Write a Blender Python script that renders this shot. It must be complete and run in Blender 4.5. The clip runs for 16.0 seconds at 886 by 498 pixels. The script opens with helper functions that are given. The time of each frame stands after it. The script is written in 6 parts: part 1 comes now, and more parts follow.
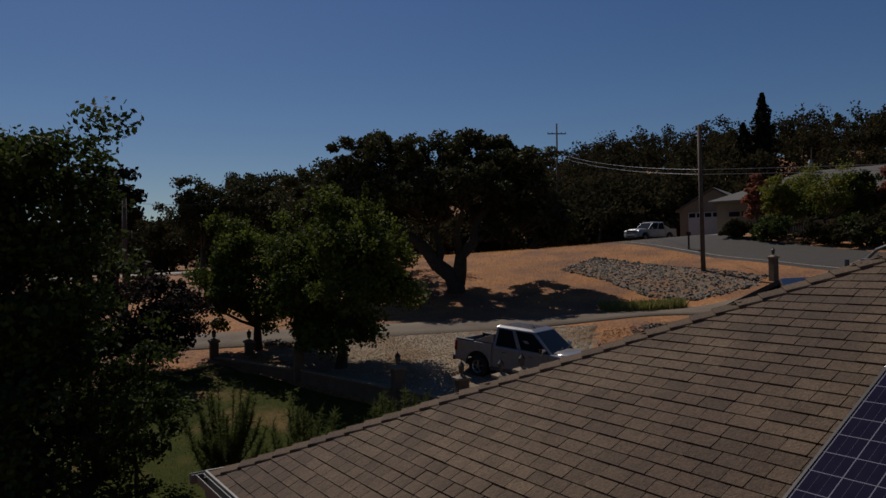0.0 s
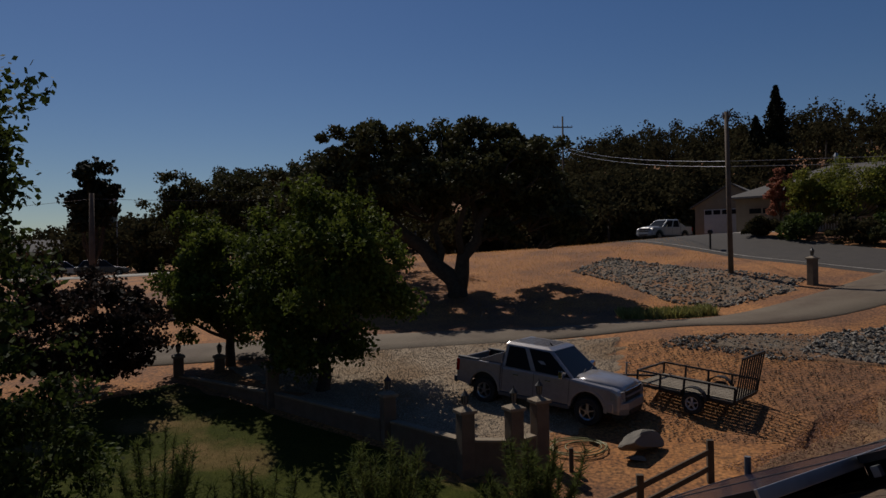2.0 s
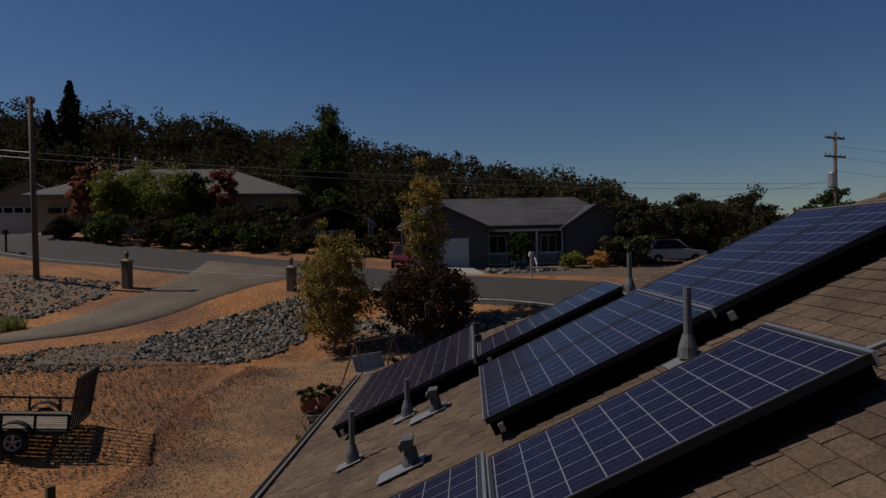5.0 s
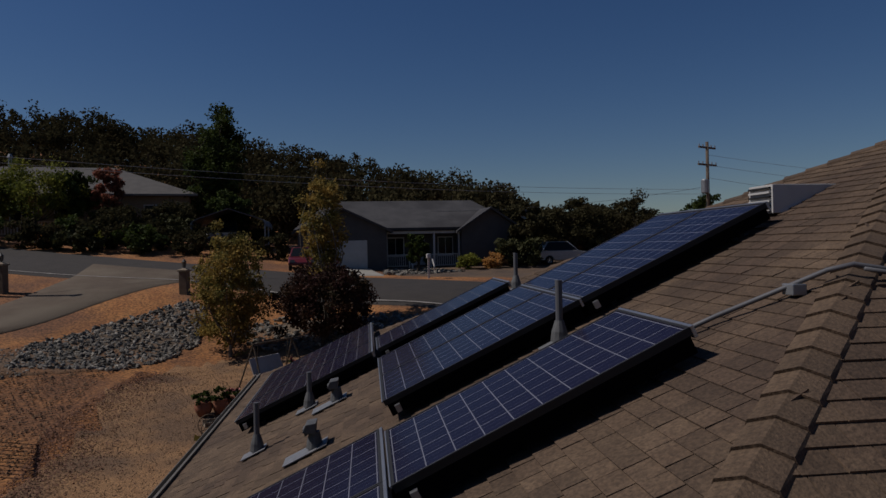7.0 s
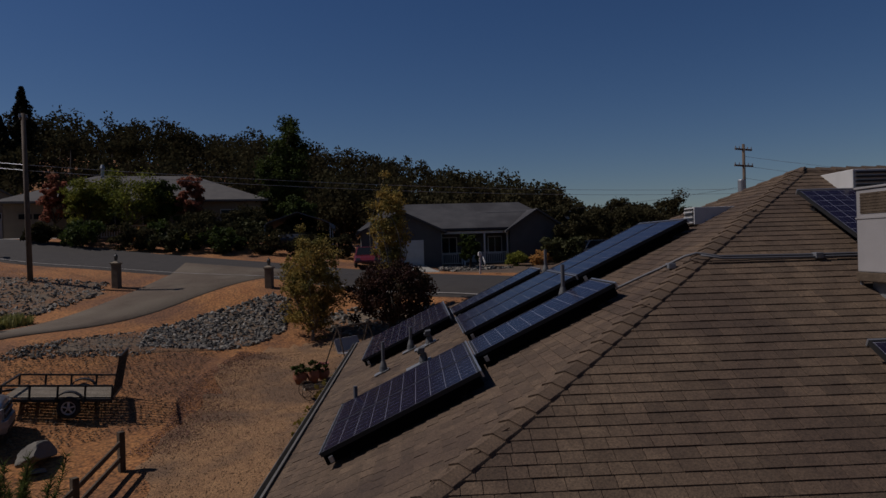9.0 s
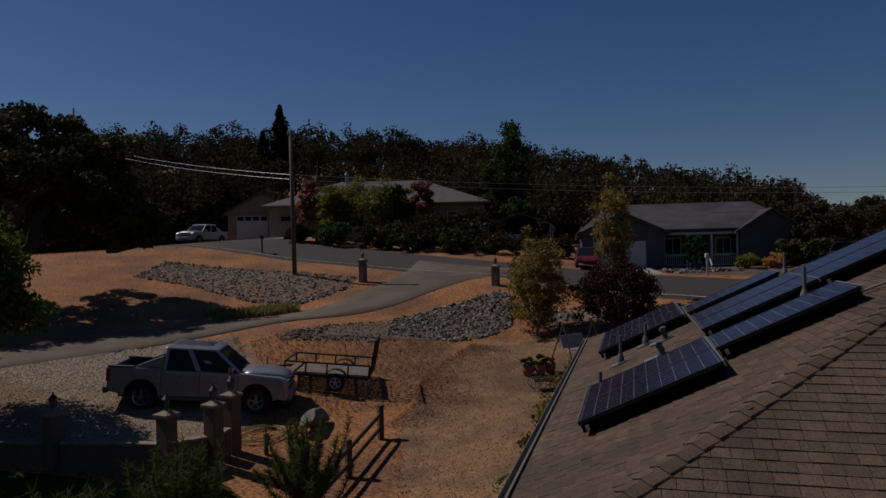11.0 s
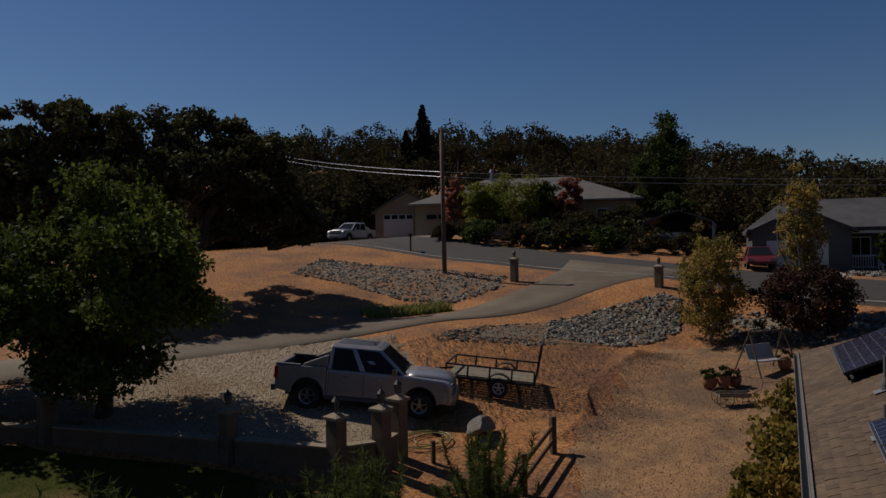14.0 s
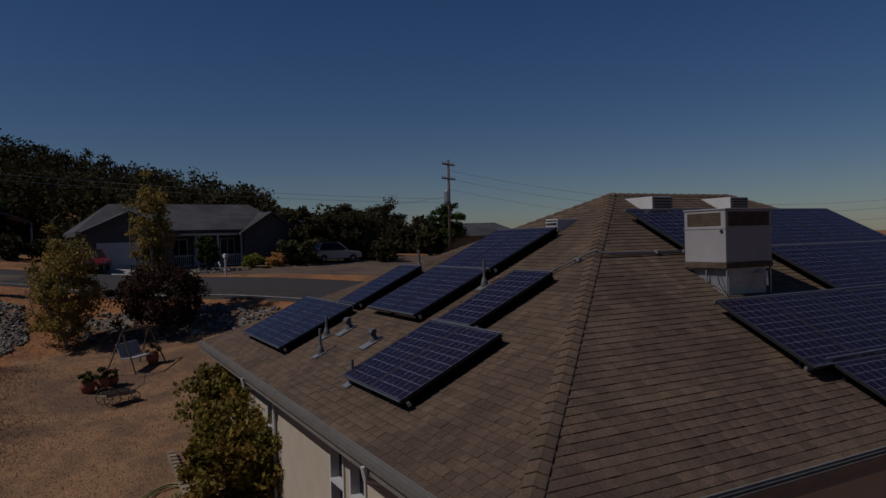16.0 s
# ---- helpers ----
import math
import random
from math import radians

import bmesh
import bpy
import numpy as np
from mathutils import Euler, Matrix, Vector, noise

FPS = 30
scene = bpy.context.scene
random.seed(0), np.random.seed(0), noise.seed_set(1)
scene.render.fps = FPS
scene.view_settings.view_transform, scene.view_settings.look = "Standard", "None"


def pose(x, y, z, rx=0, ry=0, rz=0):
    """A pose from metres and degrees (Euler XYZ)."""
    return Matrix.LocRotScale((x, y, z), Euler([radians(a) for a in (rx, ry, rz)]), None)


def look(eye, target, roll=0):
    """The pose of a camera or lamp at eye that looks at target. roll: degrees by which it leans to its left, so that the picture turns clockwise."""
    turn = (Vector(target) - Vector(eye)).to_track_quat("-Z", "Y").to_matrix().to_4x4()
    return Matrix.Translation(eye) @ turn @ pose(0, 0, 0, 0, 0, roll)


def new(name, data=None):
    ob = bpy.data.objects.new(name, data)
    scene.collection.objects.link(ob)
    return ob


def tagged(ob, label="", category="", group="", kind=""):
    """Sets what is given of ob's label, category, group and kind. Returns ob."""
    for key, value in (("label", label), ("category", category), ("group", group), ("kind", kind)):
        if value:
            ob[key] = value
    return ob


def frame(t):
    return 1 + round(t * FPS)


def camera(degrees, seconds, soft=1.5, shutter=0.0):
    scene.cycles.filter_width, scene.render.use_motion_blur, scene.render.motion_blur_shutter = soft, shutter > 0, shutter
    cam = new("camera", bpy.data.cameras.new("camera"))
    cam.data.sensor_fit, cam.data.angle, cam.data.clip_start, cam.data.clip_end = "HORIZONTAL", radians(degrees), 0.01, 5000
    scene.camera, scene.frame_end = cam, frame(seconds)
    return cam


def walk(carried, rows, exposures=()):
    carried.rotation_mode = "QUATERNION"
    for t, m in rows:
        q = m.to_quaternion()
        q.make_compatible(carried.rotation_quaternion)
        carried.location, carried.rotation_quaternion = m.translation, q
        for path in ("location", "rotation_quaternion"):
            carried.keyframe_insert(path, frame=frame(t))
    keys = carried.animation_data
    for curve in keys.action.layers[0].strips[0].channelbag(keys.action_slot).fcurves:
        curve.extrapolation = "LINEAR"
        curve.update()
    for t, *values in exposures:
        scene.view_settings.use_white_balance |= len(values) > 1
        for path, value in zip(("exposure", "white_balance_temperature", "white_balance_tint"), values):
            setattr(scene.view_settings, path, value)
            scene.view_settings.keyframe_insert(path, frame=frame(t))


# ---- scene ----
cam = camera(64.7, 16.0)
PATH = [
    (0, (0.741, -0.129, 4.479), (0.558, 1.862, 4.506), -0.9),
    (0.5, (0.695, 0.208, 4.514), (0.511, 2.2, 4.538), -0.8),
    (1, (0.587, 1.03, 4.567), (0.405, 3.022, 4.589), -0.8),
    (1.5, (0.516, 2.227, 4.593), (0.332, 4.218, 4.614), -0.8),
    (2, (0.432, 3.712, 4.645), (0.246, 5.703, 4.666), -0.9),
    (2.5, (0.326, 5.145, 4.736), (0.136, 7.136, 4.759), -0.8),
    (3, (0.338, 5.765, 4.729), (0.355, 7.765, 4.747), -0.9),
    (3.5, (0.248, 5.953, 4.713), (0.714, 7.898, 4.725), -1.0),
    (4, (0.192, 6.005, 4.705), (1.127, 7.773, 4.707), -1.2),
    (4.5, (0.124, 5.991, 4.685), (1.46, 7.48, 4.681), -1.1),
    (5, (0.051, 5.951, 4.693), (1.555, 7.269, 4.683), -1.2),
    (5.2, (0.041, 5.948, 4.68), (1.546, 7.265, 4.672), -1.1),
    (7.3, (-0.566, 5.463, 4.665), (1.122, 6.536, 4.655), -1.3),
    (7.5, (-0.86, 5.275, 4.668), (0.827, 6.349, 4.657), -1.3),
    (8, (-1.821, 4.678, 4.67), (-0.134, 5.752, 4.659), -1.3),
    (8.2, (-2.278, 4.395, 4.674), (-0.591, 5.47, 4.662), -1.4),
    (10.3, (-4.745, 2.984, 4.693), (-3.344, 4.412, 4.693), -1.3),
    (10.5, (-4.778, 2.976, 4.698), (-3.378, 4.404, 4.697), -1.2),
    (11, (-4.93, 2.96, 4.709), (-3.763, 4.584, 4.715), -1.2),
    (11.5, (-4.897, 3.107, 4.69), (-4.156, 4.965, 4.703), -0.8),
    (12, (-4.83, 3.073, 4.702), (-4.14, 4.951, 4.715), -0.9),
    (12.5, (-4.74, 3.359, 4.695), (-4.051, 5.237, 4.707), -0.9),
    (13, (-4.622, 3.913, 4.739), (-3.932, 5.79, 4.751), -0.8),
    (13.5, (-4.687, 4.283, 4.695), (-3.998, 6.16, 4.709), -0.9),
    (14, (-5.078, 4.612, 4.726), (-4.242, 6.429, 4.735), -0.9),
    (14.5, (-5.724, 5.078, 4.707), (-4.463, 6.63, 4.711), -1.2),
    (15, (-6.612, 5.653, 4.709), (-4.98, 6.809, 4.702), -1.4),
    (15.5, (-7.295, 6.064, 4.729), (-5.417, 6.751, 4.711), -1.4),
    (16, (-7.562, 6.131, 4.77), (-5.597, 6.505, 4.743), -1.5),
]
walk(cam, [(t, look(eye, target, roll)) for t, eye, target, roll in PATH],
     [(0, -0.49, 6500, 12), (2.5, -0.45, 6500, 12), (4, -0.42, 6500, 12), (5, -0.52, 6400, 12), (8, -0.72, 6150, 15), (11, -0.80, 6200, 17), (13, -0.37, 6500, 11), (14.5, -0.52, 6450, 11), (15.5, -1.0, 6050, 14), (16, -1.07, 5950, 16)])

# ---- light ----
world = bpy.data.worlds.new("sky")
scene.world = world
world.use_nodes = True
wn = world.node_tree.nodes
sky = wn.new("ShaderNodeTexSky")
sky.sky_type, sky.sun_disc = "NISHITA", False
SUN_AZ, SUN_EL = math.atan2(-0.53, 0.85), radians(48.5)
sky.sun_elevation, sky.sun_rotation = SUN_EL, SUN_AZ
sky.air_density, sky.dust_density, sky.ozone_density = 1.0, 0.2, 4.0
wn["Background"].inputs["Strength"].default_value = 0.052
tone = wn.new("ShaderNodeHueSaturation")
tone.inputs["Hue"].default_value, tone.inputs["Saturation"].default_value = 0.508, 1.2
world.node_tree.links.new(sky.outputs[0], tone.inputs["Color"])
world.node_tree.links.new(tone.outputs[0], wn["Background"].inputs["Color"])
lamp = bpy.data.lights.new("sun", "SUN")
lamp.energy, lamp.angle, lamp.color = 4.6, radians(0.55), (1.0, 0.93, 0.84)
sun = new("sun", lamp)
sun.matrix_world = look((math.sin(SUN_AZ) * 50 * math.cos(SUN_EL), math.cos(SUN_AZ) * 50 * math.cos(SUN_EL), 50 * math.sin(SUN_EL)), (0, 0, 0))


# ---- materials ----
def stuff_mat(name, a, b, scale=4.0, rough=0.85, metal=0.0, bump=0.3, grain=60.0, c=None, cscale=0.35, rand=0.0, island=0.0, leafy=0.0, spec=0.4, dist=0.02, cmask=(0.45, 0.62), speck=0.0):
    """Base colour from a to b by noise, with a third tone c in large patches, fine bump, and a change of value from piece to piece."""
    pale = 0.80 if leafy else 0.60
    a, b, c = (tuple(v * pale for v in q) if q else q for q in (a, b, c))
    m = bpy.data.materials.new(name)
    m.use_nodes = True
    t = m.node_tree
    n, ln = t.nodes, t.links.new
    bs = n["Principled BSDF"]
    co = n.new("ShaderNodeTexCoord").outputs["Object"]

    def noise_at(s, detail=4.0):
        k = n.new("ShaderNodeTexNoise")
        k.inputs["Scale"].default_value, k.inputs["Detail"].default_value = s, detail
        ln(co, k.inputs["Vector"])
        return k.outputs["Fac"]

    def mix(f, x, y):
        k = n.new("ShaderNodeMix")
        k.data_type = "RGBA"
        for i, s in ((0, f), (6, x), (7, y)):
            if isinstance(s, tuple):
                k.inputs[i].default_value = (*s, 1)
            elif isinstance(s, float):
                k.inputs[i].default_value = s
            else:
                ln(s, k.inputs[i])
        return k.outputs[2]

    def ramp(s, lo, hi):
        k = n.new("ShaderNodeMapRange")
        k.inputs[1].default_value, k.inputs[2].default_value = lo, hi
        ln(s, k.inputs[0])
        return k.outputs[0]

    col = mix(ramp(noise_at(scale), 0.3, 0.7), a, b)
    if c:
        col = mix(ramp(noise_at(cscale, 6.0), *cmask), col, c)
    if speck:
        v = n.new("ShaderNodeHueSaturation")
        k = n.new("ShaderNodeMapRange")
        k.inputs[1].default_value, k.inputs[2].default_value = 0.3, 0.7
        k.inputs[3].default_value, k.inputs[4].default_value = 1 - speck, 1 + speck
        ln(noise_at(grain * 0.8, 5.0), k.inputs[0])
        ln(k.outputs[0], v.inputs["Value"])
        ln(col, v.inputs["Color"])
        col = v.outputs[0]
    if rand or island:
        src = n.new("ShaderNodeObjectInfo").outputs["Random"] if rand else n.new("ShaderNodeNewGeometry").outputs["Random Per Island"]
        amount = rand or island
        v = n.new("ShaderNodeHueSaturation")
        k = n.new("ShaderNodeMapRange")
        k.inputs[3].default_value, k.inputs[4].default_value = 1 - amount, 1 + amount
        ln(src, k.inputs[0])
        ln(k.outputs[0], v.inputs["Value"])
        ln(col, v.inputs["Color"])
        col = v.outputs[0]
    ln(col, bs.inputs["Base Color"])
    bs.inputs["Roughness"].default_value, bs.inputs["Metallic"].default_value = rough, metal
    bs.inputs["Specular IOR Level"].default_value = spec
    if bump:
        k = n.new("ShaderNodeBump")
        k.inputs["Strength"].default_value, k.inputs["Distance"].default_value = bump, dist
        ln(noise_at(grain, 6.0), k.inputs["Height"])
        ln(k.outputs[0], bs.inputs["Normal"])
    if leafy:
        tr = n.new("ShaderNodeBsdfTranslucent")
        ln(col, tr.inputs["Color"])
        ms = n.new("ShaderNodeMixShader")
        ms.inputs[0].default_value = leafy
        ln(bs.outputs[0], ms.inputs[1])
        ln(tr.outputs[0], ms.inputs[2])
        ln(ms.outputs[0], n["Material Output"].inputs["Surface"])
    return m


def plain(name, c, rough=0.5, metal=0.0, spec=0.5, coat=0.0):
    m = stuff_mat(name, tuple(v * 0.9 for v in c), tuple(min(1, v * 1.08) for v in c), 6.0, rough, metal, 0.04, 90.0, spec=spec)
    m.node_tree.nodes["Principled BSDF"].inputs["Coat Weight"].default_value = coat
    return m


def glass(name, c, rough=0.05):
    m = bpy.data.materials.new(name)
    m.use_nodes = True
    b = m.node_tree.nodes["Principled BSDF"]
    b.inputs["Base Color"].default_value, b.inputs["Roughness"].default_value = (*c, 1), rough
    b.inputs["Specular IOR Level"].default_value = 0.09
    return m


M_EARTH = stuff_mat("dry_grass_earth", (0.37, 0.145, 0.04), (0.47, 0.208, 0.062), 1.3, 0.95, 0, 0.45, 14.0, (0.24, 0.105, 0.043), 0.3, dist=0.05, speck=0.7)
M_GRAVEL = stuff_mat("gravel", (0.33, 0.24, 0.15), (0.47, 0.36, 0.24), 9.0, 0.95, 0, 0.8, 30.0, (0.30, 0.19, 0.095), 0.5, dist=0.04, speck=0.5)
M_YARD = stuff_mat("decomposed_granite", (0.285, 0.146, 0.061), (0.405, 0.225, 0.098), 3.0, 0.95, 0, 0.5, 45.0, (0.20, 0.115, 0.06), 0.6, dist=0.02, speck=0.7)
M_LITTER = stuff_mat("fallen_leaves", (0.19, 0.08, 0.05), (0.28, 0.14, 0.08), 8.0, 0.9, island=0.4)
M_LAWN = stuff_mat("lawn_soil", (0.046, 0.058, 0.009), (0.07, 0.078, 0.013), 2.5, 0.95, 0, 0.8, 30.0, (0.20, 0.135, 0.055), 0.32, cmask=(0.52, 0.62), spec=0.05, speck=0.4)
M_BLADE = stuff_mat("grass_blade", (0.055, 0.078, 0.013), (0.095, 0.112, 0.021), 1.5, 0.8, island=0.35, leafy=0.2, bump=0, c=(0.2, 0.14, 0.055), cscale=0.32, spec=0.05, cmask=(0.52, 0.62))
M_STRAW = stuff_mat("dry_straw", (0.52, 0.26, 0.07), (0.62, 0.34, 0.11), 1.0, 0.85, island=0.25, leafy=0.5, bump=0, c=(0.42, 0.22, 0.08), cscale=0.3)
M_REED = stuff_mat("green_reed", (0.2, 0.21, 0.055), (0.3, 0.28, 0.09), 2.0, 0.8, island=0.3, leafy=0.25, bump=0)
M_DRIVE = stuff_mat("old_asphalt", (0.128, 0.091, 0.058), (0.165, 0.119, 0.077), 2.0, 0.92, 0, 0.5, 60.0, (0.19, 0.148, 0.10), 0.4, speck=0.2)
M_ROAD = stuff_mat("road_asphalt", (0.048, 0.040, 0.033), (0.065, 0.054, 0.044), 1.5, 0.9, 0, 0.4, 50.0)
M_PAINT = stuff_mat("road_paint", (0.26, 0.23, 0.20), (0.5, 0.46, 0.41), 1.2, 0.85)
M_CONC = stuff_mat("pale_concrete", (0.42, 0.39, 0.33), (0.5, 0.47, 0.41), 2.0, 0.9)
M_STONE = stuff_mat("riprap_stone", (0.075, 0.066, 0.054), (0.36, 0.325, 0.27), 2.0, 0.9, 0, 0.6, 18.0, rand=0.7)
M_STONE2 = stuff_mat("riprap_stone_mass", (0.075, 0.066, 0.054), (0.36, 0.325, 0.27), 2.0, 0.9, 0, 0.6, 18.0, island=0.7)
M_BOULD = stuff_mat("pale_boulder", (0.17, 0.15, 0.12), (0.30, 0.27, 0.22), 2.5, 0.9, 0, 0.8, 12.0, (0.22, 0.19, 0.14), 1.2)
M_SHING = stuff_mat("asphalt_shingle", (0.128, 0.082, 0.049), (0.192, 0.128, 0.077), 5.0, 0.95, 0, 0.8, 70.0, (0.112, 0.071, 0.045), 0.6, rand=0.2, dist=0.008, speck=0.35)
M_SHING2 = stuff_mat("asphalt_shingle_mass", (0.128, 0.082, 0.049), (0.192, 0.128, 0.077), 5.0, 0.95, 0, 0.8, 70.0, (0.112, 0.071, 0.045), 0.6, island=0.2, dist=0.008, speck=0.35)
M_DECK = stuff_mat("roof_felt", (0.05, 0.042, 0.035), (0.07, 0.06, 0.05), 5.0, 0.95)
M_STUCCO = stuff_mat("cream_stucco", (0.62, 0.52, 0.38), (0.68, 0.58, 0.44), 3.0, 0.92, 0, 0.4, 120.0)
M_TRIM = stuff_mat("white_trim", (0.68, 0.66, 0.62), (0.78, 0.76, 0.72), 4.0, 0.6, 0, 0.1)
M_GUTTER = stuff_mat("grey_gutter", (0.20, 0.185, 0.16), (0.26, 0.24, 0.21), 4.0, 0.6, 0, 0.1)
M_WIN = glass("dark_window_glass", (0.012, 0.014, 0.017))
M_CELL = bpy.data.materials.new("solar_cell")
M_ALU = plain("aluminium_frame", (0.62, 0.63, 0.65), 0.35, 0.8)
M_BLACK = plain("black_steel", (0.012, 0.011, 0.010), 0.6, 0.0)
M_GALV = stuff_mat("galvanised_steel", (0.38, 0.39, 0.40), (0.52, 0.53, 0.54), 12.0, 0.45, 0.6, 0.1)
M_VENT = stuff_mat("dull_vent_metal", (0.13, 0.13, 0.13), (0.20, 0.20, 0.195), 10.0, 0.6, 0.2, 0.15)
# near-black, the painted-in shade of the gap under the solar panels
M_GAP_SHADE = plain("black_gap_shade", (0.004, 0.004, 0.004), 0.9, spec=0.05)
M_ABS = plain("grey_pipe", (0.15, 0.15, 0.16), 0.6)
M_COOLER = stuff_mat("cooler_paint", (0.40, 0.375, 0.36), (0.47, 0.44, 0.42), 3.0, 0.55, 0, 0.1)
M_TRUCK = plain("silver_paint", (0.47, 0.44, 0.435), 0.3, 0.4, coat=0.5)
M_CLAD = plain("grey_cladding", (0.10, 0.10, 0.105), 0.6)
M_RUBBER = plain("rubber", (0.02, 0.02, 0.02), 0.85)
M_RIM = plain("alloy_rim", (0.55, 0.55, 0.56), 0.3, 0.9)
M_CHROME = plain("chrome", (0.75, 0.75, 0.76), 0.12, 1.0)
M_LENS = glass("lamp_lens", (0.22, 0.21, 0.19), 0.12)
# opaque panes; the lighter colour paints in daylight passing through the lanterns
M_LAMP = glass("lantern_glass", (0.16, 0.14, 0.11), 0.2)
M_RED = glass("red_lens", (0.35, 0.01, 0.01), 0.2)
M_PLANK = stuff_mat("weathered_plank", (0.24, 0.19, 0.13), (0.36, 0.30, 0.22), 6.0, 0.9, 0, 0.5, 40.0, rand=0.15)
M_POST = stuff_mat("dark_timber", (0.09, 0.06, 0.035), (0.15, 0.105, 0.065), 6.0, 0.9, 0, 0.5, 30.0)
M_POLE = stuff_mat("pole_timber", (0.12, 0.085, 0.06), (0.19, 0.14, 0.10), 3.0, 0.9, 0, 0.5, 20.0)
M_WALL = stuff_mat("tan_block", (0.18, 0.127, 0.083), (0.25, 0.18, 0.118), 4.0, 0.92, 0, 0.5, 50.0)
# the block colour made paler, painting in sun on copings and pillar caps
M_COPE_SUNLIT = stuff_mat("sunlit_tan_coping", (0.30, 0.23, 0.15), (0.40, 0.32, 0.22), 5.0, 0.9, 0, 0.5, 50.0)
M_BRICKED = stuff_mat("edging_brick", (0.36, 0.27, 0.17), (0.45, 0.35, 0.24), 9.0, 0.9, rand=0.2)
M_TERRA = stuff_mat("terracotta", (0.34, 0.12, 0.06), (0.42, 0.17, 0.09), 5.0, 0.85)
M_HOSE = plain("yellow_green_hose", (0.35, 0.33, 0.12), 0.5)
M_BARK = stuff_mat("bark", (0.055, 0.042, 0.03), (0.11, 0.085, 0.06), 6.0, 0.95, 0, 0.8, 14.0)
M_PALEB = stuff_mat("pale_bark", (0.2, 0.17, 0.13), (0.3, 0.26, 0.2), 6.0, 0.95)


def leaf(name, a, b, c, leafy=0.3):
    return stuff_mat(name, a, b, 0.9, 0.75, 0, 0, c=c, cscale=0.8, island=0.4, leafy=leafy, spec=0.1)


M_MAPLE = leaf("maple_leaf", (0.085, 0.11, 0.018), (0.15, 0.18, 0.032), (0.05, 0.07, 0.013), 0.35)
M_OAK = leaf("oak_leaf", (0.06, 0.062, 0.025), (0.09, 0.09, 0.036), (0.046, 0.046, 0.02), 0.2)
M_WOOD = stuff_mat("woodland_leaf", (0.052, 0.047, 0.024), (0.078, 0.069, 0.034), 0.12, 0.9, 0, 0, c=(0.046, 0.038, 0.02), cscale=0.2, island=0.16, leafy=0.2, spec=0.0)
M_PLUM = leaf("plum_leaf", (0.03, 0.022, 0.018), (0.055, 0.03, 0.022), (0.022, 0.02, 0.014), 0.2)
M_PLUMR = leaf("red_plum_leaf", (0.065, 0.022, 0.018), (0.05, 0.045, 0.02), (0.045, 0.018, 0.016), 0.15)
M_GOLD = leaf("turning_leaf", (0.28, 0.20, 0.05), (0.42, 0.28, 0.075), (0.15, 0.14, 0.04), 0.35)
M_LIME = leaf("lime_leaf", (0.18, 0.19, 0.032), (0.26, 0.25, 0.045), (0.10, 0.12, 0.022), 0.4)
M_POPL = leaf("poplar_leaf", (0.04, 0.06, 0.014), (0.09, 0.115, 0.026), (0.028, 0.042, 0.012))
M_RUST = leaf("rust_leaf", (0.30, 0.10, 0.065), (0.38, 0.16, 0.10), (0.20, 0.085, 0.055), 0.45)
M_PINE = leaf("pine_needle", (0.068, 0.092, 0.022), (0.12, 0.14, 0.04), (0.05, 0.068, 0.018), 0.4)
M_CONI = leaf("conifer_needle", (0.018, 0.022, 0.012), (0.03, 0.034, 0.018), (0.014, 0.017, 0.01), 0.05)
M_LAUREL = leaf("laurel_leaf", (0.16, 0.13, 0.026), (0.27, 0.2, 0.045), (0.40, 0.24, 0.06), 0.4)
M_FLOWER = plain("pink_flower", (0.55, 0.14, 0.13), 0.7)


def solar_nodes():
    """Blue cells with busbars and white gaps, in metres from the module's corner."""
    m = M_CELL
    m.use_nodes = True
    t = m.node_tree
    n, ln = t.nodes, t.links.new
    bs = n["Principled BSDF"]
    sep = n.new("ShaderNodeSeparateXYZ")
    ln(n.new("ShaderNodeTexCoord").outputs["Object"], sep.inputs[0])

    def op(kind, a, b=0.0):
        k = n.new("ShaderNodeMath")
        k.operation = kind
        for i, s in enumerate((a, b)):
            if isinstance(s, float):
                k.inputs[i].default_value = s
            else:
                ln(s, k.inputs[i])
        return k.outputs[0]

    def line(axis, pitch, width):
        r = op("MODULO", op("ADD", sep.outputs[axis], 50 * pitch), pitch)
        return op("MAXIMUM", op("LESS_THAN", r, width), op("GREATER_THAN", r, pitch - width))

    gap = op("MAXIMUM", line(0, CELL, 0.0028), line(1, CELL, 0.0028))
    bus = op("MULTIPLY", line(0, CELL / 3, 0.0009), 0.35)
    f = op("MAXIMUM", gap, bus)
    no = n.new("ShaderNodeTexNoise")
    no.inputs["Scale"].default_value = 14.0
    k1 = n.new("ShaderNodeMix")
    k1.data_type = "RGBA"
    ln(no.outputs["Fac"], k1.inputs[0])
    k1.inputs[6].default_value, k1.inputs[7].default_value = (0.009, 0.007, 0.0175, 1), (0.015, 0.0125, 0.029, 1)
    k2 = n.new("ShaderNodeMix")
    k2.data_type = "RGBA"
    ln(f, k2.inputs[0])
    ln(k1.outputs[2], k2.inputs[6])
    k2.inputs[7].default_value = (0.155, 0.155, 0.18, 1)
    ln(k2.outputs[2], bs.inputs["Base Color"])
    bs.inputs["Roughness"].default_value = 0.16
    bs.inputs["Specular IOR Level"].default_value = 0.075


CELL = 0.158
solar_nodes()


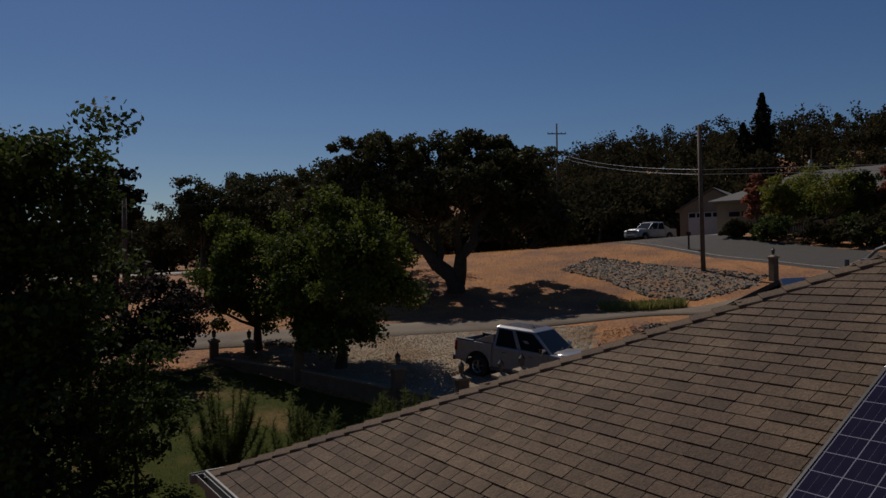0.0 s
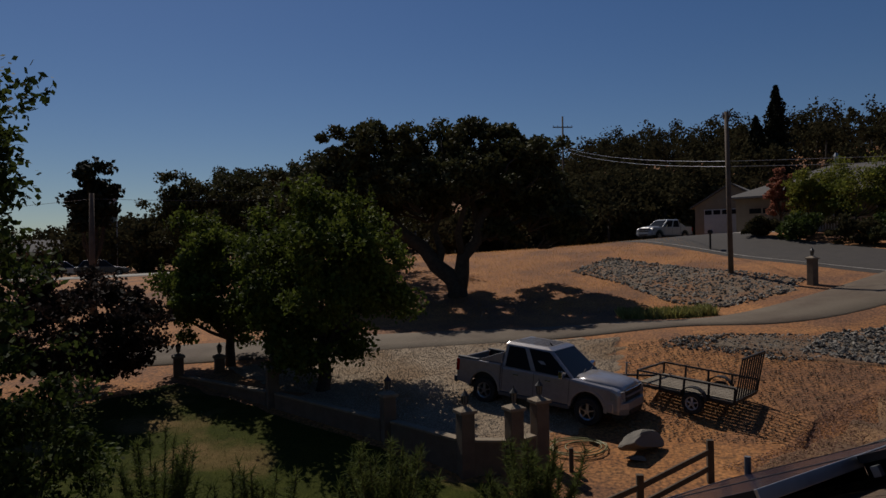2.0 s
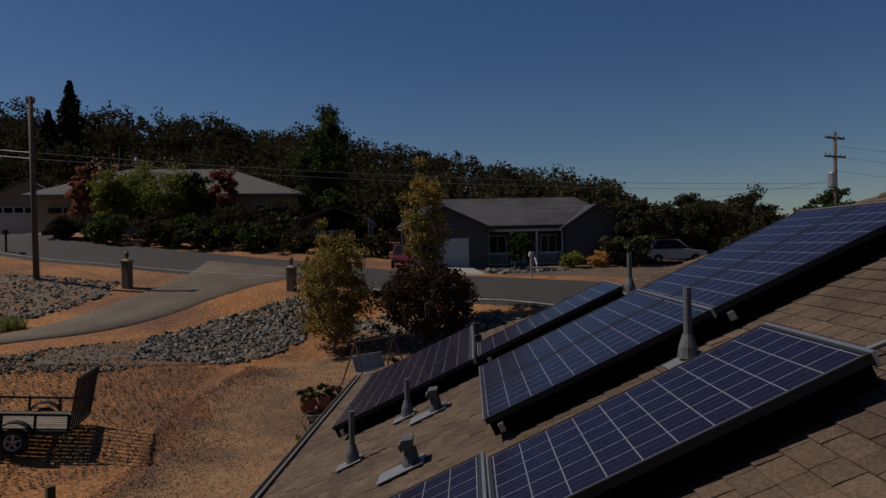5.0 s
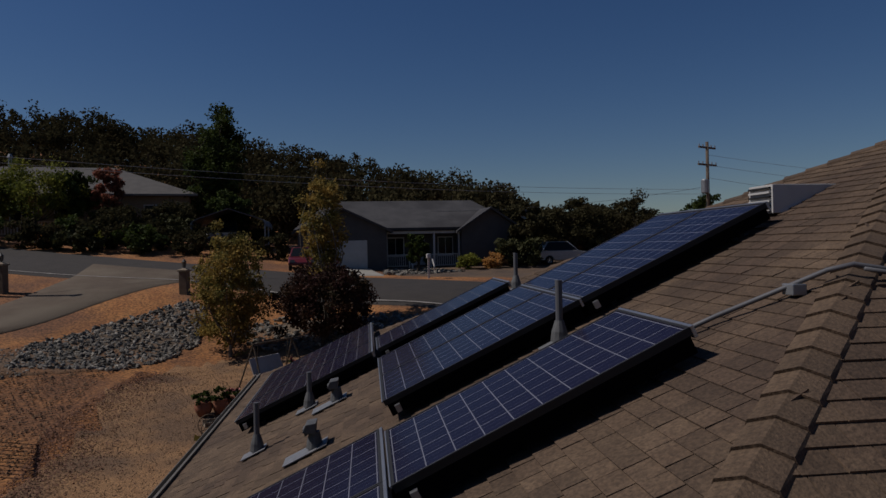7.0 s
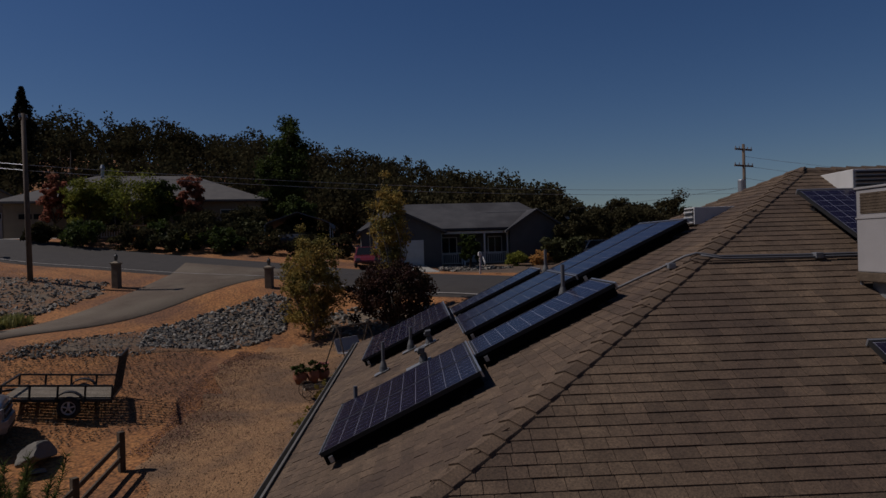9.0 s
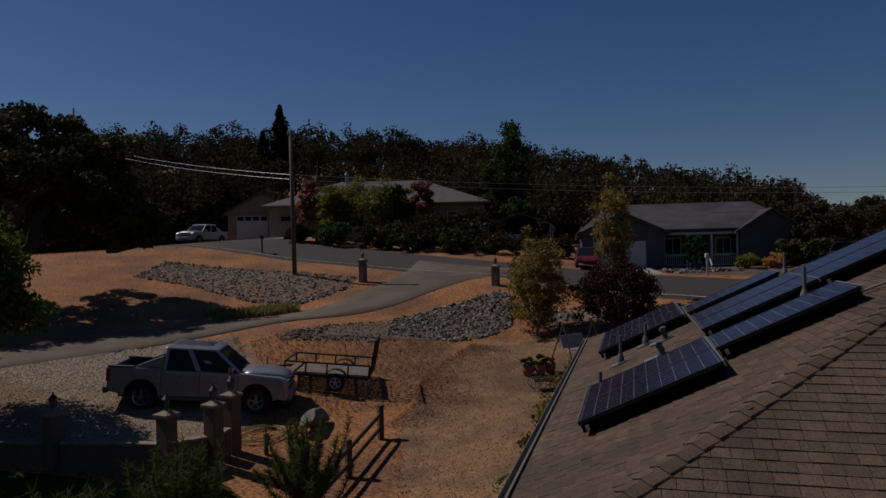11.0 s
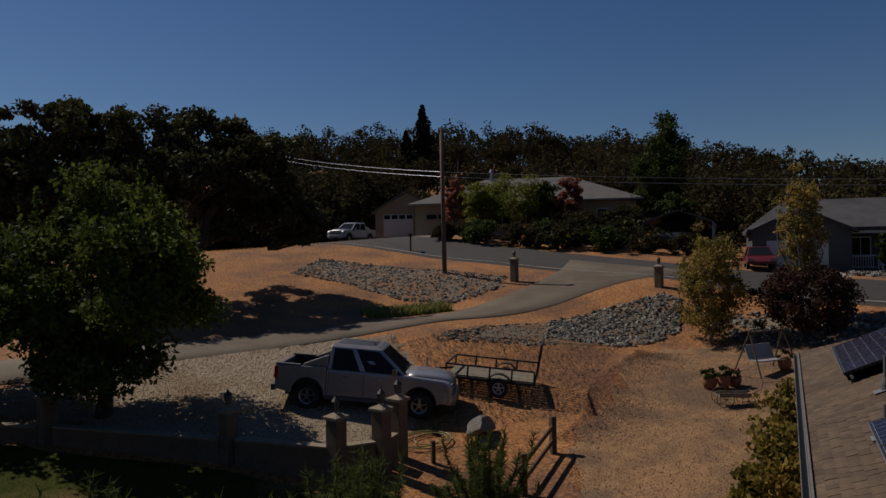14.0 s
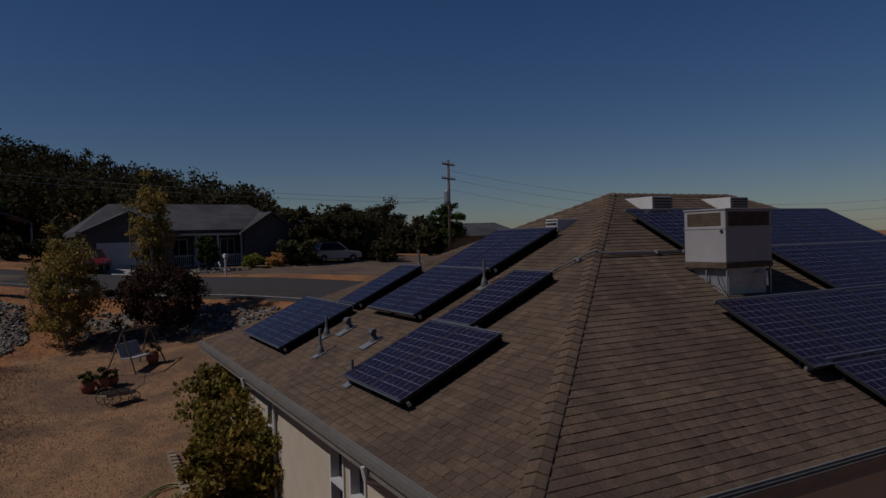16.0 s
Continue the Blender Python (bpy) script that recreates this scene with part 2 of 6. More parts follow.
# ---- mesh tools ----
class Mesh:
    """Collects corners and faces of one part."""

    def __init__(self):
        self.v, self.f = [], []

    def add(self, v, f, m=None):
        n = len(self.v)
        self.v += [tuple(m @ Vector(p)) for p in v] if m else [tuple(p) for p in v]
        self.f += [tuple(i + n for i in q) for q in f]
        return self

    def box(self, a, b, m=None):
        (x0, y0, z0), (x1, y1, z1) = a, b
        v = [(x, y, z) for z in (z0, z1) for y in (y0, y1) for x in (x0, x1)]
        return self.add(v, [(0, 2, 3, 1), (4, 5, 7, 6), (0, 1, 5, 4), (2, 6, 7, 3), (0, 4, 6, 2), (1, 3, 7, 5)], m)

    def bar(self, p, q, w, h=None):
        """A square bar from p to q."""
        p, q = Vector(p), Vector(q)
        h = h or w
        z = (q - p).normalized()
        x = z.cross(Vector((0, 0, 1))) if abs(z.z) < 0.95 else Vector((1, 0, 0))
        x.normalize()
        y = z.cross(x)
        v = [o + x * (i * w / 2) + y * (j * h / 2) for o in (p, q) for i, j in ((-1, -1), (1, -1), (1, 1), (-1, 1))]
        return self.add(v, [(0, 1, 2, 3), (7, 6, 5, 4), (0, 4, 5, 1), (1, 5, 6, 2), (2, 6, 7, 3), (3, 7, 4, 0)])

    def tube(self, pts, rad, n=8, m=None):
        """A round tube through pts; rad is one radius or one for each point."""
        pts = [Vector(p) for p in pts]
        rad = rad if hasattr(rad, "__len__") else [rad] * len(pts)
        v, f, side = [], [], None
        for i, p in enumerate(pts):
            z = (pts[min(i + 1, len(pts) - 1)] - pts[max(i - 1, 0)]).normalized()
            if side is None:
                side = z.cross(Vector((0.3, 0.9, 0.1)) if abs(z.z) > 0.5 else Vector((0, 0, 1)))
            side = (side - z * side.dot(z)).normalized()
            up = z.cross(side)
            v += [p + side * (rad[i] * math.cos(6.2832 * k / n)) + up * (rad[i] * math.sin(6.2832 * k / n)) for k in range(n)]
        for i in range(len(pts) - 1):
            f += [(i * n + k, i * n + (k + 1) % n, (i + 1) * n + (k + 1) % n, (i + 1) * n + k) for k in range(n)]
        f += [tuple(range(n))[::-1], tuple(range(len(v) - n, len(v)))]
        return self.add(v, f, m)

    def loft(self, rings, m=None, close=True):
        """Skins rings of equal length, in order, with both ends closed."""
        n, v, f = len(rings[0]), [], []
        for r in rings:
            v += list(r)
        for i in range(len(rings) - 1):
            f += [(i * n + k, i * n + (k + 1) % n, (i + 1) * n + (k + 1) % n, (i + 1) * n + k) for k in range(n)]
        if close:
            f += [tuple(range(n))[::-1], tuple(range(len(v) - n, len(v)))]
        return self.add(v, f, m)

    def slab(self, outline, y0, y1, m=None):
        """An outline of (x, z) drawn out along y."""
        return self.loft([[(x, y0, z) for x, z in outline], [(x, y1, z) for x, z in outline]], m)


def part(name, mesh, material, parent=None, label="", bevel=0.0, smooth=False, m=None):
    data = bpy.data.meshes.new(name)
    data.from_pydata(mesh.v, [], mesh.f)
    b = bmesh.new()
    b.from_mesh(data)
    bmesh.ops.recalc_face_normals(b, faces=b.faces)
    if bevel:
        es = [e for e in b.edges if len(e.link_faces) == 2 and e.calc_face_angle(0) > 0.6]
        bmesh.ops.bevel(b, geom=es, offset=bevel, segments=2, affect="EDGES", profile=0.6)
    b.to_mesh(data)
    b.free()
    if smooth:
        data.polygons.foreach_set("use_smooth", [True] * len(data.polygons))
    data.materials.append(material)
    ob = new(name, data)
    ob.parent = parent
    if m is not None:
        ob.matrix_basis = m
    if label:
        ob["label"] = label
    return ob


def empty(name, m, label, category, group=""):
    ob = new(name)
    ob.empty_display_size = 0.2
    ob.matrix_basis = m
    return tagged(ob, label, category, group)


def quads(name, v, faces, material, parent=None, smooth=False):
    """A mesh from arrays: corners n x 3 and quads k x 4."""
    data = bpy.data.meshes.new(name)
    v, faces = np.asarray(v, np.float32), np.asarray(faces, np.int32)
    data.vertices.add(len(v))
    data.vertices.foreach_set("co", v.ravel())
    data.loops.add(faces.size)
    data.loops.foreach_set("vertex_index", faces.ravel())
    data.polygons.add(len(faces))
    data.polygons.foreach_set("loop_start", np.arange(len(faces), dtype=np.int32) * faces.shape[1])
    data.polygons.foreach_set("use_smooth", np.full(len(faces), bool(smooth)))
    data.update(calc_edges=True)
    data.materials.append(material)
    ob = new(name, data)
    ob.parent = parent
    return ob


# ---- land ----
LAND = [
    (1.9, 21.8, -0.16), (-0.5, 24.2, 0.3), (7.4, 22.6, 0.0), (11.4, 20.1, 0.08), (12.6, 23.7, 0.48), (17, 26.3, 0.88),
    (14, 27.5, 0.8), (18.2, 31, 2.68), (7.5, 30.2, 1.71), (8.6, 37.2, 1.9), (14.7, 38.2, 3.05), (12, 41.5, 3.45),
    (4.7, 19.4, -0.4), (3, 18, -0.7), (-4, 17, -1), (-3, 11, -1), (6, 15, -0.3), (-5.6, 25.7, 0.36),
    (-3, 29.5, 1.0), (-2, 40, 2.1), (-28, 55, 3.2), (6.6, 69, 6), (13.2, 45.6, 4.05), (21, 33.8, 3.3),
    (23, 23, 2.45), (24, 8, 1.5), (17, 55.8, 6), (33, 31, 3.2), (-9, 2, -1), (-1, 52, 4.2), (-25, 20, 0.2), (10, 0, -0.4)]
LX = np.array(LAND, float)
def basis(x, y):
    r = np.sqrt((x[:, None] - LX[:, 0]) ** 2 + (y[:, None] - LX[:, 1]) ** 2 + 9.0)
    return np.concatenate([r, np.stack([np.ones_like(x), x, y], 1)], 1)
def solve_land():
    n = len(LX); a = np.zeros((n + 3, n + 3)); a[:n] = basis(LX[:, 0], LX[:, 1]); a[n:, :n] = a[:n, n:].T
    return np.linalg.solve(a, np.r_[LX[:, 2], 0, 0, 0])
LW = solve_land()
# rise of the wooded ridge by compass angle (degrees right of +y)
AZ = [-180, -60, -35, -20, -5, 10, 27, 45, 60, 74, 90, 120, 180]
UP = [-3, -2, 1, 6, 14, 20, 21, 15.4, 6.4, -2.6, -6, -6, -4]
def heights(x, y):
    x, y = np.atleast_1d(np.asarray(x, float)), np.atleast_1d(np.asarray(y, float))
    near = np.concatenate([basis(x[i:i + 5000], y[i:i + 5000]) @ LW for i in range(0, len(x), 5000)])
    dx, dy = x - 3, y - 20
    d = np.hypot(dx, dy)
    az = np.degrees(np.arctan2(x, y - 5))
    s = np.clip((d - 50) / 90, 0, 1); s = s * s * (3 - 2 * s)
    k = np.clip((d - 35) / 40, 0, 1); k = k * k * (3 - 2 * k)
    far = np.interp(az, AZ, UP) * s + 3.0 * np.clip(1 - s, 0, 1) + 3.0 * s
    return near * (1 - k) + far * k
def H(x, y):
    return float(heights(x, y)[0])


def edges_of(lo, hi, step, far):
    mid = list(np.arange(lo, hi + 1e-6, step))
    out, d, x = [], step, hi
    while x < far:
        d *= 1.22
        x += d
        out.append(x)
    return np.array([lo - (x - hi) for x in reversed(out)] + mid + out)


def land():
    xs, ys = edges_of(-32, 44, 0.6, 2600), edges_of(-12, 78, 0.6, 2600)
    X, Y = np.meshgrid(xs, ys)
    Z = heights(X.ravel(), Y.ravel())
    v = np.stack([X.ravel(), Y.ravel(), Z], 1)
    w, k = len(xs), np.arange(len(xs) * (len(ys) - 1)).reshape(len(ys) - 1, -1)[:, :-1].ravel()
    ob = quads("ground", v, np.stack([k, k + 1, k + w + 1, k + w], 1), M_EARTH, smooth=True)
    tagged(ob, "dry golden grass and bare reddish earth rising to a ridge", "ground", kind="structure")


land()


def patch(name, outline, lift, material, label, category, rings=18, steps=220, ragged=0.0, seed=1):
    """A star-shaped area of ground laid over the land."""
    p = np.array(outline, float)
    c = p.mean(0)
    seg = np.roll(p, -1, 0) - p
    run = np.r_[0, np.cumsum(np.hypot(*seg.T))]
    at = np.linspace(0, run[-1], steps, endpoint=False)
    edge = np.stack([np.interp(at, run, np.r_[p[:, i], p[0, i]]) for i in (0, 1)], 1)
    r = np.random.default_rng(seed)
    j = r.normal(size=steps)
    j = (j + np.roll(j, 1) + np.roll(j, -1)) / 2
    edge = c + (edge - c) * (1 + ragged * 0.12 * j)[:, None]
    q = (c + np.linspace(0, 1, rings + 1)[1:, None, None] * (edge - c)).reshape(-1, 2)
    q = np.r_[q, [c]]
    z = heights(q[:, 0], q[:, 1]) + lift
    z[(rings - 1) * steps:rings * steps] -= lift + 0.02
    f = [(i * steps + k, i * steps + (k + 1) % steps, (i + 1) * steps + (k + 1) % steps, (i + 1) * steps + k) for i in range(rings - 1) for k in range(steps)]
    me = Mesh()
    me.v = [tuple(o) for o in np.c_[q, z]]
    me.f = f + [(len(q) - 1, k, (k + 1) % steps) for k in range(steps)]
    for k, q in enumerate(me.f):
        a, b, d = (Vector(me.v[q[i]]) for i in (0, 1, 2))
        if (b - a).cross(d - a).z < 0:
            me.f[k] = tuple(reversed(q))
    data = bpy.data.meshes.new(name)
    data.from_pydata(me.v, [], me.f)
    data.polygons.foreach_set("use_smooth", [True] * len(data.polygons))
    data.materials.append(material)
    return tagged(new(name, data), label, category, kind="structure")


def ribbon(name, line, wide, lift, material, label, category, across=6):
    """A strip of paving along a line of (x, y), draped on the land."""
    p = np.array(line, float)
    run = np.r_[0, np.cumsum(np.hypot(*np.diff(p, axis=0).T))]
    at = np.arange(0, run[-1], 0.8)
    c = np.stack([np.interp(at, run, p[:, i]) for i in (0, 1)], 1)
    for _ in range(14):
        c[1:-1] = (c[:-2] + 2 * c[1:-1] + c[2:]) / 4
    w = np.interp(at, run, wide) if hasattr(wide, "__len__") else np.full(len(at), wide)
    d = np.gradient(c, axis=0)
    side = np.stack([d[:, 1], -d[:, 0]], 1) / np.hypot(*d.T)[:, None]
    s = np.linspace(-0.5, 0.5, across + 1)
    if across > 1:
        s[1], s[-2] = -0.485, 0.485
    q = c[:, None] + side[:, None] * (s[None, :, None] * w[:, None, None])
    z = heights(q[..., 0].ravel(), q[..., 1].ravel()).reshape(q.shape[:2])
    z += lift
    z[:, 0] -= lift * 0.9 * (across > 1)
    z[:, -1] -= lift * 0.9 * (across > 1)
    top = np.c_[q.reshape(-1, 2), z.ravel()]
    k = (np.arange(len(at) - 1)[:, None] * (across + 1) + np.arange(across)[None]).ravel()
    ob = quads(name, top, np.stack([k, k + 1, k + across + 2, k + across + 1], 1), material, smooth=True)
    return tagged(ob, label, category, kind="structure")


ROADLINE = [(-34, 124), (-16, 108), (-3, 94), (5.5, 81), (9.8, 70), (13.5, 56), (18.3, 45), (22, 38), (24.3, 31), (25.6, 23), (26.6, 12), (28, -10), (29, -40)]
ribbon("road", ROADLINE, 6.4, 0.05, M_ROAD, "two-lane grey asphalt road with a white edge line", "road")
ribbon("road_edge_line", [(x - 2.75, y - 0.6) for x, y in ROADLINE], 0.12, 0.075, M_PAINT, "worn white line along the road's edge", "road marking", 1)
ribbon("driveway", [(22.5, 37.5), (19, 36), (15.2, 34.8), (11.5, 33.9), (7.8, 32.9), (3, 31.8), (-2, 32), (-8, 31.5), (-16, 29.5), (-26, 27)],
       [9, 5.6, 3.8, 3.1, 2.7, 2.6, 2.8, 3.0, 3.2, 3.2], 0.06, M_DRIVE, "cracked pale grey asphalt driveway sloping to the road", "driveway")
patch("gravel_lot", [(-10, 28.5), (-6.5, 25.3), (-2.6, 22.7), (-0.4, 21), (0.8, 21.6), (2.2, 22.3), (3.2, 24.5), (4.2, 27.5), (4.6, 30.4), (0, 31), (-6, 31)], 0.04, M_GRAVEL, "pale tan gravel parking area", "gravel", ragged=0.45)
patch("gravel_yard", [(5, 19.3), (7.2, 21.4), (9.5, 23), (11.2, 24.8), (12.6, 26.2), (15, 26.6), (18, 25.5), (20.5, 21), (19, 17), (13, 14), (8, 11.5), (3, 8.5), (1.2, 9), (0.4, 11), (2.2, 14.5), (3.6, 17)], 0.04, M_YARD, "brown decomposed granite yard beside the house", "yard", ragged=0.45)
patch("lawn", [(-14, 23), (-11, 26.9), (-7, 24.3), (-3, 21.8), (-0.9, 20.0), (0.4, 19.9), (0.9, 17.5), (-1, 14), (-3, 9.5), (-8, 5), (-16, 8)], 0.04, M_LAWN, "green and straw-coloured lawn", "lawn", ragged=0.1)
patch("concrete_apron", [(14.2, 62), (18.6, 58), (22.5, 57), (21, 61.5), (17.5, 65.5)], 0.06, M_CONC, "pale concrete drive in front of a garage", "driveway")
M_FRONT = stuff_mat("front_garden_soil", (0.10, 0.066, 0.045), (0.165, 0.112, 0.074), 1.5, 0.95, 0, 0.6, 20.0, (0.20, 0.125, 0.07), 0.4, speck=0.5)
patch("front_garden", [(30.2, 28.6), (31.4, 24.0), (32.6, 18.0), (36, 15), (44, 14), (52, 17), (53, 24), (46, 29), (40, 32), (35, 34)], 0.035, M_FRONT, "brown soil of a planted front garden", "garden bed", ragged=0.2, seed=7)
patch("concrete_drive", [(30.6, 34.8), (33.0, 32.5), (29.9, 29.0), (27.2, 31.6)], 0.08, M_CONC, "pale concrete drive in front of a garage", "driveway")


# ---- plants ----
def leaves(points, size, rng, droop=0.0):
    """Rhombic leaves of about that size at the points."""
    n = len(points)
    a = rng.normal(size=(n, 3))
    a[:, 2] -= droop
    a /= np.linalg.norm(a, axis=1)[:, None]
    b = np.cross(a, rng.normal(size=(n, 3)))
    b /= np.linalg.norm(b, axis=1)[:, None] + 1e-9
    s = (size * rng.uniform(0.6, 1.3, n))[:, None]
    v = np.stack([points - a * s / 2, points + b * s * 0.32, points + a * s / 2, points - b * s * 0.32], 1)
    return v.reshape(-1, 3), np.arange(4 * n).reshape(n, 4)


def crown_points(rng, centre, radii, clumps, per, clump_r, flat=0.7, hollow=0.55, base_cut=-1.0):
    """Clump centres near the shell of an uneven ellipsoid, and leaf places round each of them."""
    d = rng.normal(size=(clumps * 3, 3))
    d /= np.linalg.norm(d, axis=1)[:, None]
    d = d[d[:, 2] > base_cut][:clumps]
    r = rng.uniform(hollow, 1.0, len(d)) ** 0.7
    lump = 1 + 0.16 * np.sin(3 * np.arctan2(d[:, 1], d[:, 0]) + rng.uniform(0, 6)) + 0.10 * np.sin(5 * d[:, 2] * 2 + rng.uniform(0, 6))
    c = np.array(centre) + d * (r * lump)[:, None] * np.array(radii)
    o = rng.normal(size=(len(c), per, 3))
    o *= (rng.uniform(0.25, 1.0, (len(c), per)) / np.linalg.norm(o, axis=2))[..., None]
    o *= (clump_r * rng.uniform(0.6, 1.3, len(c)))[:, None, None] * np.array([1, 1, flat])
    return c, (c[:, None] + o).reshape(-1, 3)


def limb(me, p, q, r0, r1, rng, bend=0.12, n=6, sides=7):
    p, q = np.array(p, float), np.array(q, float)
    s = np.linspace(0, 1, n)[:, None]
    w = np.linalg.norm(q - p) * bend
    pts = p + (q - p) * s + np.sin(s * math.pi) * rng.normal(size=3) * w * np.array([1, 1, 0.4]) + rng.normal(size=(n, 3)) * w * 0.12 * np.sin(s * math.pi)
    me.tube(pts, list(np.linspace(r0, r1, n)), sides)


def tree(name, x, y, high, radii, label, leaf_mat, seed, clumps=90, per=90, clump_r=0.7, size=0.22, trunk=0.2, fork=0.35, lift=None, centre=None, bark=M_BARK, flat=0.7, hollow=0.5, base_cut=-0.75, category="tree", limbs=16, droop=0.0, top_spikes=0, lean=(0, 0), dip=0.0):
    """A tapered trunk that forks into limbs, and a crown of many leaves in uneven clumps."""
    rng = np.random.default_rng(seed)
    z = H(x, y) - dip
    root = empty(name, pose(x, y, z), label, category)
    cz = centre if centre is not None else high - radii[2]
    c, pts = crown_points(rng, (lean[0], lean[1], cz), radii, clumps, per, clump_r, flat, hollow, base_cut)
    if top_spikes:
        k = rng.choice(len(c), top_spikes)
        tip = c[k] + np.array([0, 0, 1]) * rng.uniform(0.4, 1.0, (top_spikes, 1)) * clump_r * 2.2
        s = rng.uniform(0, 1, (top_spikes, 45, 1))
        pts = np.r_[pts, (c[k][:, None] * (1 - s) + tip[:, None] * s + rng.normal(size=(top_spikes, 45, 3)) * clump_r * 0.22 * (1.1 - s)).reshape(-1, 3)]
    v, f = leaves(pts, size, rng, droop)
    me = Mesh()
    fk = (lean[0] * 0.3, lean[1] * 0.3, high * fork)
    limb(me, (0, 0, -0.25), fk, trunk * 1.25, trunk * 0.8, rng, 0.04, 6, 10)
    for i in rng.choice(len(c), min(limbs, len(c)), replace=False):
        mid = np.array(fk) * np.array([1, 1, rng.uniform(0.8, 1.0)])
        limb(me, mid, c[i], trunk * rng.uniform(0.35, 0.6), trunk * 0.08, rng, 0.14)
    part("trunk", me, bark, root, smooth=True)
    quads("crown", v, f, leaf_mat, root)
    return root


# ---- the house below the camera ----
CX, CY, EAVE, TURN, RISE = -2.279, 6.639, 2.40, 39.1, 0.47
WIDE, LONG, RU, RV = 13.98, 17.4, 6.58, 6.93
RISE_B = RISE * RV / RU
TILT, TILT_B = math.degrees(math.atan(RISE)), math.degrees(math.atan(RISE_B))
HOUSE = pose(CX, CY, 0, 0, 0, TURN)
RA, RB = math.cos(math.atan(RISE)), math.cos(math.atan(RISE_B))
TOP = EAVE + RISE * RV


def on_a(u, v, h=0.0):
    """The pose of a thing on the slope that faces the yard: x along the eave, y down the slope."""
    return HOUSE @ pose(u, -v, EAVE + RISE * v, -TILT) @ Matrix.Translation((0, 0, h))


def on_b(u, v, h=0.0):
    """The pose of a thing on the slope at the gable's left: x up the slope."""
    return HOUSE @ pose(u, -v, EAVE + RISE_B * u, 0, -TILT_B) @ Matrix.Translation((0, 0, h))


def house_shell():
    root = empty("house", HOUSE, "cream stucco house with a brown shingled hip roof", "house")
    base = -1.6
    over = 0.55
    # walls with thickness, as four slabs that butt at the corners
    w = Mesh()
    x0, x1, y0, y1 = over, WIDE - over, -(LONG - over), -over
    top = EAVE - 0.16
    wins = [(4.38, 0.62), (5.23, 0.62), (9.0, 0.62)]
    x = x0
    for wx, ww in wins:
        w.box((x, y1 - 0.2, base), (wx, y1, top))
        w.box((wx, y1 - 0.2, base), (wx + ww, y1, 0.55))
        w.box((wx, y1 - 0.2, 1.75), (wx + ww, y1, top))
        x = wx + ww
    w.box((x, y1 - 0.2, base), (x1, y1, top))
    part("wall", w, M_STUCCO, root)
    for a, b in (((x0, y0 + 0.2, base), (x0 + 0.2, y1 - 0.203, top)), ((x1 - 0.2, y0 + 0.2, base), (x1, y1 - 0.203, top)), ((x0, y0, base), (x1, y0 + 0.197, top))):
        part("wall", Mesh().box(a, b), M_STUCCO, root)
    for wx, ww in wins:
        win = part("window", Mesh().box((wx + 0.04, y1 - 0.13, 0.59), (wx + ww - 0.04, y1 - 0.11, 1.71)), M_WIN, root, "dark window pane")
        fr = Mesh()
        for a, b in (((wx, 0.55), (wx + 0.05, 1.75)), ((wx + ww - 0.05, 0.55), (wx + ww, 1.75)), ((wx + 0.05, 0.55), (wx + ww - 0.05, 0.6)), ((wx + 0.05, 1.7), (wx + ww - 0.05, 1.75)), ((wx + 0.05, 1.13), (wx + ww - 0.05, 1.18))):
            fr.box((a[0], y1 - 0.15, a[1]), (b[0], y1 + 0.03, b[1]))
        part("window_frame", fr, M_TRIM, win)
    # roof deck as a solid hip
    e, r = EAVE - 0.05, TOP - 0.05
    c = [(0, 0, e), (WIDE, 0, e), (WIDE, -LONG, e), (0, -LONG, e), (RU, -RV, r), (RU, -(LONG - RV), r)]
    lo = [(p[0], p[1], e - 0.06) for p in c[:4]]
    d = Mesh().add(c + lo, [(0, 1, 4), (1, 2, 5, 4), (2, 3, 5), (3, 0, 4, 5), (6, 9, 8, 7), (0, 6, 7, 1), (1, 7, 8, 2), (2, 8, 9, 3), (3, 9, 6, 0)])
    part("roof", d, M_DECK, root)
    part("soffit", Mesh().box((0.03, -LONG + 0.03, e - 0.09), (WIDE - 0.03, -0.03, e - 0.063)), M_STUCCO, root)
    for a, b in (((-0.02, 0.0, e - 0.2), (WIDE + 0.02, 0.024, e + 0.05)), ((-0.024, -LONG, e - 0.2), (0.0, -0.003, e + 0.05))):
        part("fascia", Mesh().box(a, b), M_GUTTER, root, "grey-tan fascia board")
    # gutters: open troughs
    for axis in (0, 1):
        prof = [(0.0, 0.0), (0.0, -0.09), (0.065, -0.09), (0.08, 0.0), (0.072, 0.0), (0.06, -0.08), (0.01, -0.08), (0.01, 0.0)]
        if axis == 0:
            rings = [[(x, 0.027 + p, e + 0.02 + q) for p, q in prof] for x in (-0.15, WIDE + 0.1)]
        else:
            rings = [[(-0.027 - p, y, e + 0.02 + q) for p, q in prof] for y in (0.02, -LONG)]
        part("gutter", Mesh().loft(rings), M_GUTTER, root, "grey metal gutter along the eave")
    for x in (2.9, 9.0):
        part("downpipe", Mesh().tube([(x, 0.08, e - 0.1), (x, 0.06, e - 0.25), (x, y1 + 0.05, e - 0.45), (x, y1 + 0.05, -1.0)], 0.035), M_TRIM, root)
    return root


house = house_shell()


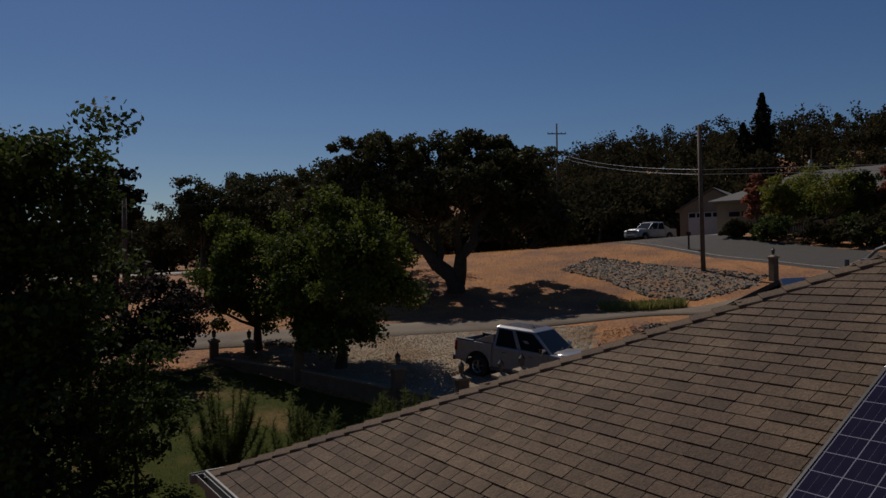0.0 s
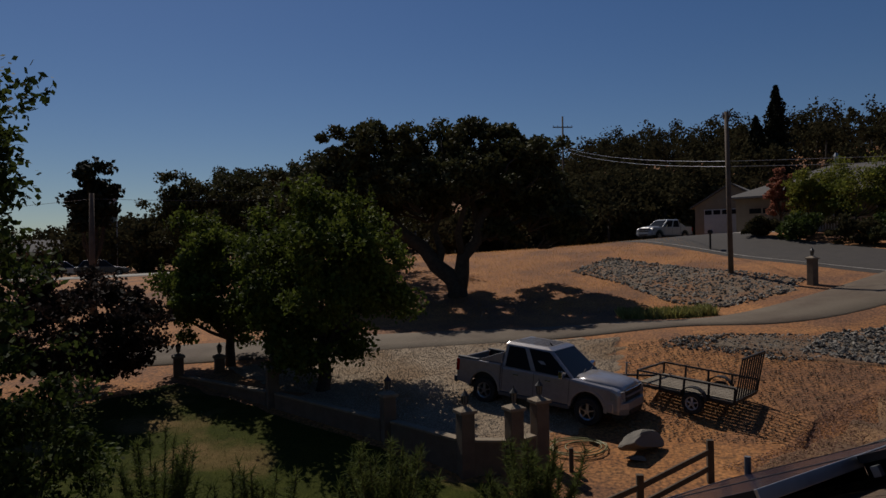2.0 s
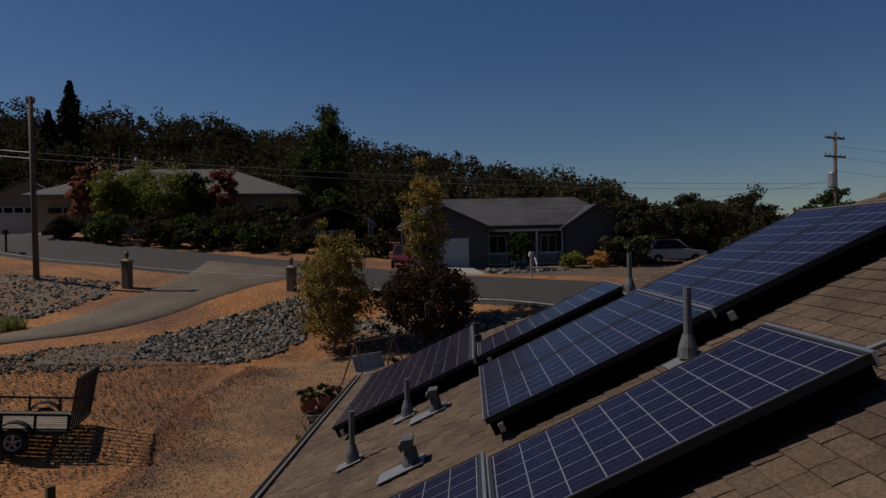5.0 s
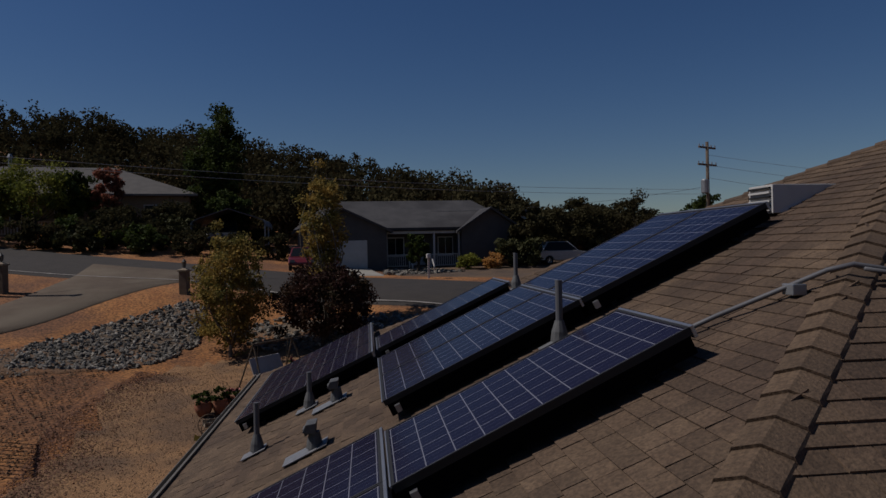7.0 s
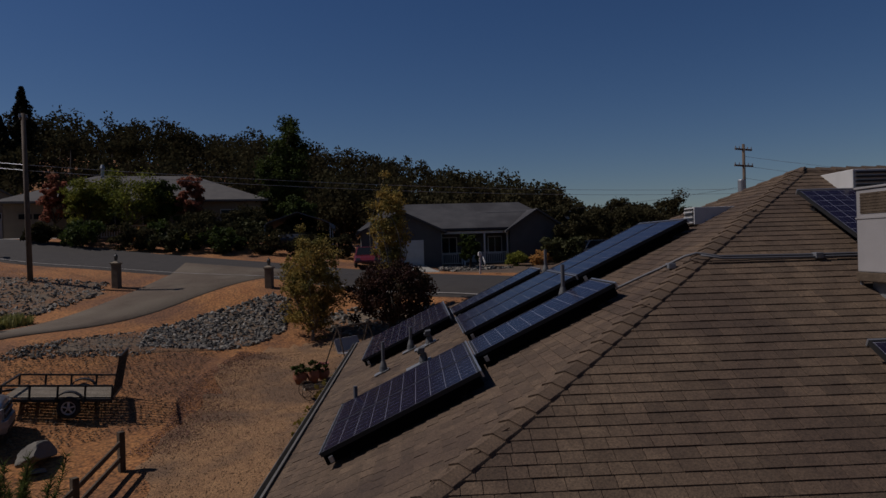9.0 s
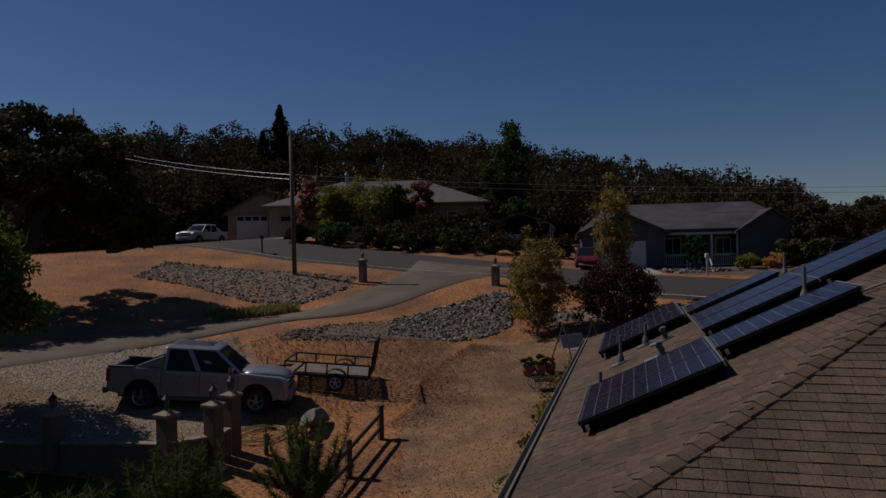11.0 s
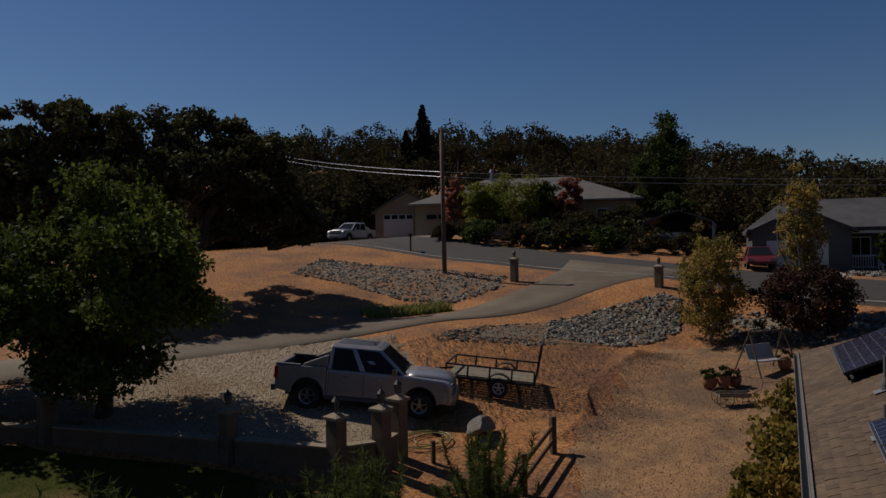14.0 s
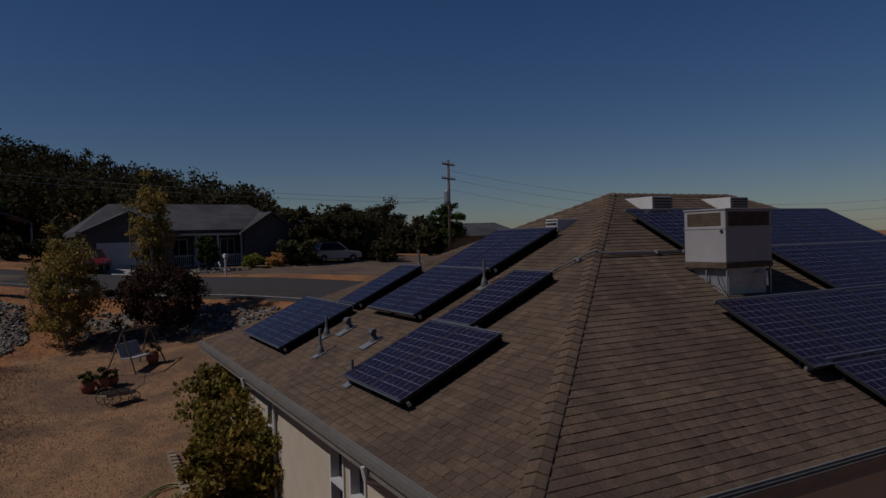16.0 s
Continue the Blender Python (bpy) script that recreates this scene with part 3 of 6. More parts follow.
def hip_caps():
    """Overlapping folded caps down the hips and along the ridge."""
    lines = [((0.0, 0.0, EAVE), (RU, -RV, TOP), 52), ((WIDE, 0, EAVE), (RU, -RV, TOP), 52), ((RU, -RV, TOP), (RU, -(LONG - RV), TOP), 16), ((0, -LONG, EAVE), (RU, -(LONG - RV), TOP), 52)]
    data = None
    for p, q, n in lines:
        p, q = Vector(p) - Vector((0, 0, 0.05)), Vector(q) - Vector((0, 0, 0.05))
        d = q - p
        step = d.length / n
        x = d.normalized()
        y = Vector((0, 0, 1)).cross(x).normalized()
        z = x.cross(y)
        drop = 0.333 if p.z != q.z else RISE
        if data is None or p.z == q.z:
            me = Mesh()
            L, w = 0.27, 0.105
            ring = [(-w, -w * drop), (0, 0), (w, -w * drop)]
            v = []
            for xx, up in ((0, 0.026), (L, 0.004)):
                v += [(xx, a, b + up + 0.008) for a, b in ring] + [(xx, a * 1.2, b - 0.02) for a, b in ring]
            me.add(v, [(0, 1, 7, 6), (1, 2, 8, 7), (0, 3, 4, 1), (1, 4, 5, 2), (0, 6, 9, 3), (2, 5, 11, 8), (6, 7, 10, 9), (7, 8, 11, 10)])
            tmp = part("hip_cap", me, M_SHING, house)
            data = tmp.data
            bpy.data.objects.remove(tmp)
        for i in range(n):
            ob = new("hip_cap", data)
            ob.parent = house
            o = p + x * (step * (i + 0.1))
            ob.matrix_basis = Matrix(((x.x, y.x, z.x, o.x), (x.y, y.y, z.y, o.y), (x.z, y.z, z.z, o.z), (0, 0, 0, 1)))


hip_caps()


# ---- solar modules ----
def module(m, label, group, nx=6, ny=10):
    root = empty("solar_panel", m, label, "solar panel", group)
    w, l = nx * CELL + 0.03, ny * CELL + 0.03
    o = 0.015
    pane = part("cell_sheet", Mesh().box((-o + 0.004, -o + 0.004, 0.012), (w - o - 0.004, l - o - 0.004, 0.030)), M_CELL, root, "dark blue cells under glass")
    fr = Mesh()
    for a, b in (((-o - 0.012, -o - 0.012), (w - o + 0.012, -o + 0.004)), ((-o - 0.012, l - o - 0.004), (w - o + 0.012, l - o + 0.012)), ((-o - 0.012, -o + 0.004), (-o + 0.004, l - o - 0.004)), ((w - o - 0.004, -o + 0.004), (w - o + 0.012, l - o - 0.004))):
        fr.box((a[0], a[1], -0.008), (b[0], b[1], 0.034))
    part("frame", fr, M_BLACK, root, "dark frame")
    part("end_rail", Mesh().box((-o - 0.012, -o - 0.034, -0.03), (w - o + 0.012, -o - 0.014, 0.036)), M_ALU, root, "bright aluminium rail", 0.003)
    part("lower_rail", Mesh().box((-o - 0.012, l - o + 0.014, 0.020), (w - o + 0.012, l - o + 0.024, 0.035)), M_ALU, root, "thin aluminium edge", 0.002)
    part("lower_beam", Mesh().box((-o - 0.05, l - o - 0.09, -0.085), (w - o + 0.012, l - o - 0.05, -0.03)), M_ALU, root, "aluminium mounting beam")
    # added black sheet that draws the shaded open gap between panel and roof
    part("skirt", Mesh().box((-o - 0.011, -o + 0.004, -0.10), (-o - 0.003, l - o - 0.004, -0.009)), M_GAP_SHADE, root, "black sheet standing in for the shade under the panel")
    for x, y in ((0.1, 0.2), (w - 0.15, 0.2), (0.1, l - 0.25), (w - 0.15, l - 0.25)):
        part("foot", Mesh().box((x - 0.02, y - 0.02, -0.15), (x + 0.02, y + 0.02, -0.01)).box((x - 0.04, y - 0.06, -0.155), (x + 0.04, y + 0.06, -0.145)), M_BLACK, root)
    return root


PH = 0.115
MW = 6 * CELL + 0.06
for u0, v1, n in ((3.28, 2.08, 2), (8.63, 2.05, 3), (4.16, 3.6, 1), (5.98, 3.6, 2), (8.63, 3.6, 1), (5.98, 5.1, 2)):
    for i in range(n):
        module(on_a(u0 + 0.03 + i * MW, v1, PH), "blue solar panel raised on the sunny roof slope", "solar panels on the yard slope")
for u1, v0, n in ((5.45, 6.18, 6), (3.95, 8.05, 6), (2.54, 5.12, 9), (1.16, 5.52, 8)):
    for i in range(n):
        m = on_b(u1, v0 + 0.03 + i * MW, 0.115) @ pose(0, 0, 0, 0, 0, 90)
        if v0 + i * MW < LONG - 3.5:
            module(m @ Matrix.Translation((-MW, 0, 0)), "dark solar panel raised on the shaded roof slope", "solar panels on the side slope")


# ---- roof fittings ----
def upright(m):
    """The same place, standing upright."""
    return Matrix.Translation(m.translation) @ pose(0, 0, 0, 0, 0, TURN)


def pipe_vent(u, v, high, r=0.03):
    root = empty("pipe_vent", upright(on_a(u, v)), "dark grey plumbing pipe through the roof in a metal flashing", "roof vent", "roof pipes")
    part("pipe", Mesh().tube([(0, 0, -0.05), (0, 0, high)], r * 0.85, 12), M_ABS, root, smooth=False)
    part("boot", Mesh().tube([(0, 0, -0.02), (0, 0, 0.05), (0, 0, 0.13)], [r * 2.2, r * 1.9, r * 1.08], 12), M_VENT, root)
    a = math.radians(-TILT)
    part("flashing", Mesh().box((-0.10, -0.08, -0.022), (0.10, 0.16, -0.014)), M_GALV, root, "grey metal flashing", m=pose(0, 0, 0, -TILT))


for u, v, h in ((7.43, 0.95, 0.42), (8.28, 1.36, 0.34), (5.28, 0.72, 0.3), (5.80, 3.36, 0.42), (9.08, 3.75, 0.4)):
    pipe_vent(u, v, h)


def hood_vent(u, v):
    root = empty("hood_vent", upright(on_a(u, v)) @ Matrix.Scale(0.68, 4), "small grey hooded exhaust vent on the roof", "roof vent", "hooded vents")
    part("neck", Mesh().tube([(0, 0, -0.03), (0, 0, 0.06), (0, 0, 0.16)], [0.10, 0.085, 0.06], 12), M_VENT, root)
    part("hood", Mesh().loft([[(-0.13, -0.02, 0.15), (-0.13, 0.13, 0.17), (-0.13, 0.09, 0.26), (-0.13, -0.03, 0.28)], [(0.13, -0.02, 0.15), (0.13, 0.13, 0.17), (0.13, 0.09, 0.26), (0.13, -0.03, 0.28)]]), M_VENT, root, bevel=0.008)
    part("cowl", Mesh().loft([[(-0.09, 0.10, 0.12), (0.09, 0.10, 0.12), (0.06, 0.03, 0.16), (-0.06, 0.03, 0.16)], [(-0.09, 0.13, 0.2), (0.09, 0.13, 0.2), (0.06, 0.03, 0.24), (-0.06, 0.03, 0.24)]]), M_VENT, root)
    part("flashing", Mesh().box((-0.17, -0.15, -0.03), (0.17, 0.4, -0.018)), M_GALV, root, m=pose(0, 0, 0, -TILT))


hood_vent(6.43, 1.55)
hood_vent(7.88, 1.66)


def dormer_vent(m, label, dark=False):
    """A low wedge with louvres in its upright face."""
    root = empty("dormer_vent", m, label, "roof vent", "dormer vents")
    part("cover", Mesh().add([(0, -0.27, 0.0), (0, 0.27, 0.0), (0, 0.27, 0.36), (0, -0.27, 0.36), (0.95, -0.2, 0.36), (0.95, 0.2, 0.36), (0.6, 0.27, 0), (0.6, -0.27, 0)], [(3, 2, 5, 4), (1, 6, 5, 2), (0, 3, 4, 7), (4, 5, 6, 7), (0, 7, 6, 1), (0, 1, 2, 3)]), M_TRIM, root, bevel=0.01)
    for k in range(6):
        part("louvre", Mesh().box((-0.03, -0.24, 0.03 + k * 0.055), (-0.004, 0.24, 0.055 + k * 0.055)), M_BLACK if k % 2 or dark else M_TRIM, root)


dormer_vent(upright(on_a(6.38, 5.25, -0.02)) @ pose(0, 0, 0.02, 0, 0, 180 + 90) @ Matrix.Scale(0.65, 4), "white louvred dormer vent near the ridge")
for v in (7.3, 9.5):
    dormer_vent(upright(on_b(5.53, v, 0)) @ pose(0, 0, 0.0), "pale box vent with a dark mouth near the ridge", True)


def cooler():
    root = empty("evaporative_cooler", upright(on_b(3.28, 6.4)), "pale grey metal evaporative cooler on a duct through the roof", "cooler")
    hx, hy, z0, z1 = 0.40, 0.53, 0.28, 1.09
    part("cabinet", Mesh().box((-hx, -hy, z0), (hx, hy, z1)), M_COOLER, root, bevel=0.012)
    part("lid", Mesh().box((-hx - 0.015, -hy - 0.015, z1), (hx + 0.015, hy + 0.015, z1 + 0.022)), M_COOLER, root, bevel=0.006)
    part("pan", Mesh().box((-hx - 0.012, -hy - 0.012, 0.19), (hx + 0.012, hy + 0.012, z0 - 0.003)), M_POST, root, "rusty brown base pan", 0.01)
    part("waist_rail", Mesh().box((-hx - 0.008, -hy - 0.008, 0.80), (hx + 0.008, hy + 0.008, 0.815)), M_COOLER, root)
    for a, b in (((-0.31, hy - 0.005, 0.85), (0.33, hy + 0.006, 1.05)), ((-hx - 0.006, -0.47, 0.84), (-hx + 0.005, 0.47, 1.06)), ((-0.31, -hy - 0.006, 0.85), (0.33, -hy + 0.005, 1.05))):
        pad = part("pad_panel", Mesh().box(a, b), M_POST, root, "dark brown wet pad behind a grille")
        g = Mesh()
        for i in range(7):
            z = a[2] + 0.015 + i * 0.028
            g.box((a[0] - 0.004, a[1] - 0.004, z), (b[0] + 0.004, b[1] + 0.004, z + 0.006))
        part("grille", g, M_POST, pad)
    part("knob", Mesh().tube([(-0.33, hy, 0.76), (-0.33, hy + 0.012, 0.76)], 0.028, 12), M_BLACK, root, "round black cap")
    low = [(-0.36, -0.44, -0.34), (0.34, -0.44, -0.02), (0.34, 0.44, -0.02), (-0.36, 0.44, -0.34)]
    part("duct", Mesh().loft([low, [(x * 0.98, y * 0.96, 0.19) for x, y, z in low]]), M_GALV, root, "bare sheet metal duct")
    for x, y in ((-0.385, 0.50), (0.0, 0.50), (0.385, 0.50), (-0.385, -0.50), (0.385, -0.50)):
        part("leg", Mesh().bar((x, y, -0.1 + x * 0.47), (x, y, 0.19), 0.022), M_GALV, root)
    part("brace", Mesh().bar((-0.385, 0.505, -0.22), (0.385, 0.505, 0.10), 0.018), M_GALV, root)
    part("drain_elbow", Mesh().tube([(-0.36, -0.28, 0.12), (-0.47, -0.28, 0.12), (-0.48, -0.28, -0.1)], 0.03, 8), M_TRIM, root, "white drain elbow")
    part("water_line", Mesh().tube([(-0.2, 0.52, 0.2), (-0.3, 0.56, -0.05), (-0.48, 0.62, -0.2), (-0.9, 0.75, -0.39)], 0.008, 6), M_BLACK, root)


cooler()


def conduit():
    """Grey pipe from the panels up the slope, over the hip and level along the other slope, with straps."""
    def top(u, v, h):
        return HOUSE @ Vector((u, -v, EAVE - 0.04 + min(RISE_B * u, RISE * v) + h))
    line = [(4.6, 3.66, 0.05), (4.55, 3.9, 0.05), (4.42, 4.15, 0.06), (4.26, 4.36, 0.085), (4.2, 4.46, 0.085), (4.19, 4.7, 0.05), (4.19, 5.6, 0.04), (4.19, 6.5, 0.04), (4.16, 7.4, 0.04)]
    root = empty("electrical_conduit", pose(0, 0, 0), "grey metal electrical conduit lying over the hip", "conduit")
    part("pipe", Mesh().tube([top(*p) for p in line], 0.014, 8), M_ABS, root, smooth=True)
    part("pipe", Mesh().tube([top(u - 0.045, v + 0.03, h) for u, v, h in line[4:]], 0.011, 8), M_ABS, root, smooth=True)
    for u, v in ((4.17, 5.75), (4.36, 4.24), (4.17, 6.45)):
        m = HOUSE @ pose(u, -v, EAVE - 0.03 + min(RISE_B * u, RISE * v), 0, 0, 0)
        part("strap", Mesh().box((-0.05, -0.04, 0.0), (0.05, 0.04, 0.06)), M_GALV, root, "grey mounting block", 0.006, m=m)


conduit()


# ---- shingles ----
def shingle_rows(slope):
    """Courses of tabs: (first corner along the eave, last corner, distance up the slope, lift)."""
    rng = random.Random(11 if slope == "a" else 12)
    across, run, lean, cut, back = (WIDE, RV, RA, RU / RV, (WIDE - RU) / RV) if slope == "a" else (LONG, RU, RB, RV / RU, RV / RU)
    rows = []
    for k in range(int(run / lean / 0.122)):
        s = k * 0.122
        flat = s * lean
        lo, hi = flat * cut, across - flat * back
        x = lo - rng.uniform(0, 0.25)
        while x < hi:
            w = rng.choice((0.15, 0.17, 0.17, 0.19, 0.21))
            a, b = max(x, lo), min(x + w, hi)
            if b - a > 0.05:
                rows.append((a, b - 0.006, s, rng.uniform(0.002, 0.008)))
            x += w
    return rows


def tab(a, b, s, t, lean=1.0, cut=0.0, end=99.0, taper=1.0):
    """Eight corners of a tab on a slope: x along the eave, y up the slope; cut where it meets a hip."""
    flat = (s + 0.16) * lean
    c = min(max(a, flat * cut), b)
    d = max(min(b, end - flat * taper), c)
    return [(a, s, 0.0), (b, s, 0.0), (b, s, 0.009 + t), (a, s, 0.009 + t), (c, s + 0.16, -0.006), (d, s + 0.16, -0.006), (d, s + 0.16, 0.003), (c, s + 0.16, 0.003)]


TABF = np.array([(0, 1, 2, 3), (3, 2, 6, 7), (0, 3, 7, 4), (1, 5, 6, 2)])
# ---- trees ----
def old_oak(x, y):
    """Broad live oak: a short trunk, three bent main limbs and a crown of separate lobes."""
    rng = np.random.default_rng(3)
    root = empty("oak_tree", pose(x, y, H(x, y)), "spreading dark live oak with a forked trunk", "tree")
    me = Mesh()
    mains = [([(0, 0, -0.4), (0, 0, 0.4), (-0.3, 0, 1.0), (-1.2, 0.1, 1.7), (-1.9, 0.2, 2.7), (-3.1, 0.1, 3.6), (-4.1, 0, 5.0), (-4.4, 0.1, 7.2)], 0.62),
             ([(-1.1, 0.1, 1.6), (-0.9, 0.4, 2.5), (-1.3, 0.6, 3.6), (-0.8, 0.8, 5.2), (-1.2, 1.0, 7.2)], 0.28),
             ([(0.05, 0, 0.3), (0.25, 0, 1.3), (0.35, -0.1, 2.2), (1.1, -0.2, 3.0), (1.3, -0.1, 4.2), (2.2, 0, 5.4), (3.3, 0, 6.8)], 0.5),
             ([(0.35, -0.1, 2.1), (0.1, -0.8, 3.4), (0.5, -1.6, 4.6), (0.9, -2.2, 6.2)], 0.24),
             ([(1.2, -0.1, 3.6), (0.9, 0.4, 5.2), (1.3, 0.6, 7.6)], 0.22),
             ([(1.1, -0.2, 3.0), (2.6, 0.1, 3.7), (4.2, 0.2, 4.3), (5.3, 0.1, 4.6)], 0.2),
             ([(-1.9, 0.2, 2.7), (-3.6, 0.3, 3.2), (-5.4, 0.2, 4.2), (-7.0, 0, 4.9)], 0.24)]
    for pts, r in mains:
        me.tube(pts, list(np.linspace(r, r * 0.3, len(pts))), 10)
    lobes = [(-7.3, 0, 4.9, 2.2, 2.3, 1.5), (-4.7, 0.2, 8.2, 2.7, 2.6, 1.7), (-6.6, 0.2, 6.6, 1.9, 2.2, 1.4), (-5.0, -0.8, 5.4, 2.4, 2.4, 1.4), (-1.4, 1.0, 7.4, 2.6, 2.8, 2.0), (1.2, 0.6, 8.2, 2.4, 2.8, 1.7), (3.6, 0, 6.9, 2.6, 2.8, 1.9), (5.3, 0, 4.7, 1.7, 2.2, 1.3),
             (0.8, -2.4, 6.1, 2.6, 2.2, 1.4), (-2.4, -2.0, 5.8, 2.4, 2.2, 1.4), (3.2, 2.6, 5.0, 2.3, 2.0, 1.3), (-2.5, 3.0, 5.6, 2.6, 2.2, 1.5), (6.0, 0.4, 3.4, 0.9, 1.1, 0.9), (2.4, 0.3, 3.6, 0.9, 0.9, 0.6)]
    leaf_at = []
    for a, b, c, rx, ry, rz in lobes:
        cs, p = crown_points(rng, (a, b, c), (rx, ry, rz), int(9 * rx * ry) + 4, 125, 0.62, 0.7, 0.35, -0.7)
        leaf_at.append(p)
        for i in rng.choice(len(cs), 7, replace=False):
            limb(me, (a * 0.75, b * 0.75, c - rz * 0.9), cs[i], 0.09, 0.02, rng, 0.2)
    part("trunk", me, M_BARK, root, smooth=True)
    v, f = leaves(np.concatenate(leaf_at), 0.27, rng)
    quads("crown", v, f, M_OAK, root)


old_oak(-2.4, 42.3)
tree("maple_tree", -5.65, 25.8, 6.5, (2.65, 2.7, 2.75), "round green maple tree in full leaf", M_MAPLE, 4, 170, 260, 0.66, 0.16, 0.2, 0.2, centre=3.5, hollow=0.45, base_cut=-0.92, top_spikes=70, droop=0.3)
tree("maple_tree", -9.9, 28.9, 5.9, (2.6, 2.6, 2.35), "smaller green maple tree beside the wall", M_MAPLE, 5, 120, 220, 0.6, 0.17, 0.17, 0.2, centre=3.1, hollow=0.45, base_cut=-0.92, top_spikes=45, droop=0.3)
tree("plum_tree", -13.5, 24.7, 3.9, (3.0, 2.6, 1.75), "dark-leaved plum tree at the lawn's edge", M_PLUM, 6, 150, 170, 0.5, 0.16, 0.12, 0.25, centre=2.1, base_cut=-0.9)
tree("poplar_tree", -10.6, 14.9, 10.8, (2.4, 2.4, 5.6), "tall glossy green tree beside the lawn", M_POPL, 7, 250, 230, 0.75, 0.175, 0.16, 0.25, centre=4.5, hollow=0.25, base_cut=-1, top_spikes=14)
tree("young_tree", -7.9, 15.4, 4.0, (1.3, 1.3, 2.0), "loose green sapling on the lawn", M_POPL, 8, 70, 80, 0.45, 0.13, 0.05, 0.2, centre=2.0, hollow=0.2, limbs=10, base_cut=-1)
tree("garden_shrub", -9.6, 11.6, 3.2, (2.4, 2.0, 1.6), "dark leafy shrub under the tall tree", M_POPL, 17, 110, 120, 0.6, 0.15, 0.06, 0.2, centre=1.5, hollow=0.3, category="shrub", base_cut=-1)
tree("garden_shrub", -5.9, 9.3, 1.6, (0.9, 0.9, 0.8), "yellow-green shrub near the house corner", M_LIME, 18, 40, 80, 0.32, 0.1, 0.04, 0.2, centre=0.8, hollow=0.3, category="shrub", base_cut=-1)
tree("birch_tree", 16.8, 26.0, 5.0, (1.3, 1.3, 2.5), "slender tree with yellowing leaves", M_GOLD, 9, 130, 120, 0.42, 0.11, 0.07, 0.1, centre=2.3, hollow=0.25, base_cut=-0.95, bark=M_PALEB, top_spikes=20)
tree("birch_tree", 19.8, 24.2, 6.0, (0.9, 0.9, 2.2), "slender tree with yellow-green leaves", M_GOLD, 10, 80, 90, 0.4, 0.12, 0.07, 0.3, centre=4.0, hollow=0.25, base_cut=-0.95, bark=M_PALEB, top_spikes=20)
tree("plum_tree", 18.3, 22.9, 3.0, (1.75, 1.75, 1.4), "round purple-leaved plum tree", M_PLUMR, 11, 130, 150, 0.42, 0.11, 0.09, 0.15, centre=1.6, hollow=0.4, base_cut=-0.9)
tree("laurel_bush", 7.1, 13.9, 2.1, (1.1, 1.1, 1.1), "dense laurel bush with some yellow leaves by the house wall", M_LAUREL, 12, 90, 150, 0.36, 0.12, 0.05, 0.1, centre=1.0, category="bush", hollow=0.5, base_cut=-1)
tree("laurel_bush", 5.5, 12.7, 2.0, (1.15, 1.2, 1.05), "dense laurel bush with some yellow leaves by the house wall", M_LAUREL, 13, 90, 150, 0.36, 0.12, 0.05, 0.1, centre=0.9, category="bush", hollow=0.5, base_cut=-1)


def pine_shrub(x, y, high, seed, label):
    """Upright candles of needles on a short stem."""
    rng = np.random.default_rng(seed)
    z = H(x, y)
    root = empty("pine_shrub", pose(x, y, z), label, "shrub")
    me, v, f = Mesh(), [], []
    me.tube([(0, 0, -0.2), (0, 0, high * 0.5)], [0.05, 0.03], 8)
    for i in range(46):
        a, r = rng.uniform(0, 6.28), rng.uniform(0.05, 0.5) * high * 0.7
        p = np.array([0, 0, high * rng.uniform(0.08, 0.4)])
        tip = np.array([math.cos(a) * r, math.sin(a) * r, high * rng.uniform(0.55, 1.0) * (1 - 0.35 * r / high)])
        mid = (p + tip) / 2 + np.array([math.cos(a), math.sin(a), -0.6]) * r * 0.3
        s = np.linspace(0, 1, 7)[:, None]
        path = p * (1 - s) ** 2 + mid * 2 * s * (1 - s) + tip * s * s
        me.tube(path, list(np.linspace(0.014, 0.005, 7)), 5)
        n = 250
        t = rng.uniform(0.25, 1, n)[:, None]
        o = p * (1 - t) ** 2 + mid * 2 * t * (1 - t) + tip * t * t
        d = rng.normal(size=(n, 3))
        d[:, 2] += 0.9
        d /= np.linalg.norm(d, axis=1)[:, None]
        w = np.cross(d, rng.normal(size=(n, 3)))
        w /= np.linalg.norm(w, axis=1)[:, None]
        L = rng.uniform(0.1, 0.2, n)[:, None]
        q = np.stack([o - w * 0.008, o + w * 0.008, o + d * L + w * 0.002, o + d * L - w * 0.002], 1).reshape(-1, 3)
        k = sum(len(c) for c in v)
        v.append(q)
        f.append(np.arange(4 * n).reshape(n, 4) + k)
    part("stem", me, M_BARK, root)
    quads("needles", np.concatenate(v), np.concatenate(f), M_PINE, root)


pine_shrub(0.75, 15.6, 2.75, 21, "young pine with upright green candles")
pine_shrub(-1.7, 15.3, 2.8, 22, "young pine with upright green candles")
pine_shrub(-5.6, 15.2, 2.9, 23, "dark young pine on the lawn")
pine_shrub(-3.6, 14.2, 2.7, 24, "dark young pine on the lawn")


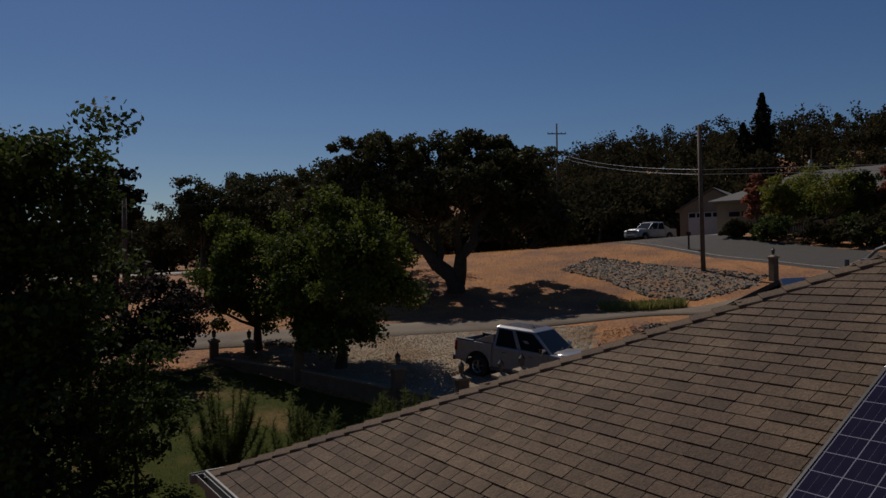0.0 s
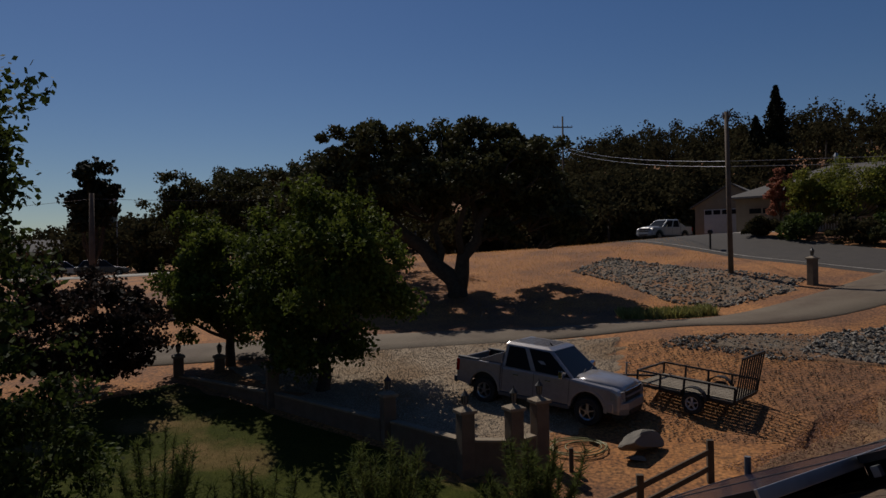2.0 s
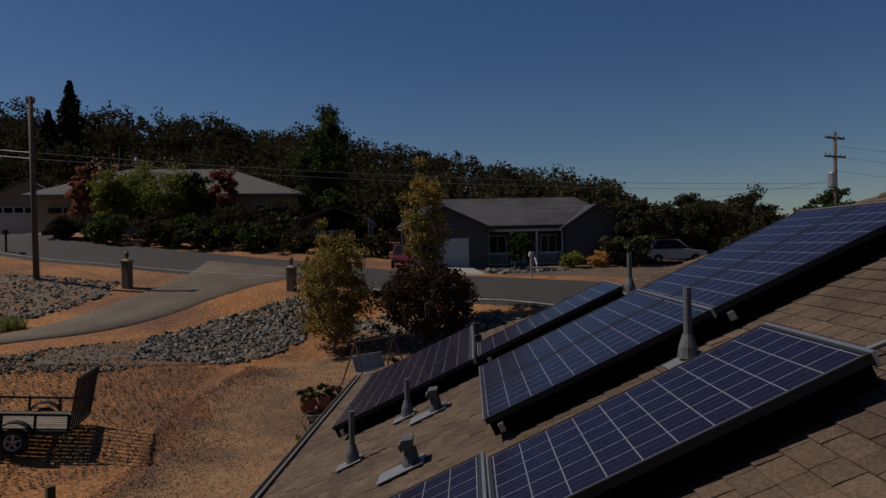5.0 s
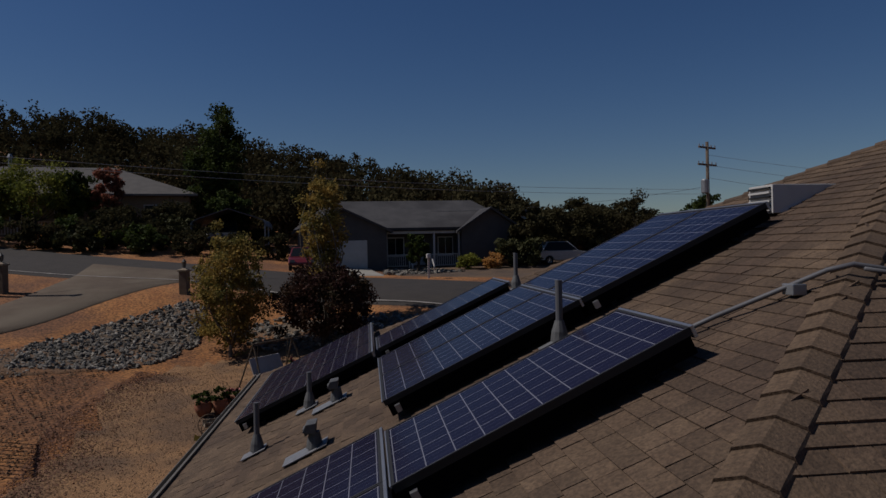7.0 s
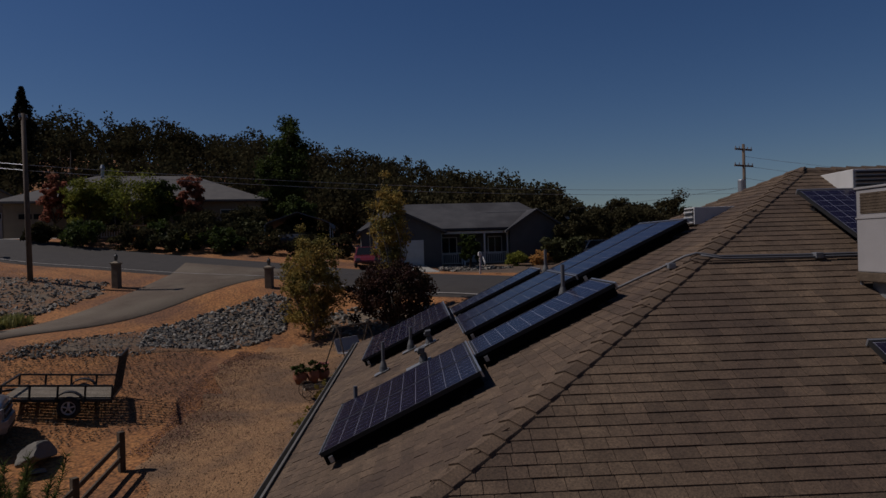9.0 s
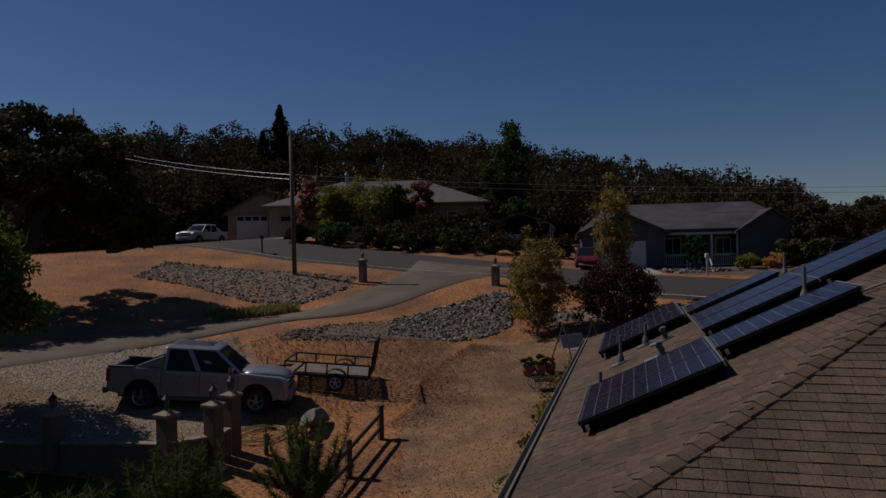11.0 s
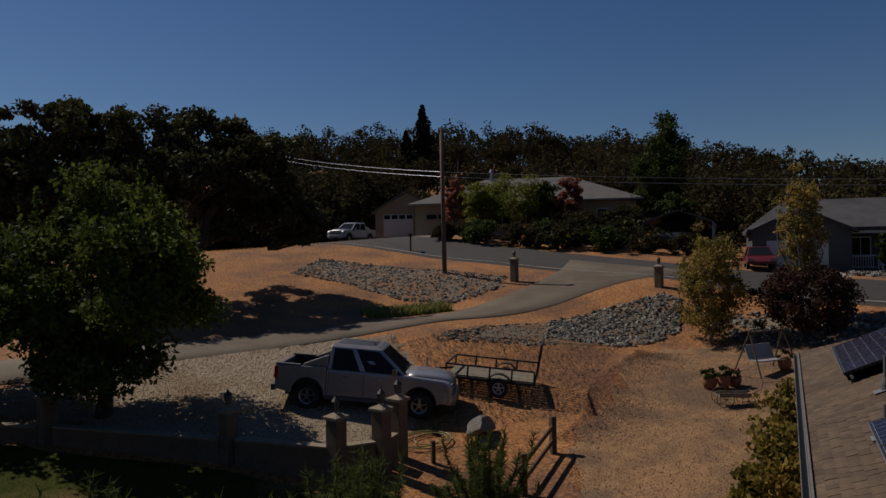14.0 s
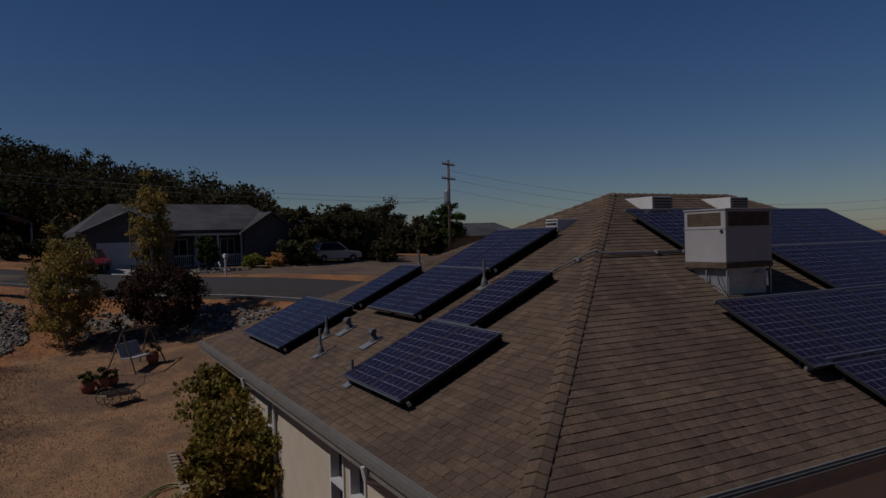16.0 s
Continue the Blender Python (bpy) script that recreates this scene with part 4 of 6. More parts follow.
def grasses(name, n, area, size, material, label, category, seed, keep=None):
    """Blades standing on the land within an area (x0, y0, x1, y1)."""
    rng = np.random.default_rng(seed)
    x, y = rng.uniform(area[0], area[2], n), rng.uniform(area[1], area[3], n)
    if keep:
        ok = keep(x, y, rng)
        x, y = x[ok], y[ok]
    n = len(x)
    z = heights(x, y)
    p = np.stack([x, y, z], 1)
    d = rng.normal(size=(n, 3)) * 0.35
    d[:, 2] = 1
    w = rng.normal(size=(n, 3)) * np.array([1, 1, 0])
    w /= np.linalg.norm(w, axis=1)[:, None]
    h = (size * rng.uniform(0.5, 1.4, n))[:, None]
    b = h * 0.09
    v = np.stack([p - w * b, p + w * b, p + d * h + w * b * 0.3, p + d * h - w * b * 0.3], 1).reshape(-1, 3)
    tagged(quads(name, v, np.arange(4 * n).reshape(n, 4), material), label, category, kind="stuff")


def on_bank(x, y, rng):
    off = np.abs((x + 2) * 0.0 + y - (31.8 + np.clip(x - 3, 0, 20) * 0.28))
    return (off > 2.6) & ~((x > 6) & (y < 26)) & (rng.uniform(size=len(x)) < 0.9)


grasses("dry_grass", 40000, (-20, 36, 13, 62), 0.08, M_STRAW, "tall golden dry grass on the slope behind the oak", "grass", 31, lambda x, y, r: (y > 36 + 0.25 * np.clip(x, 0, 20)) & (x < 15.5 - (y - 38) * 0.13))
grasses("dry_grass", 26000, (2.5, 20, 18, 30.5), 0.03, M_STRAW, "short dry grass round the trailer and along the drive", "grass", 32, lambda x, y, r: (y - 19.6 > (x - 4.6) * 0.86) & (y < 29.6 + np.clip(x - 8, 0, 10) * 0.12) & (x > 2.2 + (y - 22) * 0.3) & (r.uniform(size=len(x)) < 0.8))
grasses("lawn_grass", 32000, (-14, 8, 0.5, 24), 0.07, M_BLADE, "mown lawn grass, green with dry patches", "grass", 33, lambda x, y, r: (y < 21.2 - (x + 2) * 0.62) & (y > 8 + (x + 3) * 2.2) & (x > -14))
grasses("reeds", 2600, (5.4, 35.4, 9.6, 37.0), 0.32, M_REED, "green reeds in the ditch beside the drive", "grass", 34)
def leaf_litter(n, seed):
    """Curled dead leaves lying along the edge between the dry grass and the yard."""
    rng = np.random.default_rng(seed)
    t, o = rng.uniform(0, 1, n), rng.normal(size=n) * 0.95
    o = np.abs(o) * 0.9 - 0.35
    x, y = 5.4 + 8.2 * t + o * 0.7 + 0.35 * np.sin(t * 9), 20.0 + 6.6 * t - o * 0.73
    p = np.stack([x, y, heights(x, y) + 0.055], 1)
    v, f = leaves(p, 0.06, rng)
    v[:, 2] = np.repeat(p[:, 2], 4) + (v[:, 2] - np.repeat(p[:, 2], 4)) * 0.35
    tagged(quads("fallen_leaves", v, f, M_LITTER), "reddish fallen leaves along the yard's edge", "leaf litter", kind="stuff")


leaf_litter(9000, 35)
grasses("weed_tufts", 700, (6, 17, 13, 23), 0.10, M_LITTER, "low dead weeds in the gravel yard", "weeds", 36, lambda x, y, r: (np.sin(x * 2.3 + 1) * np.sin(y * 1.9) > 0.72))


def woods():
    """Far wooded ridge: trunks and clumped crowns in one mesh."""
    rng = np.random.default_rng(41)
    pts, sizes, me = [], [], Mesh()
    n = 0
    while n < 690:
        az, d = rng.uniform(-36, 78), rng.uniform(78, 185)
        if n > 600:
            az, d = rng.uniform(-4, 17), rng.uniform(68, 96)
        elif n > 550:
            az, d = rng.uniform(59, 76), rng.uniform(52, 82)
        x, y = math.sin(math.radians(az)) * d, 5 + math.cos(math.radians(az)) * d
        if abs(x - np.interp(y, (60, 70, 81, 94, 108, 124), (12.5, 9.8, 5.5, -3, -16, -34))) < 5 or (12 < x < 46 and 44 < y < 84) or (26 < x < 45 and 22 < y < 50) or (x < -12 and y < 74):
            continue
        h = rng.uniform(6.5, 9.5) * (0.8 + 0.2 * (az > 5))
        if 550 < n <= 600:
            h = rng.uniform(3.4, 5.2)
        if az > 62:
            h *= 0.75
        z = H(x, y)
        r = h * rng.uniform(0.38, 0.55)
        c, p = crown_points(rng, (x, y, z + h * 0.47), (r, r, h * 0.47), 15, 50, h * 0.205, 0.9, 0.45, -1.0)
        pts.append(p)
        me.tube([(x, y, z - 0.3), (x + rng.normal() * 0.3, y, z + h * 0.55)], [0.24, 0.12], 5)
        n += 1
    v, f = leaves(np.concatenate(pts), 0.56, rng)
    tagged(quads("oak_woodland", v, f, M_WOOD), "dark oak woodland covering the ridge", "woodland", kind="stuff")
    tagged(part("woodland_trunks", me, M_BARK), "thin dark trunks of the woodland", "tree trunks", kind="stuff")


woods()

tree("oak_tree", -10.5, 50, 8.4, (5.2, 5.2, 3.2), "dark live oak behind the larger one", M_OAK, 14, 90, 140, 1.0, 0.28, 0.35, 0.25, centre=4.8, hollow=0.3, base_cut=-0.6)


def pebbles(name, n, outline, size, material, label, seed):
    """Small stones strewn over an area."""
    rng = np.random.default_rng(seed)
    p = np.array(outline, float)
    q = rng.uniform(p.min(0), p.max(0), (n, 2))
    inside = np.zeros(n, bool)
    for (ax, ay), (bx, by) in zip(p, np.roll(p, -1, 0)):
        inside ^= ((ay > q[:, 1]) != (by > q[:, 1])) & (q[:, 0] < (bx - ax) * (q[:, 1] - ay) / (by - ay + 1e-9) + ax)
    q = q[inside]
    k = len(q)
    z = heights(q[:, 0], q[:, 1]) + 0.045
    s = (size * rng.uniform(0.5, 1.6, k))[:, None]
    a = rng.uniform(0, 6.28, (k, 1))
    c = np.c_[q, z]
    ring = [c + np.c_[np.cos(a + i * 1.57) * s, np.sin(a + i * 1.57) * s * 0.7, 0 * s - 0.01] for i in range(4)]
    v = np.stack(ring + [c + np.c_[0 * s, 0 * s, s * 0.6]], 1).reshape(-1, 3)
    f = np.arange(k)[:, None, None] * 5 + np.array([(0, 1, 4), (1, 2, 4), (2, 3, 4), (3, 0, 4)])[None]
    tagged(quads(name, v, f.reshape(-1, 3), material), label, "pebbles", kind="stuff")


M_PEB = stuff_mat("pebble", (0.25, 0.145, 0.07), (0.35, 0.22, 0.115), 5.0, 0.9, island=0.3)
M_PEB2 = stuff_mat("grey_pebble", (0.34, 0.27, 0.185), (0.55, 0.46, 0.34), 5.0, 0.9, island=0.35)
pebbles("yard_gravel", 44000, [(5, 19.3), (9.5, 23), (12.6, 26.2), (18, 25.5), (20.5, 21), (13, 14), (3, 8.5), (0.4, 11), (3.6, 17)], 0.02, M_PEB, "loose brown gravel strewn over the yard", 81)
pebbles("lot_gravel", 42000, [(-9.6, 28.4), (-2.6, 22.8), (0.8, 21.7), (3.2, 24.5), (4.5, 30), (0, 30.8), (-6, 30.8)], 0.019, M_PEB2, "loose pale gravel strewn over the parking area", 82)
pebbles("bank_gravel", 9000, [(3, 22), (7, 21.6), (12, 26.4), (17, 30.4), (8, 30), (4.6, 29)], 0.03, M_PEB, "loose stones in the dry grass", 83)


def conifer(x, y, z, high, r, label, seed):
    rng = np.random.default_rng(seed)
    root = empty("conifer_tree", pose(x, y, z), label, "tree")
    part("trunk", Mesh().tube([(0, 0, -0.3), (0, 0, high * 0.95)], [0.3, 0.04], 7), M_BARK, root)
    n = 6500
    t = rng.uniform(0.08, 1, n) ** 0.8
    a = rng.uniform(0, 6.283, n)
    lay = 0.76 + 0.24 * np.sin(t * 34 + 2 * np.sin(a * 3))
    side = 0.8 + 0.2 * np.sin(a * 2 + t * 5) + 0.15 * np.sin(a * 5 - t * 17)
    rr = r * np.minimum((1 - t) ** 0.75, 0.72 + 0.1 * np.sin(t * 11)) * side * lay * rng.uniform(0.2, 1.15, n) + 0.08
    v, f = leaves(np.stack([np.cos(a) * rr, np.sin(a) * rr, t * high - rr * 0.12], 1), 0.5, rng)
    quads("crown", v, f, M_CONI, root)


tree("poplar_tree", 36.4, 50.3, 11.0, (2.1, 2.1, 4.8), "tall narrow poplar beside the carport", M_POPL, 58, 150, 130, 0.75, 0.24, 0.16, 0.3, centre=6.2, hollow=0.2, base_cut=-1)
conifer(37.9, 105, 13.5, 14.2, 3.9, "tall dark conifer standing above the woodland", 51)
conifer(35.7, 106.5, 13.5, 10.2, 2.9, "dark conifer beside the taller one", 52)

for i, (x, y, high, rad, ma, lab) in enumerate((
        (21.6, 55.2, 4.4, 1.6, M_LIME, "small yellow-green tree in a front garden"), (24.3, 54.2, 5.2, 2.5, M_LIME, "yellow-green tree in a front garden"),
        (26.6, 53.6, 5.2, 1.5, M_POPL, "green tree in a front garden"), (28.2, 52.2, 5.6, 1.0, M_RUST, "tree with rust-red autumn leaves"), (21.0, 58.8, 5.0, 1.0, M_RUST, "tree with pink autumn leaves"),
        (30.8, 48.2, 3.0, 1.7, M_WOOD, "dark rounded garden shrub"), (27.4, 49.4, 2.4, 1.9, M_WOOD, "dark rounded garden shrub"), (34.2, 46.4, 4.2, 1.4, M_POPL, "small green garden tree"),
        (40.2, 25.6, 4.2, 1.5, M_WOOD, "dark tree in front of the grey house"),
        (44, 24, 4.2, 1.9, M_WOOD, "dark tree beside the grey house"), (48, 24.5, 4.2, 2.2, M_WOOD, "dark tree beside the grey house"), (33.4, 29.2, 2.3, 0.6, M_POPL, "small green tree beside the porch steps"),
        (52.4, 17.0, 4.8, 1.5, M_POPL, "green tree round the utility pole"), (57, 24, 5, 2.4, M_WOOD, "dark tree near the road"), (62, 27, 4.6, 2.2, M_WOOD, "dark tree near the road"))):
    tree("garden_tree" if high > 3.2 else "garden_shrub", x, y, high, (rad, rad, high * 0.42), lab, ma, 60 + i, 70, 110, rad * 0.3, 0.2, 0.09, 0.25, centre=high * 0.55, hollow=0.35, category="tree" if high > 3.2 else "shrub", limbs=8)
for i, (x, y) in enumerate(((-22, 70), (-26, 73), (-18.5, 69), (-14.5, 72), (-46, 60), (-50, 66), (-55, 60))):
    tree("roadside_tree", x, y, (10.0, 9.4, 10.6, 8.6)[i] if i < 4 else 5.0, (3.9, 3.9, 4.0) if i < 4 else (2.8, 2.8, 2.2), "dark broad tree along a far car park", M_WOOD, 90 + i, 80, 110, 0.95, 0.32, 0.2, 0.25, centre=5.8 if i < 4 else 3.0, hollow=0.25, limbs=8)
for i, (x, y, top, r) in enumerate(((-28.6, 65, 12.6, 3.2), (-25.4, 66, 13.6, 3.8), (-20.6, 62, 12.0, 3.8), (-16.5, 60, 12.6, 4.0), (-12.8, 56, 12.4, 4.2))):
    high = top - H(x, y)
    tree("oak_tree", x, y, high, (r, r, high * 0.40), "dark rounded oak beyond the dry field", M_OAK, 190 + i, 95, 120, 0.95, 0.3, 0.28, 0.25, centre=high * 0.58, hollow=0.3, limbs=10, base_cut=-0.9)
tree("cedar_tree", -28.5, 50, 7.8, (1.4, 1.4, 3.2), "dark upright tree near the flagpole", M_CONI, 99, 50, 80, 0.8, 0.4, 0.2, 0.2, centre=5.6, hollow=0.3)


# ---- stones ----
M_BED = stuff_mat("stony_soil", (0.15, 0.105, 0.065), (0.25, 0.185, 0.12), 3.0, 0.95, 0, 0.8, 25.0, (0.28, 0.13, 0.05), 0.5, speck=0.6)
patch("rock_bed", [(4.4, 46.8), (7.0, 50.0), (9.6, 46.6), (12.0, 42.4), (14.6, 39.2), (13.5, 37.7), (10.4, 37.0), (8.2, 39.4), (6.4, 43.6)], 0.045, M_BED, "stony brown soil under the loose rock", "soil", ragged=0.3, seed=4)
patch("rock_bed", [(7.0, 28.6), (10.2, 27.6), (13.4, 27.3), (16.6, 27.7), (18.4, 29.5), (18.2, 30.4), (15.1, 30.8), (12.0, 30.5), (9.0, 29.9)], 0.045, M_BED, "stony brown soil under the loose rock", "soil", ragged=0.3, seed=5)
patch("rock_bed", [(18.0, 22.4), (19.2, 19.4), (20.6, 17.4), (21.4, 18.2), (21.2, 22), (20.3, 25.8), (19, 27.2), (17.9, 26.5)], 0.045, M_BED, "stony brown soil under the loose rock", "soil", ragged=0.3, seed=6)

def stone_mesh(seed, n=2):
    rng = np.random.default_rng(seed)
    b = bmesh.new()
    bmesh.ops.create_icosphere(b, subdivisions=n, radius=0.5)
    cut = [(rng.normal(size=3), rng.uniform(0.22, 0.38)) for _ in range(7)]
    for p in b.verts:
        c = np.array(p.co)
        for d, o in cut:
            d = d / np.linalg.norm(d)
            k = c @ d - o
            if k > 0:
                c = c - d * k
        c = c * (1 + 0.1 * noise.noise(Vector(c * 3.1 + seed)) + 0.05 * noise.noise(Vector(c * 8.0 + seed)))
        p.co = Vector(c * np.array([1.1, 0.85, 0.7]))
    return b


STONES = []
for k in range(6):
    b = stone_mesh(100 + k, 1)
    d = bpy.data.meshes.new("rock")
    b.to_mesh(d)
    b.free()
    d.materials.append(M_STONE)
    STONES.append(d)


def rock_bank(outline, n, parts, size, seed, label, lo=0.6):
    """Loose stones over a sloping area; the nearest ones are parts, the others one mesh."""
    rng = np.random.default_rng(seed)
    p = np.array(outline, float)
    cx, cy = p.mean(0)
    root = empty("rock_bank", pose(cx, cy, H(cx, cy)), label, "riprap")
    rest_v, rest_f, done, made = [], [], 0, 0
    tri = [np.array([tuple(v.co) for v in d.vertices]) for d in STONES]
    fac = [np.array([tuple(q.vertices) for q in d.polygons]) for d in STONES]
    while done < n:
        q = rng.uniform(p.min(0), p.max(0))
        inside = False
        for (ax, ay), (bx, by) in zip(p, np.roll(p, -1, 0)):
            if (ay > q[1]) != (by > q[1]) and q[0] < (bx - ax) * (q[1] - ay) / (by - ay) + ax:
                inside = not inside
        if not inside:
            continue
        s = size * rng.uniform(lo, 1.5)
        m = Matrix.Translation((q[0], q[1], H(*q) + s * rng.uniform(0.02, 0.2))) @ Euler((rng.uniform(-0.85, 0.85), rng.uniform(-0.85, 0.85), rng.uniform(0, 6.28))).to_matrix().to_4x4() @ Matrix.Diagonal((s, s * rng.uniform(0.55, 1.1), s * rng.uniform(0.45, 0.95), 1))
        k = int(rng.integers(6))
        if made < parts:
            ob = new("rock", STONES[k])
            ob.parent = root
            ob.matrix_basis = root.matrix_basis.inverted() @ m
            made += 1
        else:
            a = np.array(m)
            rest_f.append(fac[k] + sum(len(o) for o in rest_v))
            rest_v.append(tri[k] @ a[:3, :3].T + a[:3, 3])
        done += 1
    if rest_v:
        ob = quads("rock_mass", np.concatenate(rest_v) - np.array((cx, cy, H(cx, cy))), np.concatenate(rest_f), M_STONE2, root)
        tagged(ob, "further stones of the bank", kind="stuff")


rock_bank([(10.2, 28.4), (13.4, 27.2), (16.6, 27.6), (18.6, 29.5), (18.4, 30.5), (15.1, 30.9), (12.0, 30.7)], 2600, 300, 0.22, 71, "bank of broken grey rock below the drive")
rock_bank([(5.4, 28.6), (9.4, 27.4), (11.6, 28.0), (13.0, 30.4), (10.4, 30.4), (6.4, 29.5)], 1300, 80, 0.14, 72, "thin scatter of grey rock on dry grass")
rock_bank([(4.2, 46.8), (7.0, 50.5), (9.6, 46.8), (12.0, 42.6), (14.8, 39.2), (13.5, 37.5), (10.4, 36.8), (8.2, 39.0), (6.2, 43.6)], 3600, 150, 0.2, 73, "bank of broken grey rock below the road")
rock_bank([(17.9, 22.2), (19.2, 19), (20.6, 17), (21.6, 18), (21.4, 22), (20.4, 26), (19, 27.5), (17.6, 27.4)], 900, 60, 0.28, 74, "bank of broken grey rock beside the road")
rock_bank([(33.0, 31.6), (35.4, 29.4), (34.6, 26.8), (31.0, 28.6), (30.6, 29.6)], 420, 0, 0.3, 75, "rock edging in front of the grey house")


def boulder(x, y, s, turn, label):
    b = stone_mesh(23, 3)
    d = bpy.data.meshes.new("boulder")
    b.to_mesh(d)
    b.free()
    d.materials.append(M_BOULD)
    ob = new("boulder", d)
    ob.matrix_basis = pose(x, y, H(x, y) + s[2] * 0.28, 0, 0, turn) @ Matrix.Diagonal((*s, 1))
    tagged(ob, label, "boulder")


boulder(3.62, 21.25, (1.5, 0.85, 0.85), 42, "large pale grey boulder in front of the pickup")
boulder(3.4, 20.8, (0.5, 0.4, 0.2), 0, "flat pale stone beside the boulder")


# ---- vehicles ----
def wheel(parent, x, y, r=0.39, w=0.26, rim_mat=None):
    """Tyre with rim and spokes; the axle runs along y."""
    ring = [(r * 0.62, -w / 2), (r * 0.93, -w / 2), (r, -w * 0.32), (r, w * 0.32), (r * 0.93, w / 2), (r * 0.62, w / 2)]
    n = 22
    me = Mesh()
    me.loft([[(x + a * math.cos(6.2832 * k / n), y + b, r + a * math.sin(6.2832 * k / n)) for a, b in ring] for k in range(n + 1)], close=False)
    ty = part("tyre", me, M_RUBBER, parent)
    s = 1 if y > 0 else -1
    m = Mesh()
    o = y + s * w * 0.36
    m.loft([[(x + q * r * math.cos(6.2832 * k / n), o + d * s, r + q * r * math.sin(6.2832 * k / n)) for k in range(n)] for q, d in ((0.64, 0.0), (0.6, 0.02), (0.52, 0.0), (0.50, -0.06))], close=False)
    for k in range(5):
        a = 6.2832 * k / 5 + 0.3
        m.bar((x, o, r), (x + 0.54 * r * math.cos(a), o, r + 0.54 * r * math.sin(a)), r * 0.2, 0.03)
    m.tube([(x, o - 0.03, r), (x, o + 0.03, r)], r * 0.17, 12)
    part("rim", m, rim_mat or M_RIM, ty, "pale metal rim")
    part("brake_disc", Mesh().tube([(x, y - s * 0.02, r), (x, y + s * 0.02, r)], r * 0.55, 16), M_BLACK, ty)


def arch(cx, r, z0, n=9):
    return [(cx + r * math.cos(a), z0 + r * math.sin(a)) for a in np.linspace(0, math.pi, n)]


def pane(a, b, c, d, inset=0.06, out=0.006):
    """A flat pane within the quad a b c d, proud of it."""
    q = [Vector(p) for p in (a, b, c, d)]
    mid = sum(q, Vector()) / 4
    nrm = (q[1] - q[0]).cross(q[3] - q[0]).normalized()
    if nrm.dot(mid - Vector((0, 0, 1.2))) < 0:
        nrm = -nrm
    v = [p + (mid - p).normalized() * inset for p in q]
    return Mesh().loft([[p - nrm * 0.01 for p in v], [p + nrm * out for p in v]])


def pickup(m, label, paint=M_TRUCK, fine=True):
    root = empty("pickup_truck", m, label, "pickup")
    W, R = 0.98, 1.65
    lo = 0.46
    front = [(-1.12, lo), (-1.12, 1.22), (1.2, 1.22), (1.5, 1.20), (2.3, 1.15), (2.47, 1.10), (2.56, 0.98), (2.58, 0.5)] + arch(R, 0.49, lo)
    part("body", Mesh().slab(front, -W, W), paint, root, bevel=0.075)
    for s in (-1, 1):
        side = [(-2.62, 0.55), (-2.64, 1.24), (-1.125, 1.27), (-1.125, lo)] + arch(-R, 0.49, lo)
        y = sorted((s * W, s * (W - 0.12)))
        part("bed_side", Mesh().slab(side, *y), paint, root, bevel=0.03)
        sail = [(-1.1, 1.275), (-1.1, 1.62), (-1.25, 1.56), (-1.85, 1.30), (-1.85, 1.275)]
        part("sail_panel", Mesh().slab(sail, *sorted((s * 0.66, s * 0.91))), paint, root, "silver sloping panel behind the cab", 0.02)
        part("rocker", Mesh().box((-1.13, min(s * (W + 0.03), s * (W - 0.1)), 0.36), (1.13, max(s * (W + 0.03), s * (W - 0.1)), 0.47)), M_CLAD, root, "dark running board", 0.02)
        for cx in (R, -R):
            rim = [(cx + q * math.cos(a), lo + q * math.sin(a)) for q, aa in ((0.565, np.linspace(0, math.pi, 12)), (0.49, np.linspace(math.pi, 0, 12))) for a in aa]
            part("wheel_arch", Mesh().slab(rim, *sorted((s * (W + 0.025), s * (W - 0.05)))), paint, root, bevel=0.008)
            part("wheel_well", Mesh().slab(arch(cx, 0.47, lo), *sorted((s * (W - 0.3), s * (W - 0.5)))), M_BLACK, root)
        for x in (0.35, -0.68):
            part("door_handle", Mesh().box((x, min(s * (W + 0.03), s * W), 1.02), (x + 0.17, max(s * (W + 0.03), s * W), 1.05)), M_CHROME, root, "chrome door handle", 0.006)
        part("bed_liner", Mesh().box((-2.54, min(s * 0.855, s * 0.84), 0.72), (-1.2, max(s * 0.855, s * 0.84), 1.245)), M_BLACK, root, "black bed liner")
        for x in (-1.05, -0.02, 1.08):
            part("door_gap", Mesh().box((x, min(s * (W + 0.003), s * (W - 0.01)), 0.52), (x + 0.012, max(s * (W + 0.003), s * (W - 0.01)), 1.18)), M_BLACK, root)
        mi = part("mirror", Mesh().loft([[(0.82, s * 0.98, 1.22), (0.98, s * 0.98, 1.22), (0.98, s * 0.98, 1.38), (0.82, s * 0.98, 1.38)], [(0.84, s * 1.2, 1.2), (0.96, s * 1.2, 1.2), (0.96, s * 1.2, 1.42), (0.84, s * 1.2, 1.42)]]), M_CHROME, root, "chrome wing mirror", 0.02)
        part("headlight", Mesh().loft([[(2.3, s * 0.61, 0.80), (2.60, s * 0.61, 0.80), (2.57, s * 0.61, 1.05), (2.3, s * 0.61, 1.08)], [(2.3, s * 0.9, 0.82), (2.545, s * 0.9, 0.82), (2.51, s * 0.9, 1.05), (2.3, s * 0.9, 1.08)], [(2.3, s * 0.99, 0.84), (2.44, s * 0.99, 0.84), (2.41, s * 0.99, 1.04), (2.3, s * 0.99, 1.06)]]), M_LENS, root, "clear headlight", 0.01)
        part("tail_light", Mesh().box((-2.65, min(s * 0.84, s * 0.99), 0.85), (-2.54, max(s * 0.84, s * 0.99), 1.2)), M_RED, root, "red tail light", 0.01)
        for x in (R, -R):
            wheel(root, x, s * 0.84)
